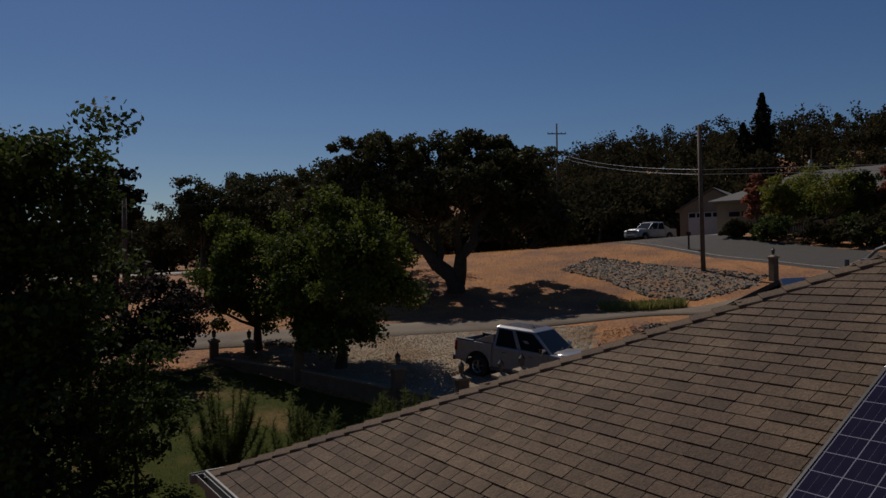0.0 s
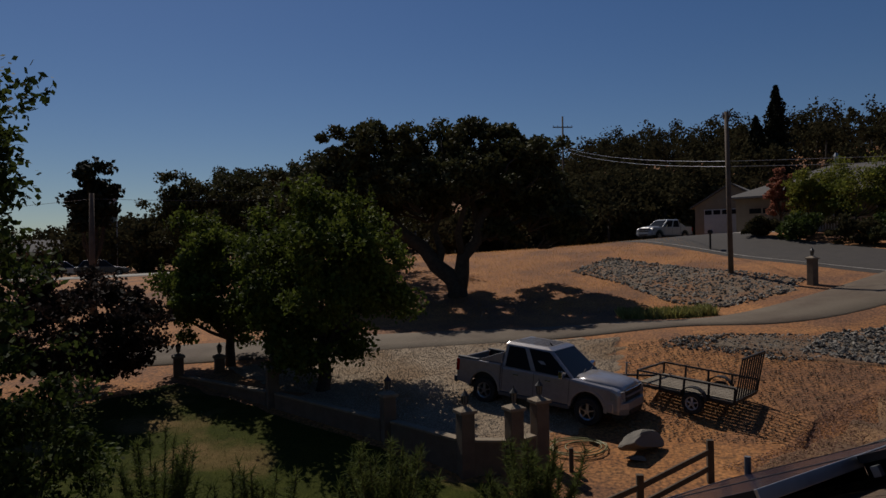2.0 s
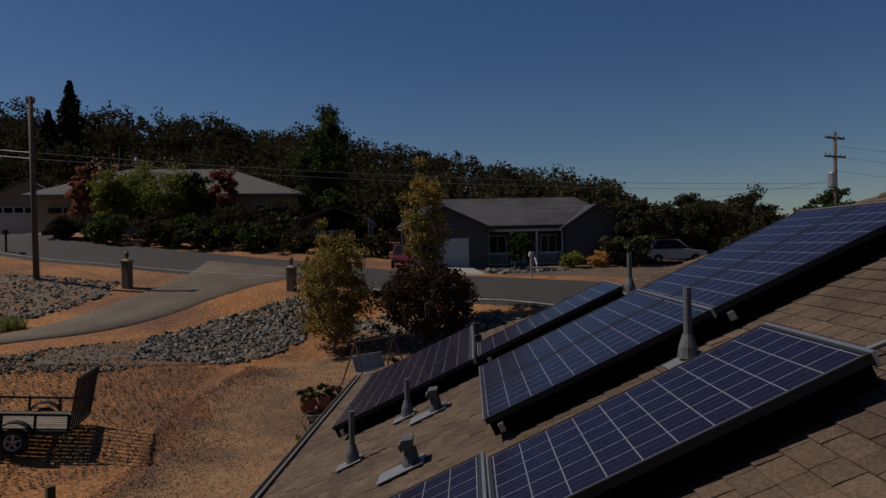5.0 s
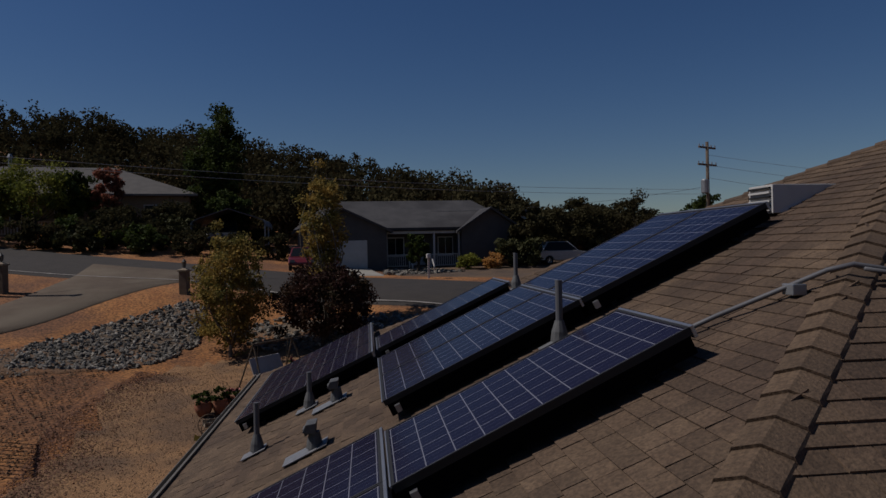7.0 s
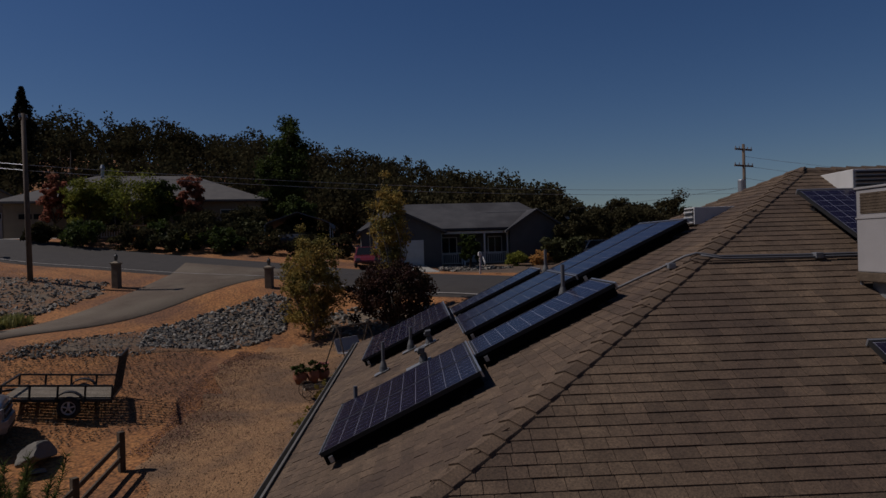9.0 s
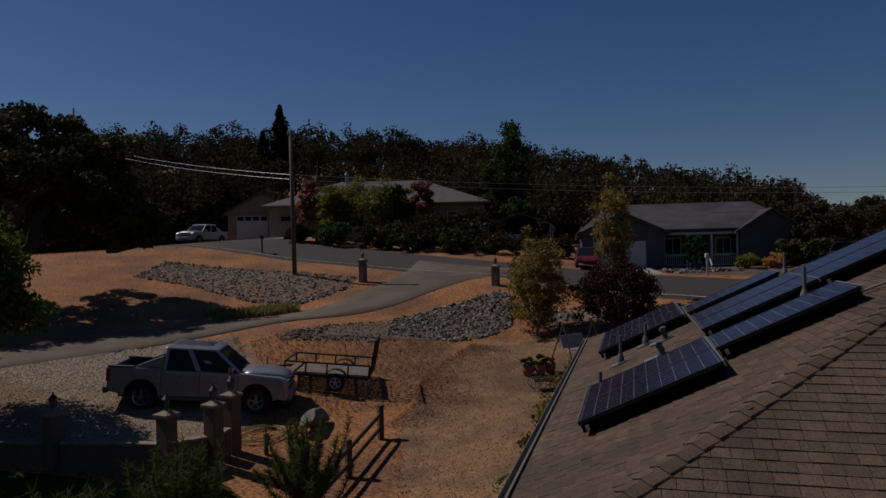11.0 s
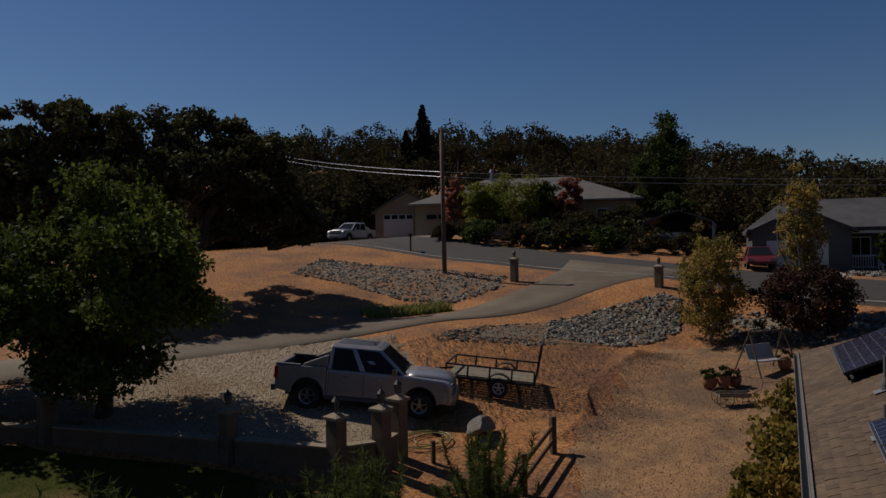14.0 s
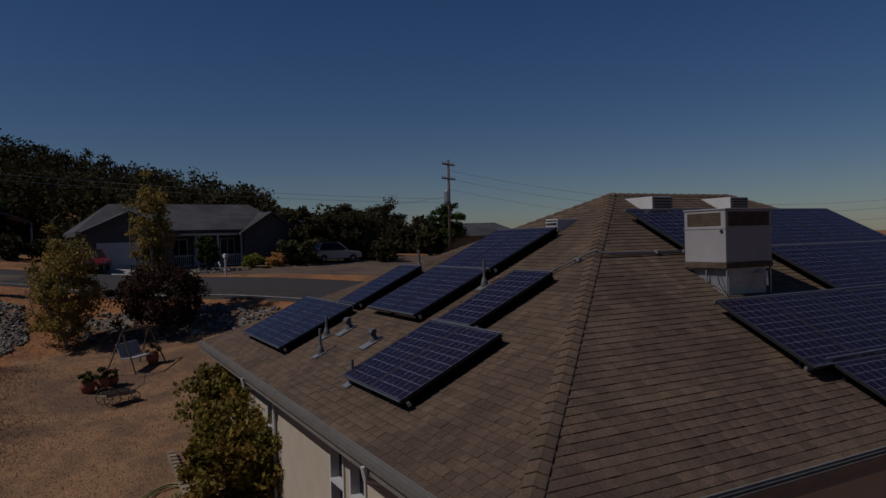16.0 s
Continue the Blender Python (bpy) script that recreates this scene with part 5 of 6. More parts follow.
    part("tailgate", Mesh().box((-2.63, -0.83, 0.62), (-2.55, 0.83, 1.24)), paint, root, bevel=0.02)
    part("bed_floor", Mesh().box((-2.54, -0.85, 0.66), (-1.13, 0.85, 0.72)), M_BLACK, root, "black bed liner")
    part("bed_bulkhead", Mesh().box((-1.2, -0.85, 0.72), (-1.13, 0.85, 1.25)), M_CLAD, root)
    for y in (-0.99, 0.84):
        part("bed_rail", Mesh().box((-2.62, y, 1.25), (-1.9, y + 0.15, 1.30)), M_CLAD, root, "dark grey bed rail cap", 0.01)
    b = [(-1.12, 0.93), (1.22, 0.93), (1.22, -0.93), (-1.12, -0.93)]
    t = [(-1.04, 0.79), (0.42, 0.77), (0.42, -0.77), (-1.04, -0.79)]
    lowq, topq = [(x, y, 1.19) for x, y in b], [(x, y, 1.86) for x, y in t]
    part("cab", Mesh().loft([lowq, topq]), paint, root, bevel=0.05)
    roof = Mesh().loft([[(-1.07, 0.80, 1.85), (0.46, 0.78, 1.85), (0.46, -0.78, 1.85), (-1.09, -0.80, 1.85)], [(-1.02, 0.68, 1.935), (0.28, 0.66, 1.925), (0.28, -0.66, 1.925), (-1.02, -0.68, 1.935)]])
    part("roof", roof, paint, root, bevel=0.03)
    for y in (-0.42, -0.2, 0.02, 0.24, 0.44):
        part("roof_rib", Mesh().box((-0.92, y - 0.025, 1.925), (0.2, y + 0.025, 1.948)), paint, root, bevel=0.006)
    part("windscreen", pane(lowq[1], lowq[2], topq[2], topq[1], 0.08), M_WIN, root, "dark windscreen")
    part("rear_window", pane(lowq[0], lowq[3], topq[3], topq[0], 0.1), M_WIN, root)
    for s in (0, 1):
        l0, l1, t0, t1 = (lowq[0], lowq[1], topq[0], topq[1]) if s == 0 else (lowq[3], lowq[2], topq[3], topq[2])
        L0, L1, T0, T1 = (Vector(p) for p in (l0, l1, t0, t1))
        for f0, f1 in ((0.04, 0.44), (0.47, 0.97)):
            a, bb, c, d = L0.lerp(L1, f0), L0.lerp(L1, f1), T0.lerp(T1, f1), T0.lerp(T1, f0)
            part("side_window", pane(a, bb, c, d, 0.055), M_WIN, root, "dark side window")
    hood = []
    for x, z, w in ((1.16, 1.235, 0.80), (1.5, 1.255, 0.82), (1.95, 1.245, 0.80), (2.28, 1.205, 0.76), (2.46, 1.135, 0.70), (2.53, 1.06, 0.66)):
        hood.append([(x, w * k, z + d) for k, d in ((-1.0, -0.035), (-0.8, 0.012), (-0.55, 0.05), (-0.2, 0.042), (0.2, 0.042), (0.55, 0.05), (0.8, 0.012), (1.0, -0.035))] + [(x, w, z - 0.12), (x, -w, z - 0.12)])
    part("hood", Mesh().loft(hood), paint, root, smooth=True)
    part("cowl", Mesh().box((1.12, -0.74, 1.20), (1.27, 0.74, 1.245)), M_BLACK, root, "black cowl under the windscreen", 0.01)
    for y in (-0.3, 0.22):
        part("wiper", Mesh().bar((1.2, y, 1.26), (1.1, y + 0.42, 1.33), 0.014), M_BLACK, root)
    part("grille", Mesh().loft([[(2.5, -0.56, 0.78), (2.5, 0.56, 0.78), (2.5, 0.6, 1.06), (2.5, -0.6, 1.06)], [(2.605, -0.54, 0.78), (2.605, 0.54, 0.78), (2.58, 0.58, 1.06), (2.58, -0.58, 1.06)]]), M_BLACK, root, "black grille", 0.01)
    part("grille_bar", Mesh().box((2.56, -0.57, 0.895), (2.622, 0.57, 0.945)), paint, root, "silver grille bar", 0.01)
    part("grille_surround", Mesh().bar((2.585, -0.6, 1.065), (2.585, 0.6, 1.065), 0.035).bar((2.6, -0.56, 0.775), (2.6, 0.56, 0.775), 0.035), M_CHROME, root, "bright grille surround")
    rings = []
    for y, x, lo2, hi in ((-0.99, 2.36, 0.50, 0.74), (-0.92, 2.56, 0.46, 0.76), (-0.6, 2.68, 0.42, 0.77), (0.6, 2.68, 0.42, 0.77), (0.92, 2.56, 0.46, 0.76), (0.99, 2.36, 0.50, 0.74)):
        rings.append([(x - 0.16, y, lo2), (x - 0.02, y, lo2), (x + 0.02, y, (lo2 + hi) / 2), (x, y, hi), (x - 0.16, y, hi)])
    part("front_bumper", Mesh().loft(rings), paint, root, bevel=0.012)
    part("air_intake", Mesh().box((2.55, -0.5, 0.46), (2.707, 0.5, 0.56)), M_BLACK, root, "dark lower intake", 0.01)
    part("tow_guard", Mesh().box((2.3, -0.8, 0.32), (2.6, 0.8, 0.43)), M_BLACK, root, bevel=0.02)
    part("rear_bumper", Mesh().box((-2.74, -0.95, 0.48), (-2.62, 0.95, 0.66)), M_CLAD, root, bevel=0.02)
    part("antenna", Mesh().tube([(0.2, -0.3, 1.92), (0.1, -0.3, 2.02)], [0.03, 0.006], 6), M_BLACK, root)
    part("underbody", Mesh().box((-2.4, -0.6, 0.32), (2.3, 0.6, 0.5)), M_BLACK, root)
    return root


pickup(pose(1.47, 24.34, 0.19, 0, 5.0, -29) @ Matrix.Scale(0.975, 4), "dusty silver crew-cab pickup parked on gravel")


def car(name, m, label, category, paint, length=4.6, high=1.5, wide=1.8):
    """A parked car seen from afar: body, cabin, panes and wheels."""
    root = empty(name, m, label, category, "parked cars")
    h = length / 2
    z1 = high * 0.6
    side = [(-h, 0.4), (-h, z1 * 0.95), (-h * 0.7, z1), (h * 0.35, z1), (h * 0.9, z1 * 0.86), (h, z1 * 0.6), (h, 0.38)] + arch(h * 0.62, 0.36, 0.34) + arch(-h * 0.6, 0.36, 0.34)
    part("body", Mesh().slab(side, -wide / 2, wide / 2), paint, root, bevel=0.05)
    a, b = wide / 2 - 0.06, wide / 2 - 0.25
    low = [(-h * 0.85, a, z1 - 0.01), (h * 0.45, a, z1 - 0.01), (h * 0.45, -a, z1 - 0.01), (-h * 0.85, -a, z1 - 0.01)]
    top = [(-h * 0.65, b, high), (h * 0.1, b, high), (h * 0.1, -b, high), (-h * 0.65, -b, high)]
    part("cabin", Mesh().loft([low, top]), paint, root, bevel=0.03)
    for i in range(4):
        j = (i + 1) % 4
        part("window", pane(low[i], low[j], top[j], top[i], 0.09), M_WIN, root)
    for x in (h * 0.62, -h * 0.6):
        for s in (-1, 1):
            wheel(root, x, s * (wide / 2 - 0.12), 0.32, 0.2)
    for s in (-1, 1):
        part("headlight", Mesh().box((h - 0.06, min(s * 0.5, s * 0.8), z1 * 0.62), (h + 0.012, max(s * 0.5, s * 0.8), z1 * 0.8)), M_LENS, root)
    return root


M_WHITE = plain("white_paint", (0.5, 0.5, 0.49), 0.35, coat=0.5)
M_REDP = plain("dark_red_paint", (0.22, 0.02, 0.025), 0.35, coat=0.5)
M_DARKP = plain("dark_paint", (0.03, 0.032, 0.036), 0.35, coat=0.5)
pickup(pose(13.7, 64.9, H(13.7, 64.9), 0, 0, 215) @ Matrix.Scale(0.92, 4), "white pickup parked beside a detached garage", M_WHITE)
car("hatchback_car", pose(28.4, 33.7, H(28.4, 33.7) + 0.05, 0, 0, 225) @ Matrix.Scale(0.85, 4), "small dark red car parked on a concrete drive", "car", M_REDP)
for i, (x, y, mt, lab) in enumerate(((-45, 66, M_WHITE, "white car in a far car park"), (-41, 65.6, M_TRUCK, "silver car glinting in a far car park"), (-37, 65.2, M_DARKP, "dark car in a far car park"))):
    car("parked_car", pose(x, y, H(x, y) + 0.02, 0, 0, 30), lab, "car", mt)
car("parked_van", pose(41.6, 23.6, H(41.6, 23.6) + 0.03, 0, 0, -50) @ Matrix.Scale(0.8, 4), "pale van parked beyond the road", "van", M_WHITE, 4.6, 1.8, 1.8)


def trailer():
    ax = math.degrees(math.atan2(0.58, -0.81))
    x, y = 6.82, 23.68
    root = empty("utility_trailer", pose(x, y, H(x, y) - 0.05, 0, -5, ax), "black utility trailer with a plank deck and raised ramp gate", "trailer")
    L, w, d = 2.75, 0.92, 0.48
    fr = Mesh()
    for s in (-1, 1):
        fr.bar((0, s * w, d), (L, s * w, d), 0.06, 0.08)
    for xx in (0.02, 0.9, 1.8, L - 0.02):
        fr.bar((xx, -w, d), (xx, w, d), 0.06, 0.06)
    part("frame", fr, M_BLACK, root)
    for s in (-1, 1):
        part("top_rail", Mesh().bar((0, s * w, d + 0.4), (L, s * w, d + 0.4), 0.05), M_BLACK, root)
        for k in range(5):
            part("stanchion", Mesh().bar((k * L / 4, s * w, d), (k * L / 4, s * w, d + 0.4), 0.05), M_BLACK, root)
        fe = [(1.05 + 0.38 * math.cos(a), 0.42 + 0.34 * math.sin(a)) for a in np.linspace(0, math.pi, 9)] + [(1.05 + 0.35 * math.cos(a), 0.42 + 0.31 * math.sin(a)) for a in np.linspace(math.pi, 0, 9)]
        part("mudguard", Mesh().slab(fe, *sorted((s * (w + 0.03), s * (w + 0.24)))), M_BLACK, root)
        wheel(root, 1.05, s * (w + 0.13), 0.30, 0.19, M_TRIM)
    part("top_rail", Mesh().bar((L, -w, d + 0.4), (L, w, d + 0.4), 0.05), M_BLACK, root)
    for k in range(9):
        yy = -w + 0.05 + k * (2 * w - 0.1) / 9
        part("deck_plank", Mesh().box((0.03, yy, d + 0.04), (L - 0.03, yy + 0.16, d + 0.075)), M_PLANK, root, bevel=0.004)
    gate = part("ramp_gate", Mesh().bar((-0.14, -w, d + 1.22), (-0.14, w, d + 1.22), 0.05), M_BLACK, root, "black barred ramp gate standing upright")
    for k in range(10):
        yy = -w + k * 2 * w / 9
        part("gate_bar", Mesh().bar((-0.02, yy, d + 0.06), (-0.14, yy, d + 1.22), 0.035), M_BLACK, gate)
    part("gate_rail", Mesh().bar((-0.02, -w, d + 0.06), (-0.02, w, d + 0.06), 0.05), M_BLACK, gate)
    part("drawbar", Mesh().bar((L, -w, d - 0.02), (L + 1.0, 0, d - 0.05), 0.06).bar((L, w, d - 0.02), (L + 1.0, 0, d - 0.05), 0.06), M_BLACK, root)
    part("jack", Mesh().tube([(L + 0.8, 0, 0.02), (L + 0.8, 0, 0.85)], 0.03, 8).bar((L + 0.7, 0, 0.85), (L + 0.9, 0, 0.85), 0.02), M_GALV, root)


trailer()


# ---- garden wall, fence and gate pillars ----
def lantern(parent, z):
    g = part("lantern", Mesh().tube([(0, 0, z), (0, 0, z + 0.05)], [0.05, 0.03], 8).tube([(0, 0, z + 0.05), (0, 0, z + 0.27)], [0.06, 0.085], 6), M_LAMP, parent, "glass lantern coloured as if daylight shows through")
    part("lantern_cap", Mesh().tube([(0, 0, z + 0.27), (0, 0, z + 0.33), (0, 0, z + 0.38), (0, 0, z + 0.43)], [0.11, 0.06, 0.02, 0.008], 8), M_BLACK, g)
    fr = Mesh()
    for k in range(6):
        a = 1.0472 * k
        fr.bar((0.06 * math.cos(a), 0.06 * math.sin(a), z + 0.05), (0.088 * math.cos(a), 0.088 * math.sin(a), z + 0.27), 0.012)
    part("lantern_frame", fr, M_BLACK, g)


def pillar(x, y, top, w, base, label, group, turn, lamp_on=True, name="wall_pillar"):
    root = empty(name, pose(x, y, base, 0, 0, turn), label, "pillar", group)
    h = top - base
    part("shaft", Mesh().box((-w / 2, -w / 2, -0.3), (w / 2, w / 2, h - 0.14)), M_WALL, root, bevel=0.015)
    q = w / 2 + 0.05
    part("cap", Mesh().loft([[(-q, -q, h - 0.14), (q, -q, h - 0.14), (q, q, h - 0.14), (-q, q, h - 0.14)], [(-q, -q, h - 0.07), (q, -q, h - 0.07), (q, q, h - 0.07), (-q, q, h - 0.07)], [(-0.07, -0.07, h), (0.07, -0.07, h), (0.07, 0.07, h), (-0.07, 0.07, h)]]), M_COPE_SUNLIT, root, "tan pyramid cap in a paler, sunlit tone", 0.006)
    if lamp_on:
        lantern(root, h)
    return root


WALLPTS = [(-11.25, 27.5), (-6.8, 24.5), (-2.8, 22.0), (-0.65, 20.25), (0.5, 20.4), (1.12, 20.9)]
TOPS = [1.35, 1.4, 1.12, 1.08, 1.12, 1.2]
for (x, y), t in zip(WALLPTS, TOPS):
    pillar(x, y, t, 0.34, H(x, y) - 0.25, "tan block pillar with a cap and lantern on the low wall", "wall pillars", 30)
pillar(-10.0, 28.1, 1.25, 0.34, H(-10, 28.1) - 0.2, "tan block pillar with a cap and lantern on the low wall", "wall pillars", 30)
for x, y, b, t in ((14.69, 38.17, 3.0, 4.38), (18.85, 31.35, 2.5, 3.95)):
    pillar(x, y, t, 0.35, b, "tan entrance pillar with a lantern beside the drive", "entrance pillars", 28, True, "entrance_pillar")


def wall_run(a, b, ta, tb):
    (x0, y0), (x1, y1) = a, b
    d = Vector((x1 - x0, y1 - y0, 0))
    n = Vector((-d.y, d.x, 0)).normalized() * 0.1
    p, q = Vector((x0, y0, 0)) + d.normalized() * 0.212, Vector((x1, y1, 0)) - d.normalized() * 0.212
    root = empty("garden_wall", pose(0, 0, 0), "low tan block garden wall with a coping coloured as sunlit", "wall", "low garden walls")
    za, zb = H(x0, y0) - 0.9, H(x1, y1) - 0.9
    def ring(o, lo, hi, k):
        return [tuple(o - n * k) [:2] + (lo,), tuple(o + n * k)[:2] + (lo,), tuple(o + n * k)[:2] + (hi,), tuple(o - n * k)[:2] + (hi,)]
    part("wall_body", Mesh().loft([ring(p, za, ta - 0.06, 1), ring(q, zb, tb - 0.06, 1)]), M_WALL, root)
    part("coping", Mesh().loft([ring(p, ta - 0.057, ta, 1.35), ring(q, tb - 0.057, tb, 1.35)]), M_COPE_SUNLIT, root, "tan coping in a paler, sunlit tone", 0.01)


WT = [0.62, 0.6, 0.38, 0.32, 0.3, 0.32]
for k in range(5):
    wall_run(WALLPTS[k], WALLPTS[k + 1], WT[k], WT[k + 1])


def fence():
    root = empty("rail_fence", pose(0, 0, 0), "dark timber post-and-rail fence at the yard's edge", "fence")
    posts = [(4.75, 19.52), (2.97, 18.03), (1.2, 16.55), (-0.5, 15.1)]
    for x, y in posts:
        z = H(x, y)
        part("post", Mesh().bar((x, y, z - 0.3), (x, y, z + 0.93), 0.14), M_POST, root, bevel=0.012)
    for (x0, y0), (x1, y1) in zip(posts, posts[1:]):
        for h in (0.32, 0.68):
            part("rail", Mesh().bar((x0, y0, H(x0, y0) + h), (x1, y1, H(x1, y1) + h), 0.05, 0.12), M_POST, root, bevel=0.01)


fence()
for x, y, h, w in ((1.82, 20.37, 0.55, 0.10),):
    tagged(part("garden_stake", Mesh().bar((x, y, H(x, y) - 0.2), (x, y, H(x, y) + h), w), M_POST, bevel=0.01), "short dark wooden stake standing in the ground", "stake")


def hose(x, y, r, loops, seed, label):
    rng = random.Random(seed)
    pts = []
    for i in range(loops * 16):
        a = i / 16 * 6.2832
        rr = r * (1 + 0.25 * math.sin(a * 0.37 + seed) + rng.uniform(-0.02, 0.02))
        px, py = x + rr * 1.2 * math.cos(a) + 0.12 * math.sin(a * 0.21), y + rr * 0.8 * math.sin(a)
        pts.append((px, py, H(px, py) + 0.065 + 0.012 * (i / 16)))
    tagged(part("garden_hose", Mesh().tube(pts, 0.014, 6), M_HOSE, smooth=True), label, "hose")


hose(2.1, 21.4, 0.5, 4, 1, "loose yellow-green garden hose on the ground")
hose(5.2, 14.5, 0.42, 4, 2, "coiled pale garden hose on the gravel")


# ---- yard things ----
def swing():
    x, y = 14.4, 21.3
    root = empty("swing_bench", pose(x, y, H(x, y) + 0.03, 0, 0, 2), "rusty metal garden swing bench on A-shaped legs", "swing")
    for s in (-1, 1):
        for t in (-1, 1):
            part("leg", Mesh().tube([(s * 0.95, t * 0.55, 0), (s * 0.8, 0, 1.42)], 0.025, 8), M_POST, root)
        part("hanger", Mesh().tube([(s * 0.62, 0, 1.42), (s * 0.6, 0.1, 0.5)], 0.01, 6), M_POST, root)
    part("top_bar", Mesh().tube([(-0.85, 0, 1.42), (0.85, 0, 1.42)], 0.03, 8), M_POST, root)
    seat = part("seat", Mesh().box((-0.62, -0.25, 0.45), (0.62, 0.22, 0.49)), M_COOLER, root, "pale sling seat", 0.01)
    part("backrest", Mesh().loft([[(-0.62, 0.2, 0.5), (0.62, 0.2, 0.5), (0.62, 0.23, 0.5), (-0.62, 0.23, 0.5)], [(-0.62, 0.38, 0.95), (0.62, 0.38, 0.95), (0.62, 0.41, 0.95), (-0.62, 0.41, 0.95)]]), M_COOLER, root)


swing()


def flower_pot(x, y, r, h, label, flowers, seed):
    root = empty("flower_pot", pose(x, y, H(x, y) + 0.04), label, "plant pot")
    prof = [(r * 0.6, 0), (r * 0.95, h * 0.45), (r, h * 0.75), (r * 0.85, h * 0.92), (r * 0.95, h), (r * 0.82, h), (r * 0.74, h * 0.85)]
    part("pot", Mesh().loft([[(a * math.cos(6.2832 * k / 18), a * math.sin(6.2832 * k / 18), z) for k in range(18)] for a, z in prof]), M_TERRA, root, smooth=True)
    rng = np.random.default_rng(seed)
    c, p = crown_points(rng, (0, 0, h * 1.25), (r * 1.1, r * 1.1, h * 0.5), 12, 40, r * 0.4)
    v, f = leaves(p, 0.09, rng)
    quads("foliage", v, f, M_POPL, root)
    if flowers:
        v, f = leaves(p[::4] + np.array([0, 0, 0.04]), 0.08, rng)
        tagged(quads("flowers", v, f, M_FLOWER, root), "pink flowers", kind="stuff")


flower_pot(11.85, 21.3, 0.24, 0.38, "large terracotta pot with a few plants", False, 1)
flower_pot(12.6, 21.0, 0.22, 0.32, "pot of pink flowers in the yard", True, 2)
flower_pot(12.15, 21.0, 0.2, 0.42, "dark green potted plant in the yard", False, 3)
flower_pot(15.0, 21.1, 0.22, 0.4, "terracotta pot of pale plants beside the swing", True, 4)


def garden_cart(x, y, turn):
    root = empty("garden_cart", pose(x, y, H(x, y) + 0.04, 0, 0, turn), "small rusty iron flower cart with spoked wheels", "cart")
    part("tray", Mesh().box((-0.45, -0.2, 0.28), (0.45, 0.2, 0.31)).box((-0.45, -0.2, 0.31), (0.45, -0.18, 0.4)).box((-0.45, 0.18, 0.31), (0.45, 0.2, 0.4)), M_PLANK, root, "weathered wooden tray")
    for px, r in ((-0.3, 0.25), (0.35, 0.18)):
        for s in (-1, 1):
            me = Mesh()
            me.tube([(px + r * math.cos(a), s * 0.27, r + r * math.sin(a)) for a in np.linspace(0, 6.2832, 21)], 0.012, 5)
            for k in range(8):
                me.bar((px, s * 0.27, r), (px + r * math.cos(k * 0.785), s * 0.27, r + r * math.sin(k * 0.785)), 0.01)
            part("wheel", me, M_POST, root, "thin spoked iron wheel")
    part("handle", Mesh().tube([(0.45, 0, 0.3), (0.8, 0, 0.5), (0.85, 0, 0.75)], 0.012, 6), M_POST, root)


garden_cart(11.2, 19.75, -30)

edging = empty("stone_edging", pose(6.0, 14.55, H(6, 14.55)), "row of tan stone blocks edging the planting bed", "edging")
for k in range(14):
    x = -1.6 + k * 0.24
    wx, wy = 6.0 + x * 0.776, 14.55 + x * 0.631
    part("block", Mesh().box((-0.1, -0.08, -0.1), (0.1, 0.08, 0.16)), M_BRICKED, edging, bevel=0.015, m=edging.matrix_basis.inverted() @ pose(wx, wy, H(wx, wy) + 0.03, 0, 0, 36 + (k * 37 % 9)))


# ---- poles and wires ----
def utility_pole(x, y, base, top, label, arms=(), can=False, r=0.14, lean=0.0, turn=0.0):
    root = empty("utility_pole", pose(x, y, base, 0, lean, 0), label, "utility pole", "utility poles")
    h = top - base
    part("pole", Mesh().tube([(0, 0, -0.6), (0, 0, h)], [r, r * 0.75], 10), M_POLE, root, smooth=True)
    for z, half in arms:
        c, s = math.cos(math.radians(turn)) * half, math.sin(math.radians(turn)) * half
        part("crossarm", Mesh().bar((-c, -s, h - z), (c, s, h - z), 0.1, 0.12), M_POLE, root)
        for k in (-0.95, -0.5, 0.5, 0.95):
            part("insulator", Mesh().tube([(c * k, s * k, h - z + 0.05), (c * k, s * k, h - z + 0.22)], [0.05, 0.035], 8), M_GALV, root)
    if can:
        part("transformer", Mesh().tube([(-0.4, 0.1, h - 3.6), (-0.4, 0.1, h - 3.55), (-0.4, 0.1, h - 2.7), (-0.4, 0.1, h - 2.62)], [0.2, 0.26, 0.26, 0.2], 14), M_GALV, root, "grey transformer can")
        part("standoff", Mesh().tube([(-0.35, 0, h - 4.2), (-0.6, 0, h - 4.6), (-0.2, 0, h - 5.0)], 0.03, 6), M_BLACK, root)
    return root


utility_pole(12.03, 41.6, 3.3, 12.0, "weathered timber utility pole beside the road", ((0.25, 0.18),), lean=-0.6)
FAR = (7.2, 89.0)
utility_pole(*FAR, H(*FAR), 21.3, "far timber utility pole with a crossarm", ((1.3, 1.2), (3.6, 0.5)), turn=10)
utility_pole(50.8, 16.6, H(50.8, 16.6), 11.5, "timber utility pole with a transformer can", ((0.4, 1.0), (1.6, 1.1)), True, turn=-20)
utility_pole(-21.6, 39.0, H(-21.6, 39), 8.3, "dark timber utility pole beyond the lawn", (), r=0.17)
utility_pole(-33, 92, H(-33, 92), 15.5, "far timber utility pole behind the oaks", ((0.8, 1.0),), turn=20)


def wire(p, q, sag, label="thin overhead power line", r=0.010, mat=M_ABS):
    p, q = Vector(p), Vector(q)
    pts = [p.lerp(q, t) - Vector((0, 0, sag * 4 * t * (1 - t))) for t in np.linspace(0, 1, 22)]
    tagged(part("power_line", Mesh().tube(pts, r, 5), mat), label, "cable", "overhead lines")


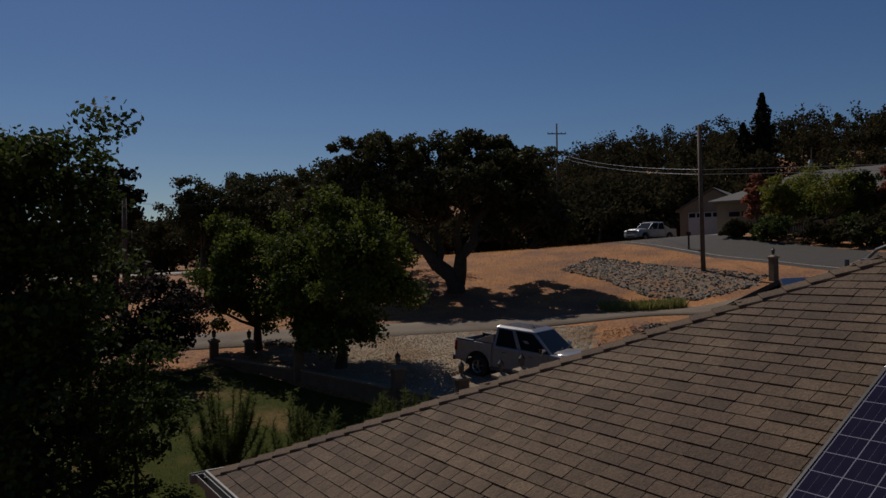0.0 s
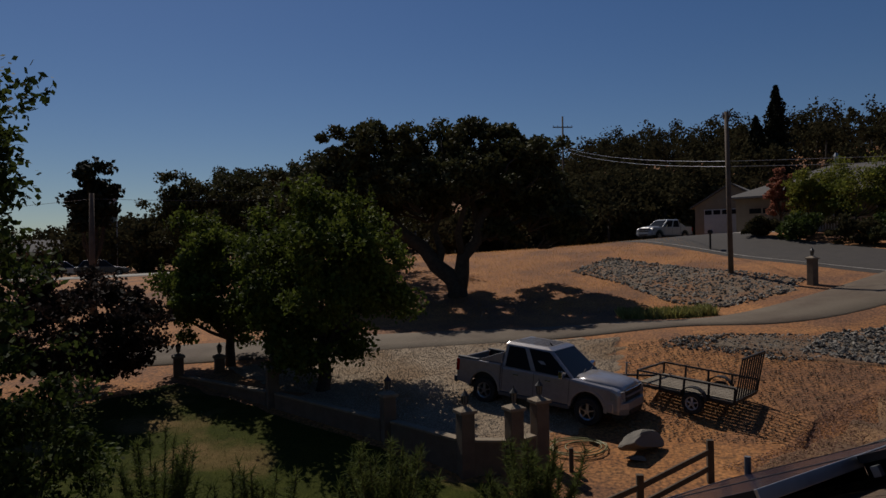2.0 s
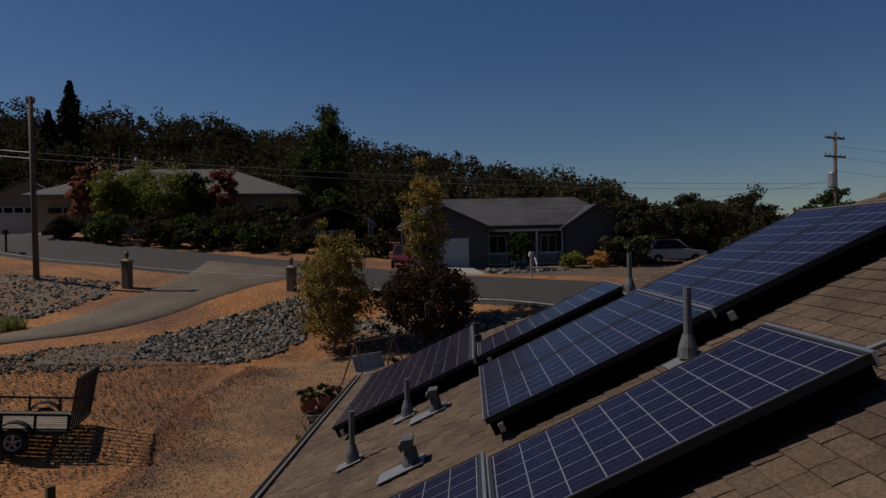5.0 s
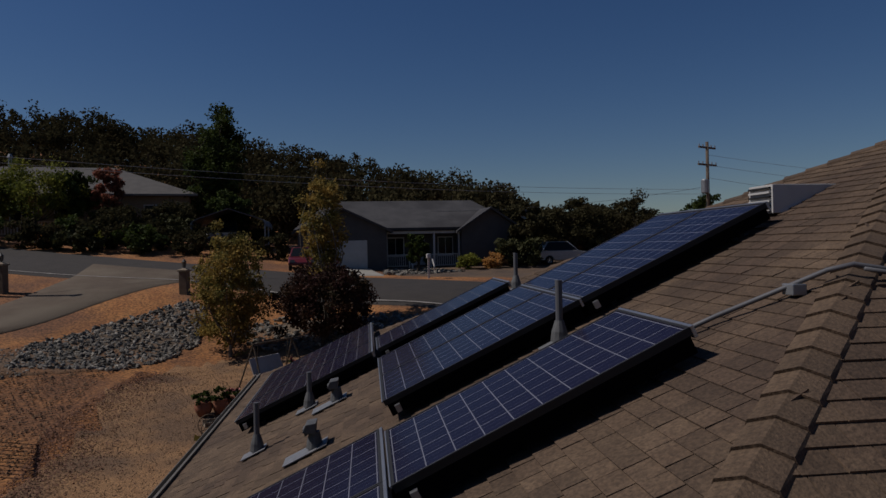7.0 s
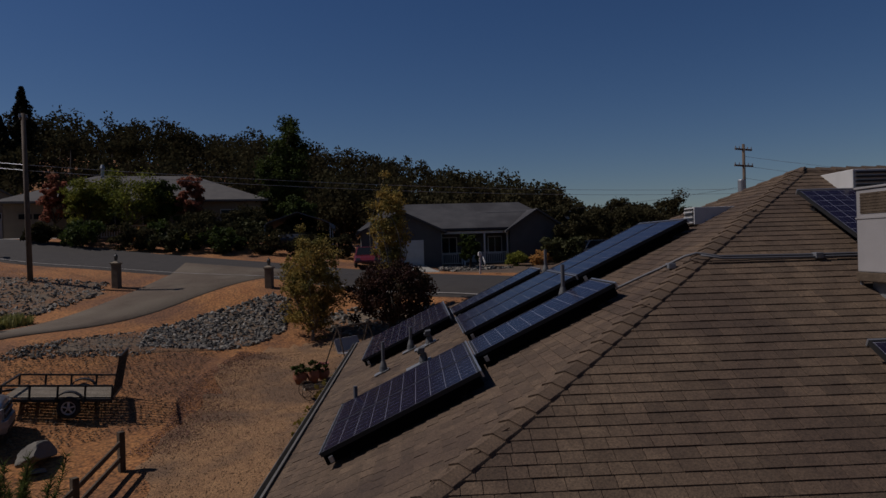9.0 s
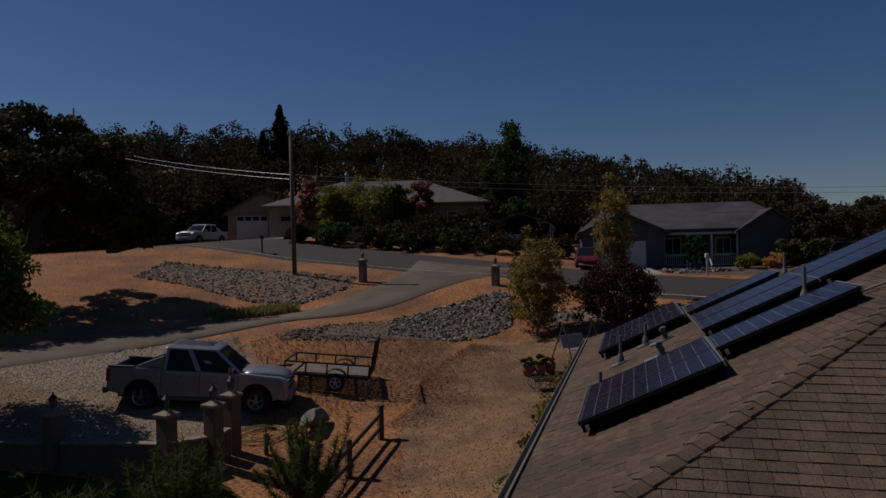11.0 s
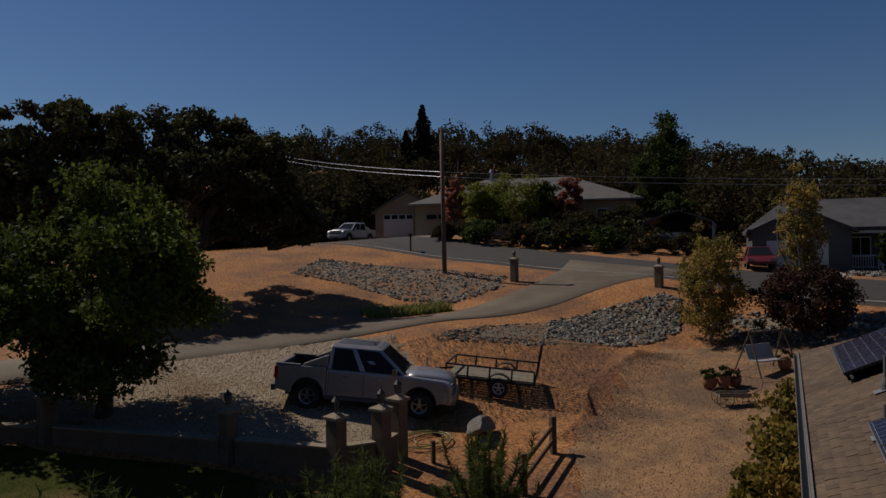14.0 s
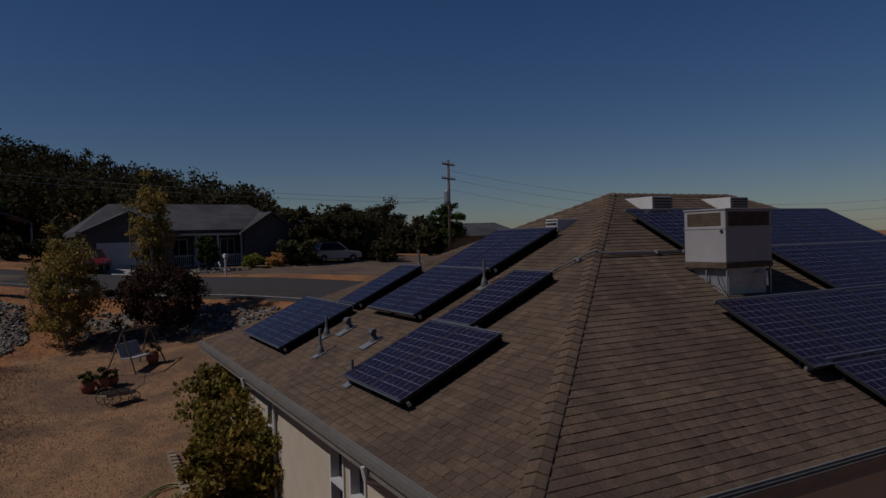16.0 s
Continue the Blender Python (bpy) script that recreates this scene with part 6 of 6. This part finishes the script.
for dz, s in ((0.0, 0.5), (-0.4, 0.6)):
    wire((FAR[0], FAR[1], 17.6 + dz), (12.03, 41.6, 9.4 + dz * 0.7), 0.4 + s * 0.2, "bare pale overhead power line", 0.013, M_ALU)
    wire((12.03, 41.6, 9.4 + dz * 0.7), (50.8, 16.6, 8.2 + dz * 0.8), 0.4 + s * 0.2, "bare pale overhead power line", 0.010, M_ALU)
for dz in (0.0, -0.7, -1.6):
    wire((50.8, 16.6, 10.6 + dz), (64, -38, 9.5 + dz), 3.0)
wire((50.8, 16.6, 8.4), (36.2, 33.5, 7.0), 0.5)
wire((-21.6, 39, 8.0), (-70, 52, 9.0), 0.8)
wire((-21.6, 39, 8.0), (FAR[0], FAR[1], 16.0), 1.6)


# ---- neighbours ----
def solid_hip(x0, x1, y0, y1, e, r, ridge_in, over=0.45):
    a, b, c, d = x0 - over, x1 + over, y0 - over, y1 + over
    m = (c + d) / 2
    v = [(a, c, e), (b, c, e), (b, d, e), (a, d, e), (a + ridge_in, m, r), (b - ridge_in, m, r)]
    lo = [(p[0], p[1], e - 0.16) for p in v[:4]]
    return Mesh().add(v + lo, [(0, 1, 5, 4), (1, 2, 5), (2, 3, 4, 5), (3, 0, 4), (9, 8, 7, 6), (0, 6, 7, 1), (1, 7, 8, 2), (2, 8, 9, 3), (3, 9, 6, 0)])


def gable_front(x0, x1, y0, y1, e, r, over=0.35, t=0.14):
    """A gable roof whose ridge runs along y, as one folded slab."""
    m = (x0 + x1) / 2
    a, b, c, d = x0 - over, x1 + over, y0 - over, y1 + over
    dz = (r - e) * over / (m - x0)
    prof = [(a, e - dz), (m, r), (b, e - dz), (b, e - dz - t), (m, r - t), (a, e - dz - t)]
    return Mesh().slab(prof, c, d)


M_GREY = stuff_mat("grey_siding", (0.09, 0.088, 0.09), (0.115, 0.112, 0.112), 2.0, 0.85, 0, 0.3, 20.0)
M_TAN = stuff_mat("tan_siding", (0.31, 0.245, 0.165), (0.36, 0.285, 0.2), 2.0, 0.9)
M_SLATE = stuff_mat("weathered_roof", (0.07, 0.068, 0.07), (0.105, 0.10, 0.10), 1.5, 0.9, 0, 0.6, 9.0, (0.055, 0.052, 0.054), 0.5)
M_TANROOF = stuff_mat("grey_brown_roof", (0.12, 0.11, 0.10), (0.16, 0.145, 0.13), 1.5, 0.9, 0, 0.6, 9.0)
M_DOORW = stuff_mat("white_garage_door", (0.62, 0.61, 0.58), (0.7, 0.69, 0.66), 3.0, 0.6)


def garage_door(root, x0, x1, y, z0, z1, mat=None, lights=False):
    d = part("garage_door", Mesh().box((x0, y - 0.03, z0), (x1, y + 0.03, z1)), mat or M_DOORW, root, "white panelled garage door")
    n = 4
    for i in range(n):
        z = z0 + (z1 - z0) * i / n
        for j in range(4):
            a, b = x0 + (x1 - x0) * j / 4 + 0.07, x0 + (x1 - x0) * (j + 1) / 4 - 0.07
            top = lights and i == n - 1
            part("glass_light" if top else "panel", Mesh().box((a, y - 0.05, z + 0.07), (b, y - 0.031, z + (z1 - z0) / n - 0.07)), M_WIN if top else (mat or M_DOORW), d)


def house_window(root, x0, x1, y, z0, z1):
    w = part("window", Mesh().box((x0, y - 0.02, z0), (x1, y + 0.02, z1)), M_WIN, root)
    fr = Mesh()
    for a, b, c, d in ((x0 - 0.06, x1 + 0.06, z1, z1 + 0.07), (x0 - 0.06, x1 + 0.06, z0 - 0.07, z0), (x0 - 0.06, x0, z0, z1), (x1, x1 + 0.06, z0, z1), ((x0 + x1) / 2 - 0.02, (x0 + x1) / 2 + 0.02, z0, z1)):
        fr.box((a, y - 0.045, c), (b, y - 0.022, d))
    part("window_frame", fr, M_TRIM, w)


def grey_house():
    root = empty("house", pose(31.0, 34.2, 3.2, 0, 0, -46), "grey single-storey house with a slate roof and white porch rail", "house", "neighbouring houses")
    e = 2.62
    part("wall", Mesh().box((-1.7, 0, -1.2), (3.6, 8.5, e - 0.1)), M_GREY, root)
    part("wall", Mesh().box((3.6, 2.2, -1.2), (8.4, 8.5, e - 0.1)), M_GREY, root)
    part("wall", Mesh().box((8.4, 0.6, -1.2), (12.2, 8.5, e - 0.1)), M_GREY, root)
    for x0, x1, y in ((-1.7, 3.6, 0.0), (8.4, 12.2, 0.6)):
        part("gable_wall", Mesh().slab([(x0, e - 0.1), (x1, e - 0.1), ((x0 + x1) / 2, e + 1.1)], y, y + 0.3), M_GREY, root)
        part("roof", gable_front(x0, x1, y, 5.0, e, e + 1.25), M_SLATE, root, "grey shingled gable roof")
    part("roof", solid_hip(-1.5, 12.0, 1.2, 8.4, e + 0.02, e + 1.95, 2.4), M_SLATE, root, "grey shingled main roof")
    part("porch_roof", Mesh().add([(3.3, 0.9, e - 0.08), (8.6, 0.9, e - 0.08), (8.6, 3.2, e + 0.75), (3.3, 3.2, e + 0.75), (3.3, 0.9, e - 0.2), (8.6, 0.9, e - 0.2), (8.6, 3.2, e + 0.6), (3.3, 3.2, e + 0.6)], [(0, 1, 2, 3), (7, 6, 5, 4), (0, 4, 5, 1), (1, 5, 6, 2), (2, 6, 7, 3), (3, 7, 4, 0)]), M_SLATE, root)
    part("porch_beam", Mesh().box((3.61, 0.93, e - 0.36), (8.39, 1.05, e - 0.2)), M_TRIM, root, "white porch beam")
    part("porch_floor", Mesh().box((3.61, 0.9, -1.2), (8.39, 2.2, 0.1)), M_CONC, root)
    for x in (3.7, 5.3, 6.7, 8.3):
        part("porch_post", Mesh().bar((x, 1.0, 0.1), (x, 1.0, e - 0.36), 0.11), M_TRIM, root, "white porch post")
    for x0, x1 in ((3.75, 5.0), (6.55, 8.3)):
        rl = part("railing", Mesh().bar((x0, 0.96, 0.95), (x1, 0.96, 0.95), 0.06), M_TRIM, root, "white porch railing")
        part("bottom_rail", Mesh().bar((x0, 0.96, 0.25), (x1, 0.96, 0.25), 0.05), M_TRIM, rl)
        for k in range(int((x1 - x0) / 0.13)):
            part("baluster", Mesh().bar((x0 + 0.06 + k * 0.13, 0.96, 0.27), (x0 + 0.06 + k * 0.13, 0.96, 0.93), 0.035), M_TRIM, rl)
    for k in range(4):
        part("step", Mesh().box((5.15, 0.9 - 0.28 * (k + 1), -1.2), (6.4, 0.9 - 0.28 * k, -0.1 - 0.18 * k)), M_CONC, root)
    for x in (5.1, 6.45):
        part("stair_rail", Mesh().bar((x, 0.9, 0.95), (x, -0.3, 0.2), 0.06).bar((x, 0.9, 0.1), (x, 0.9, 0.98), 0.07).bar((x, -0.3, -0.9), (x, -0.3, 0.25), 0.07), M_TRIM, root)
    garage_door(root, -0.9, 2.4, -0.034, -0.35, 1.9)
    house_window(root, 3.9, 4.9, 2.17, 0.9, 2.0)
    house_window(root, 7.2, 8.1, 2.17, 0.9, 2.0)
    part("front_door", Mesh().box((5.4, 2.12, 0.1), (6.3, 2.196, 2.15)), M_DOORW, root, "pale front door", 0.01)
    dish = part("satellite_dish", Mesh().loft([[(12.5 + r * math.cos(a), 0.4 - d, e + 0.75 + r * math.sin(a)) for a in np.linspace(0, 6.2832, 16, endpoint=False)] for r, d in ((0.05, -0.08), (0.2, -0.04), (0.3, 0.0), (0.3, 0.01), (0.2, -0.03))]), M_DOORW, root, "white satellite dish")
    part("dish_arm", Mesh().tube([(12.4, 0.9, e + 0.1), (12.5, 0.5, e + 0.3), (12.5, 0.46, e + 0.7)], 0.025, 6), M_GALV, dish)


grey_house()


def tan_house():
    root = empty("house", pose(19.0, 62.8, 6.0, 0, 0, -37), "long tan house with a grey hip roof among garden trees", "house", "neighbouring houses")
    e, L, D = 3.05, 19.2, 11.0
    part("wall", Mesh().box((0, 0, -1.5), (L, D, e - 0.12)), M_TAN, root)
    part("roof", solid_hip(0, L, 0, D, e, e + 2.55, 6.2, 0.6), M_TANROOF, root, "grey shingled hip roof")
    part("gutter", Mesh().box((-0.6, -0.68, e - 0.15), (L + 0.6, -0.603, e - 0.02)), M_GUTTER, root)
    garage_door(root, 1.0, 5.2, -0.034, 0.0, 2.15, M_TAN, True)
    for a, b in ((7.2, 8.6), (10.0, 11.4), (13.2, 14.6), (16.0, 17.6)):
        house_window(root, a, b, -0.03, 1.0, 2.2)
    rl = part("deck_railing", Mesh().bar((6.4, -1.2, 1.0), (11.6, -1.2, 1.0), 0.07), M_TRIM, root, "white deck railing")
    part("bottom_rail", Mesh().bar((6.4, -1.2, 0.15), (11.6, -1.2, 0.15), 0.06), M_TRIM, rl)
    for k in range(27):
        part("baluster", Mesh().bar((6.5 + k * 0.19, -1.2, 0.18), (6.5 + k * 0.19, -1.2, 0.97), 0.05), M_TRIM, rl)
    part("deck", Mesh().box((6.3, -1.3, -0.2), (11.7, -0.003, 0.08)), M_PLANK, root)
    for x in (6.4, 9.0, 11.6):
        part("deck_post", Mesh().bar((x, -1.2, -1.6), (x, -1.2, -0.2), 0.12), M_TRIM, root)
    part("chimney_pipe", Mesh().tube([(6.2, 5.2, e + 1.6), (6.2, 5.2, e + 3.2)], 0.14, 10).tube([(6.2, 5.2, e + 3.2), (6.2, 5.2, e + 3.5)], [0.22, 0.1], 10), M_GALV, root, "bright metal flue")


tan_house()


def detached_garage():
    root = empty("garage", pose(17.3, 68.8, 6.3, 0, 0, -28), "detached tan garage with a white door", "garage")
    w, d, e = 6.2, 8.0, 2.5
    part("wall", Mesh().box((0, 0, -1.2), (w, d, e)), M_TAN, root)
    part("gable_wall", Mesh().slab([(0, e), (w, e), (w / 2, e + 1.75)], 0, 0.3), M_TAN, root)
    part("roof", gable_front(0, w, 0, d, e + 0.1, e + 1.95), M_TANROOF, root)
    garage_door(root, 0.8, 3.7, -0.034, 0.0, 2.15, None, True)
    part("side_door", Mesh().box((5.0, -0.05, 0), (5.8, -0.003, 2.0)), M_POST, root, "dark side door", 0.01)


detached_garage()


def carport():
    root = empty("carport", pose(31.4, 43.4, H(31.4, 43.4) - 0.15, 0, 0, -48), "open metal carport with a grey arched roof", "carport")
    w, d, h = 4.9, 5.5, 2.25
    prof = [(-w / 2, h - 0.45), (-w / 2 + 0.1, h - 0.1), (-w / 2 + 0.5, h + 0.1), (0, h + 0.75), (w / 2 - 0.5, h + 0.1), (w / 2 - 0.1, h - 0.1), (w / 2, h - 0.45)]
    out = prof + [(x * 0.985, z - 0.06) for x, z in reversed(prof)]
    part("roof", Mesh().slab(out, 0, d), M_ABS, root)
    for x in (-w / 2 + 0.05, w / 2 - 0.05):
        for y in (0.05, d / 2, d - 0.05):
            part("post", Mesh().bar((x, y, -0.5), (x, y, h - 0.2), 0.08), M_GALV, root)


carport()
car("parked_van", pose(32.6, 45.0, H(32.6, 45), 0, 0, -138), "dark van parked under the metal carport", "van", M_DARKP, 5.2, 1.9, 1.9)
for i, (x, y) in enumerate(((27.6, 42.6), (29.4, 40.6), (31.0, 38.8))):
    tree("dark_hedge", x, y, 1.5, (1.2, 1.2, 0.75), "dark clipped hedge beside the road", M_WOOD, 130 + i, 30, 70, 0.4, 0.2, 0.05, 0.2, centre=0.75, hollow=0.4, category="hedge", limbs=6, base_cut=-1)
BEDS = [(17.6, 53.4), (19.2, 51.0), (21.4, 48.6), (22.6, 46.4), (24.4, 46.6), (25.4, 44.2), (27.2, 45.8), (29.2, 46.8), (31.6, 44.6), (24.0, 50.2), (20.6, 54.0), (38.8, 25.2), (43.6, 20.6), (43.0, 27.2), (45.6, 22.0), (47.2, 27.4), (36.0, 45.0), (38.0, 41.0), (43.6, 39.0), (44.5, 34.0)]
for i, (x, y) in enumerate(BEDS):
    r = 0.9 + 0.5 * ((i * 37) % 10) / 10
    tree("garden_bush", x, y, r * 1.7, (r * 1.3, r * 1.3, r * 0.8), "dark green bush in a planting bed", (M_WOOD, M_POPL, M_WOOD, M_OAK)[i % 4], 160 + i, 30, 70, r * 0.4, 0.24, 0.05, 0.2, centre=r * 0.75, hollow=0.35, category="bush", limbs=5, base_cut=-1)
for i, (x, y, r) in enumerate(((36.2, 27.4, 0.7), (37.4, 26.4, 0.65), (20.0, 52.2, 0.8), (23.0, 50.6, 0.9), (25.4, 48.2, 0.8), (30.2, 44.8, 0.7))):
    tree("round_shrub", x, y, r * 1.6, (r, r, r * 0.7), "rounded yellow-green garden shrub", M_LIME if i % 2 == 0 else M_STRAW, 140 + i, 24, 70, 0.26, 0.16, 0.04, 0.2, centre=r * 0.7, hollow=0.4, category="shrub", limbs=5, base_cut=-1)


def far_roof(x, y, turn, l, w, h, label):
    root = empty("far_building", pose(x, y, H(x, y), 0, 0, turn), label, "building", "far buildings")
    part("wall", Mesh().box((0, 0, -1.5), (l, w, h)), M_TAN, root)
    part("roof", solid_hip(0, l, 0, w, h + 0.1, h + 1.8, w * 0.4), M_SLATE, root)
    for k in range(int(l / 5)):
        house_window(root, 2 + k * 5, 3.6 + k * 5, -0.03, 1.0, h - 0.8)


far_roof(-78, 88, 12, 34, 9, 3.0, "long low building with a grey roof beyond a car park")
far_roof(78, 26, -70, 14, 8, 2.6, "small far house with a grey roof beside the road")
ribbon("car_park", [(-60, 60), (-40, 62.5), (-22, 64), (-12, 66)], 5.5, 0.08, M_CONC, "pale concrete strip of a far car park", "car park")


def flagpole():
    root = empty("flagpole", pose(-42.4, 77, H(-42.4, 77)), "white flagpole with a striped flag and a dark flag", "flagpole")
    part("pole", Mesh().tube([(0, 0, -0.3), (0, 0, 9.0)], [0.07, 0.04], 8), M_TRIM, root)
    for z, n in ((7.6, 6), (6.0, 1)):
        for k in range(n):
            me = Mesh()
            hh = 1.2 / n
            cols = 7
            v = []
            for t in (0, 0.02):
                for i in range(cols + 1):
                    s = i / cols
                    for zz in (z + k * hh, z + (k + 1) * hh):
                        v.append((-1.0 * s, t + 0.12 * math.sin(s * 7), zz - 1.1 * s))
            f = []
            o = 2 * (cols + 1)
            for i in range(cols):
                a = 2 * i
                f += [(a, a + 1, a + 3, a + 2), (o + a, o + a + 2, o + a + 3, o + a + 1)]
            part("flag_stripe" if n > 1 else "dark_flag", me.add(v, f), (M_REDP if k % 2 else M_WHITE) if n > 1 else M_DARKP, root)


flagpole()


def mailbox(x, y, turn, mat, label):
    root = empty("mailbox", pose(x, y, H(x, y), 0, 0, turn), label, "mailbox", "mailboxes")
    part("post", Mesh().bar((0, 0, -0.3), (0, 0, 1.05), 0.1), mat, root)
    part("box", Mesh().loft([[(-0.25, -0.1, 1.05), (-0.25, 0.1, 1.05), (-0.25, 0.1, 1.2), (-0.25, 0.06, 1.28), (-0.25, -0.06, 1.28), (-0.25, -0.1, 1.2)], [(0.25, -0.1, 1.05), (0.25, 0.1, 1.05), (0.25, 0.1, 1.2), (0.25, 0.06, 1.28), (0.25, -0.06, 1.28), (0.25, -0.1, 1.2)]]), mat, root, bevel=0.01)
    part("door", Mesh().box((-0.265, -0.09, 1.06), (-0.252, 0.09, 1.24)), mat, root)


mailbox(13.4, 50.2, 60, M_BLACK, "dark roadside mailbox on a post")
mailbox(29.7, 26.0, 40, M_TRIM, "white roadside mailbox on a post")
def shingles():
    for slope in "ab":
        rest, count, kept = [], 0, {}
        rows = shingle_rows(slope)
        local = pose(0, 0, EAVE - 0.05, -TILT) if slope == "a" else pose(0, 0, EAVE - 0.05, 0, -TILT_B)
        for a, b, s, t in rows:
            near = (3.0 < a < 6.8 and 0.0 < s < 1.8) if slope == "a" else (2.2 < a < 6.0 and 0.3 < s < 2.1)
            if near and count < 150:
                key = round(b - a, 2)
                if key not in kept:
                    c = tab(5, 5 + key, 0, 0.006)
                    c = [(x - 5, y, z) for x, y, z in c]
                    c = [(x, -y, z) for x, y, z in c] if slope == "a" else [(y, -x, z) for x, y, z in c]
                    me = Mesh().add(c, [tuple(q) for q in TABF])
                    ob = part("shingle", me, M_SHING)
                    kept[key] = ob.data
                    bpy.data.objects.remove(ob)
                ob = new("shingle", kept[key])
                ob.parent = house
                off = (a, -s, (t - 0.006)) if slope == "a" else (s, -a, (t - 0.006))
                ob.matrix_basis = local @ Matrix.Translation(off)
                count += 1
            else:
                c = tab(a, b, s, t, *((RA, RU / RV, WIDE, (WIDE - RU) / RV) if slope == "a" else (RB, RV / RU, LONG, RV / RU)))
                rest += [(x, -y, z) for x, y, z in c] if slope == "a" else [(y, -x, z) for x, y, z in c]
        n = len(rest) // 8
        f = (np.arange(n)[:, None, None] * 8 + TABF[None]).reshape(-1, 4)
        ob = quads("shingle_field", rest, f, M_SHING2, house)
        ob.matrix_basis = local
        tagged(ob, "rows of brown asphalt shingles", kind="stuff")


shingles()
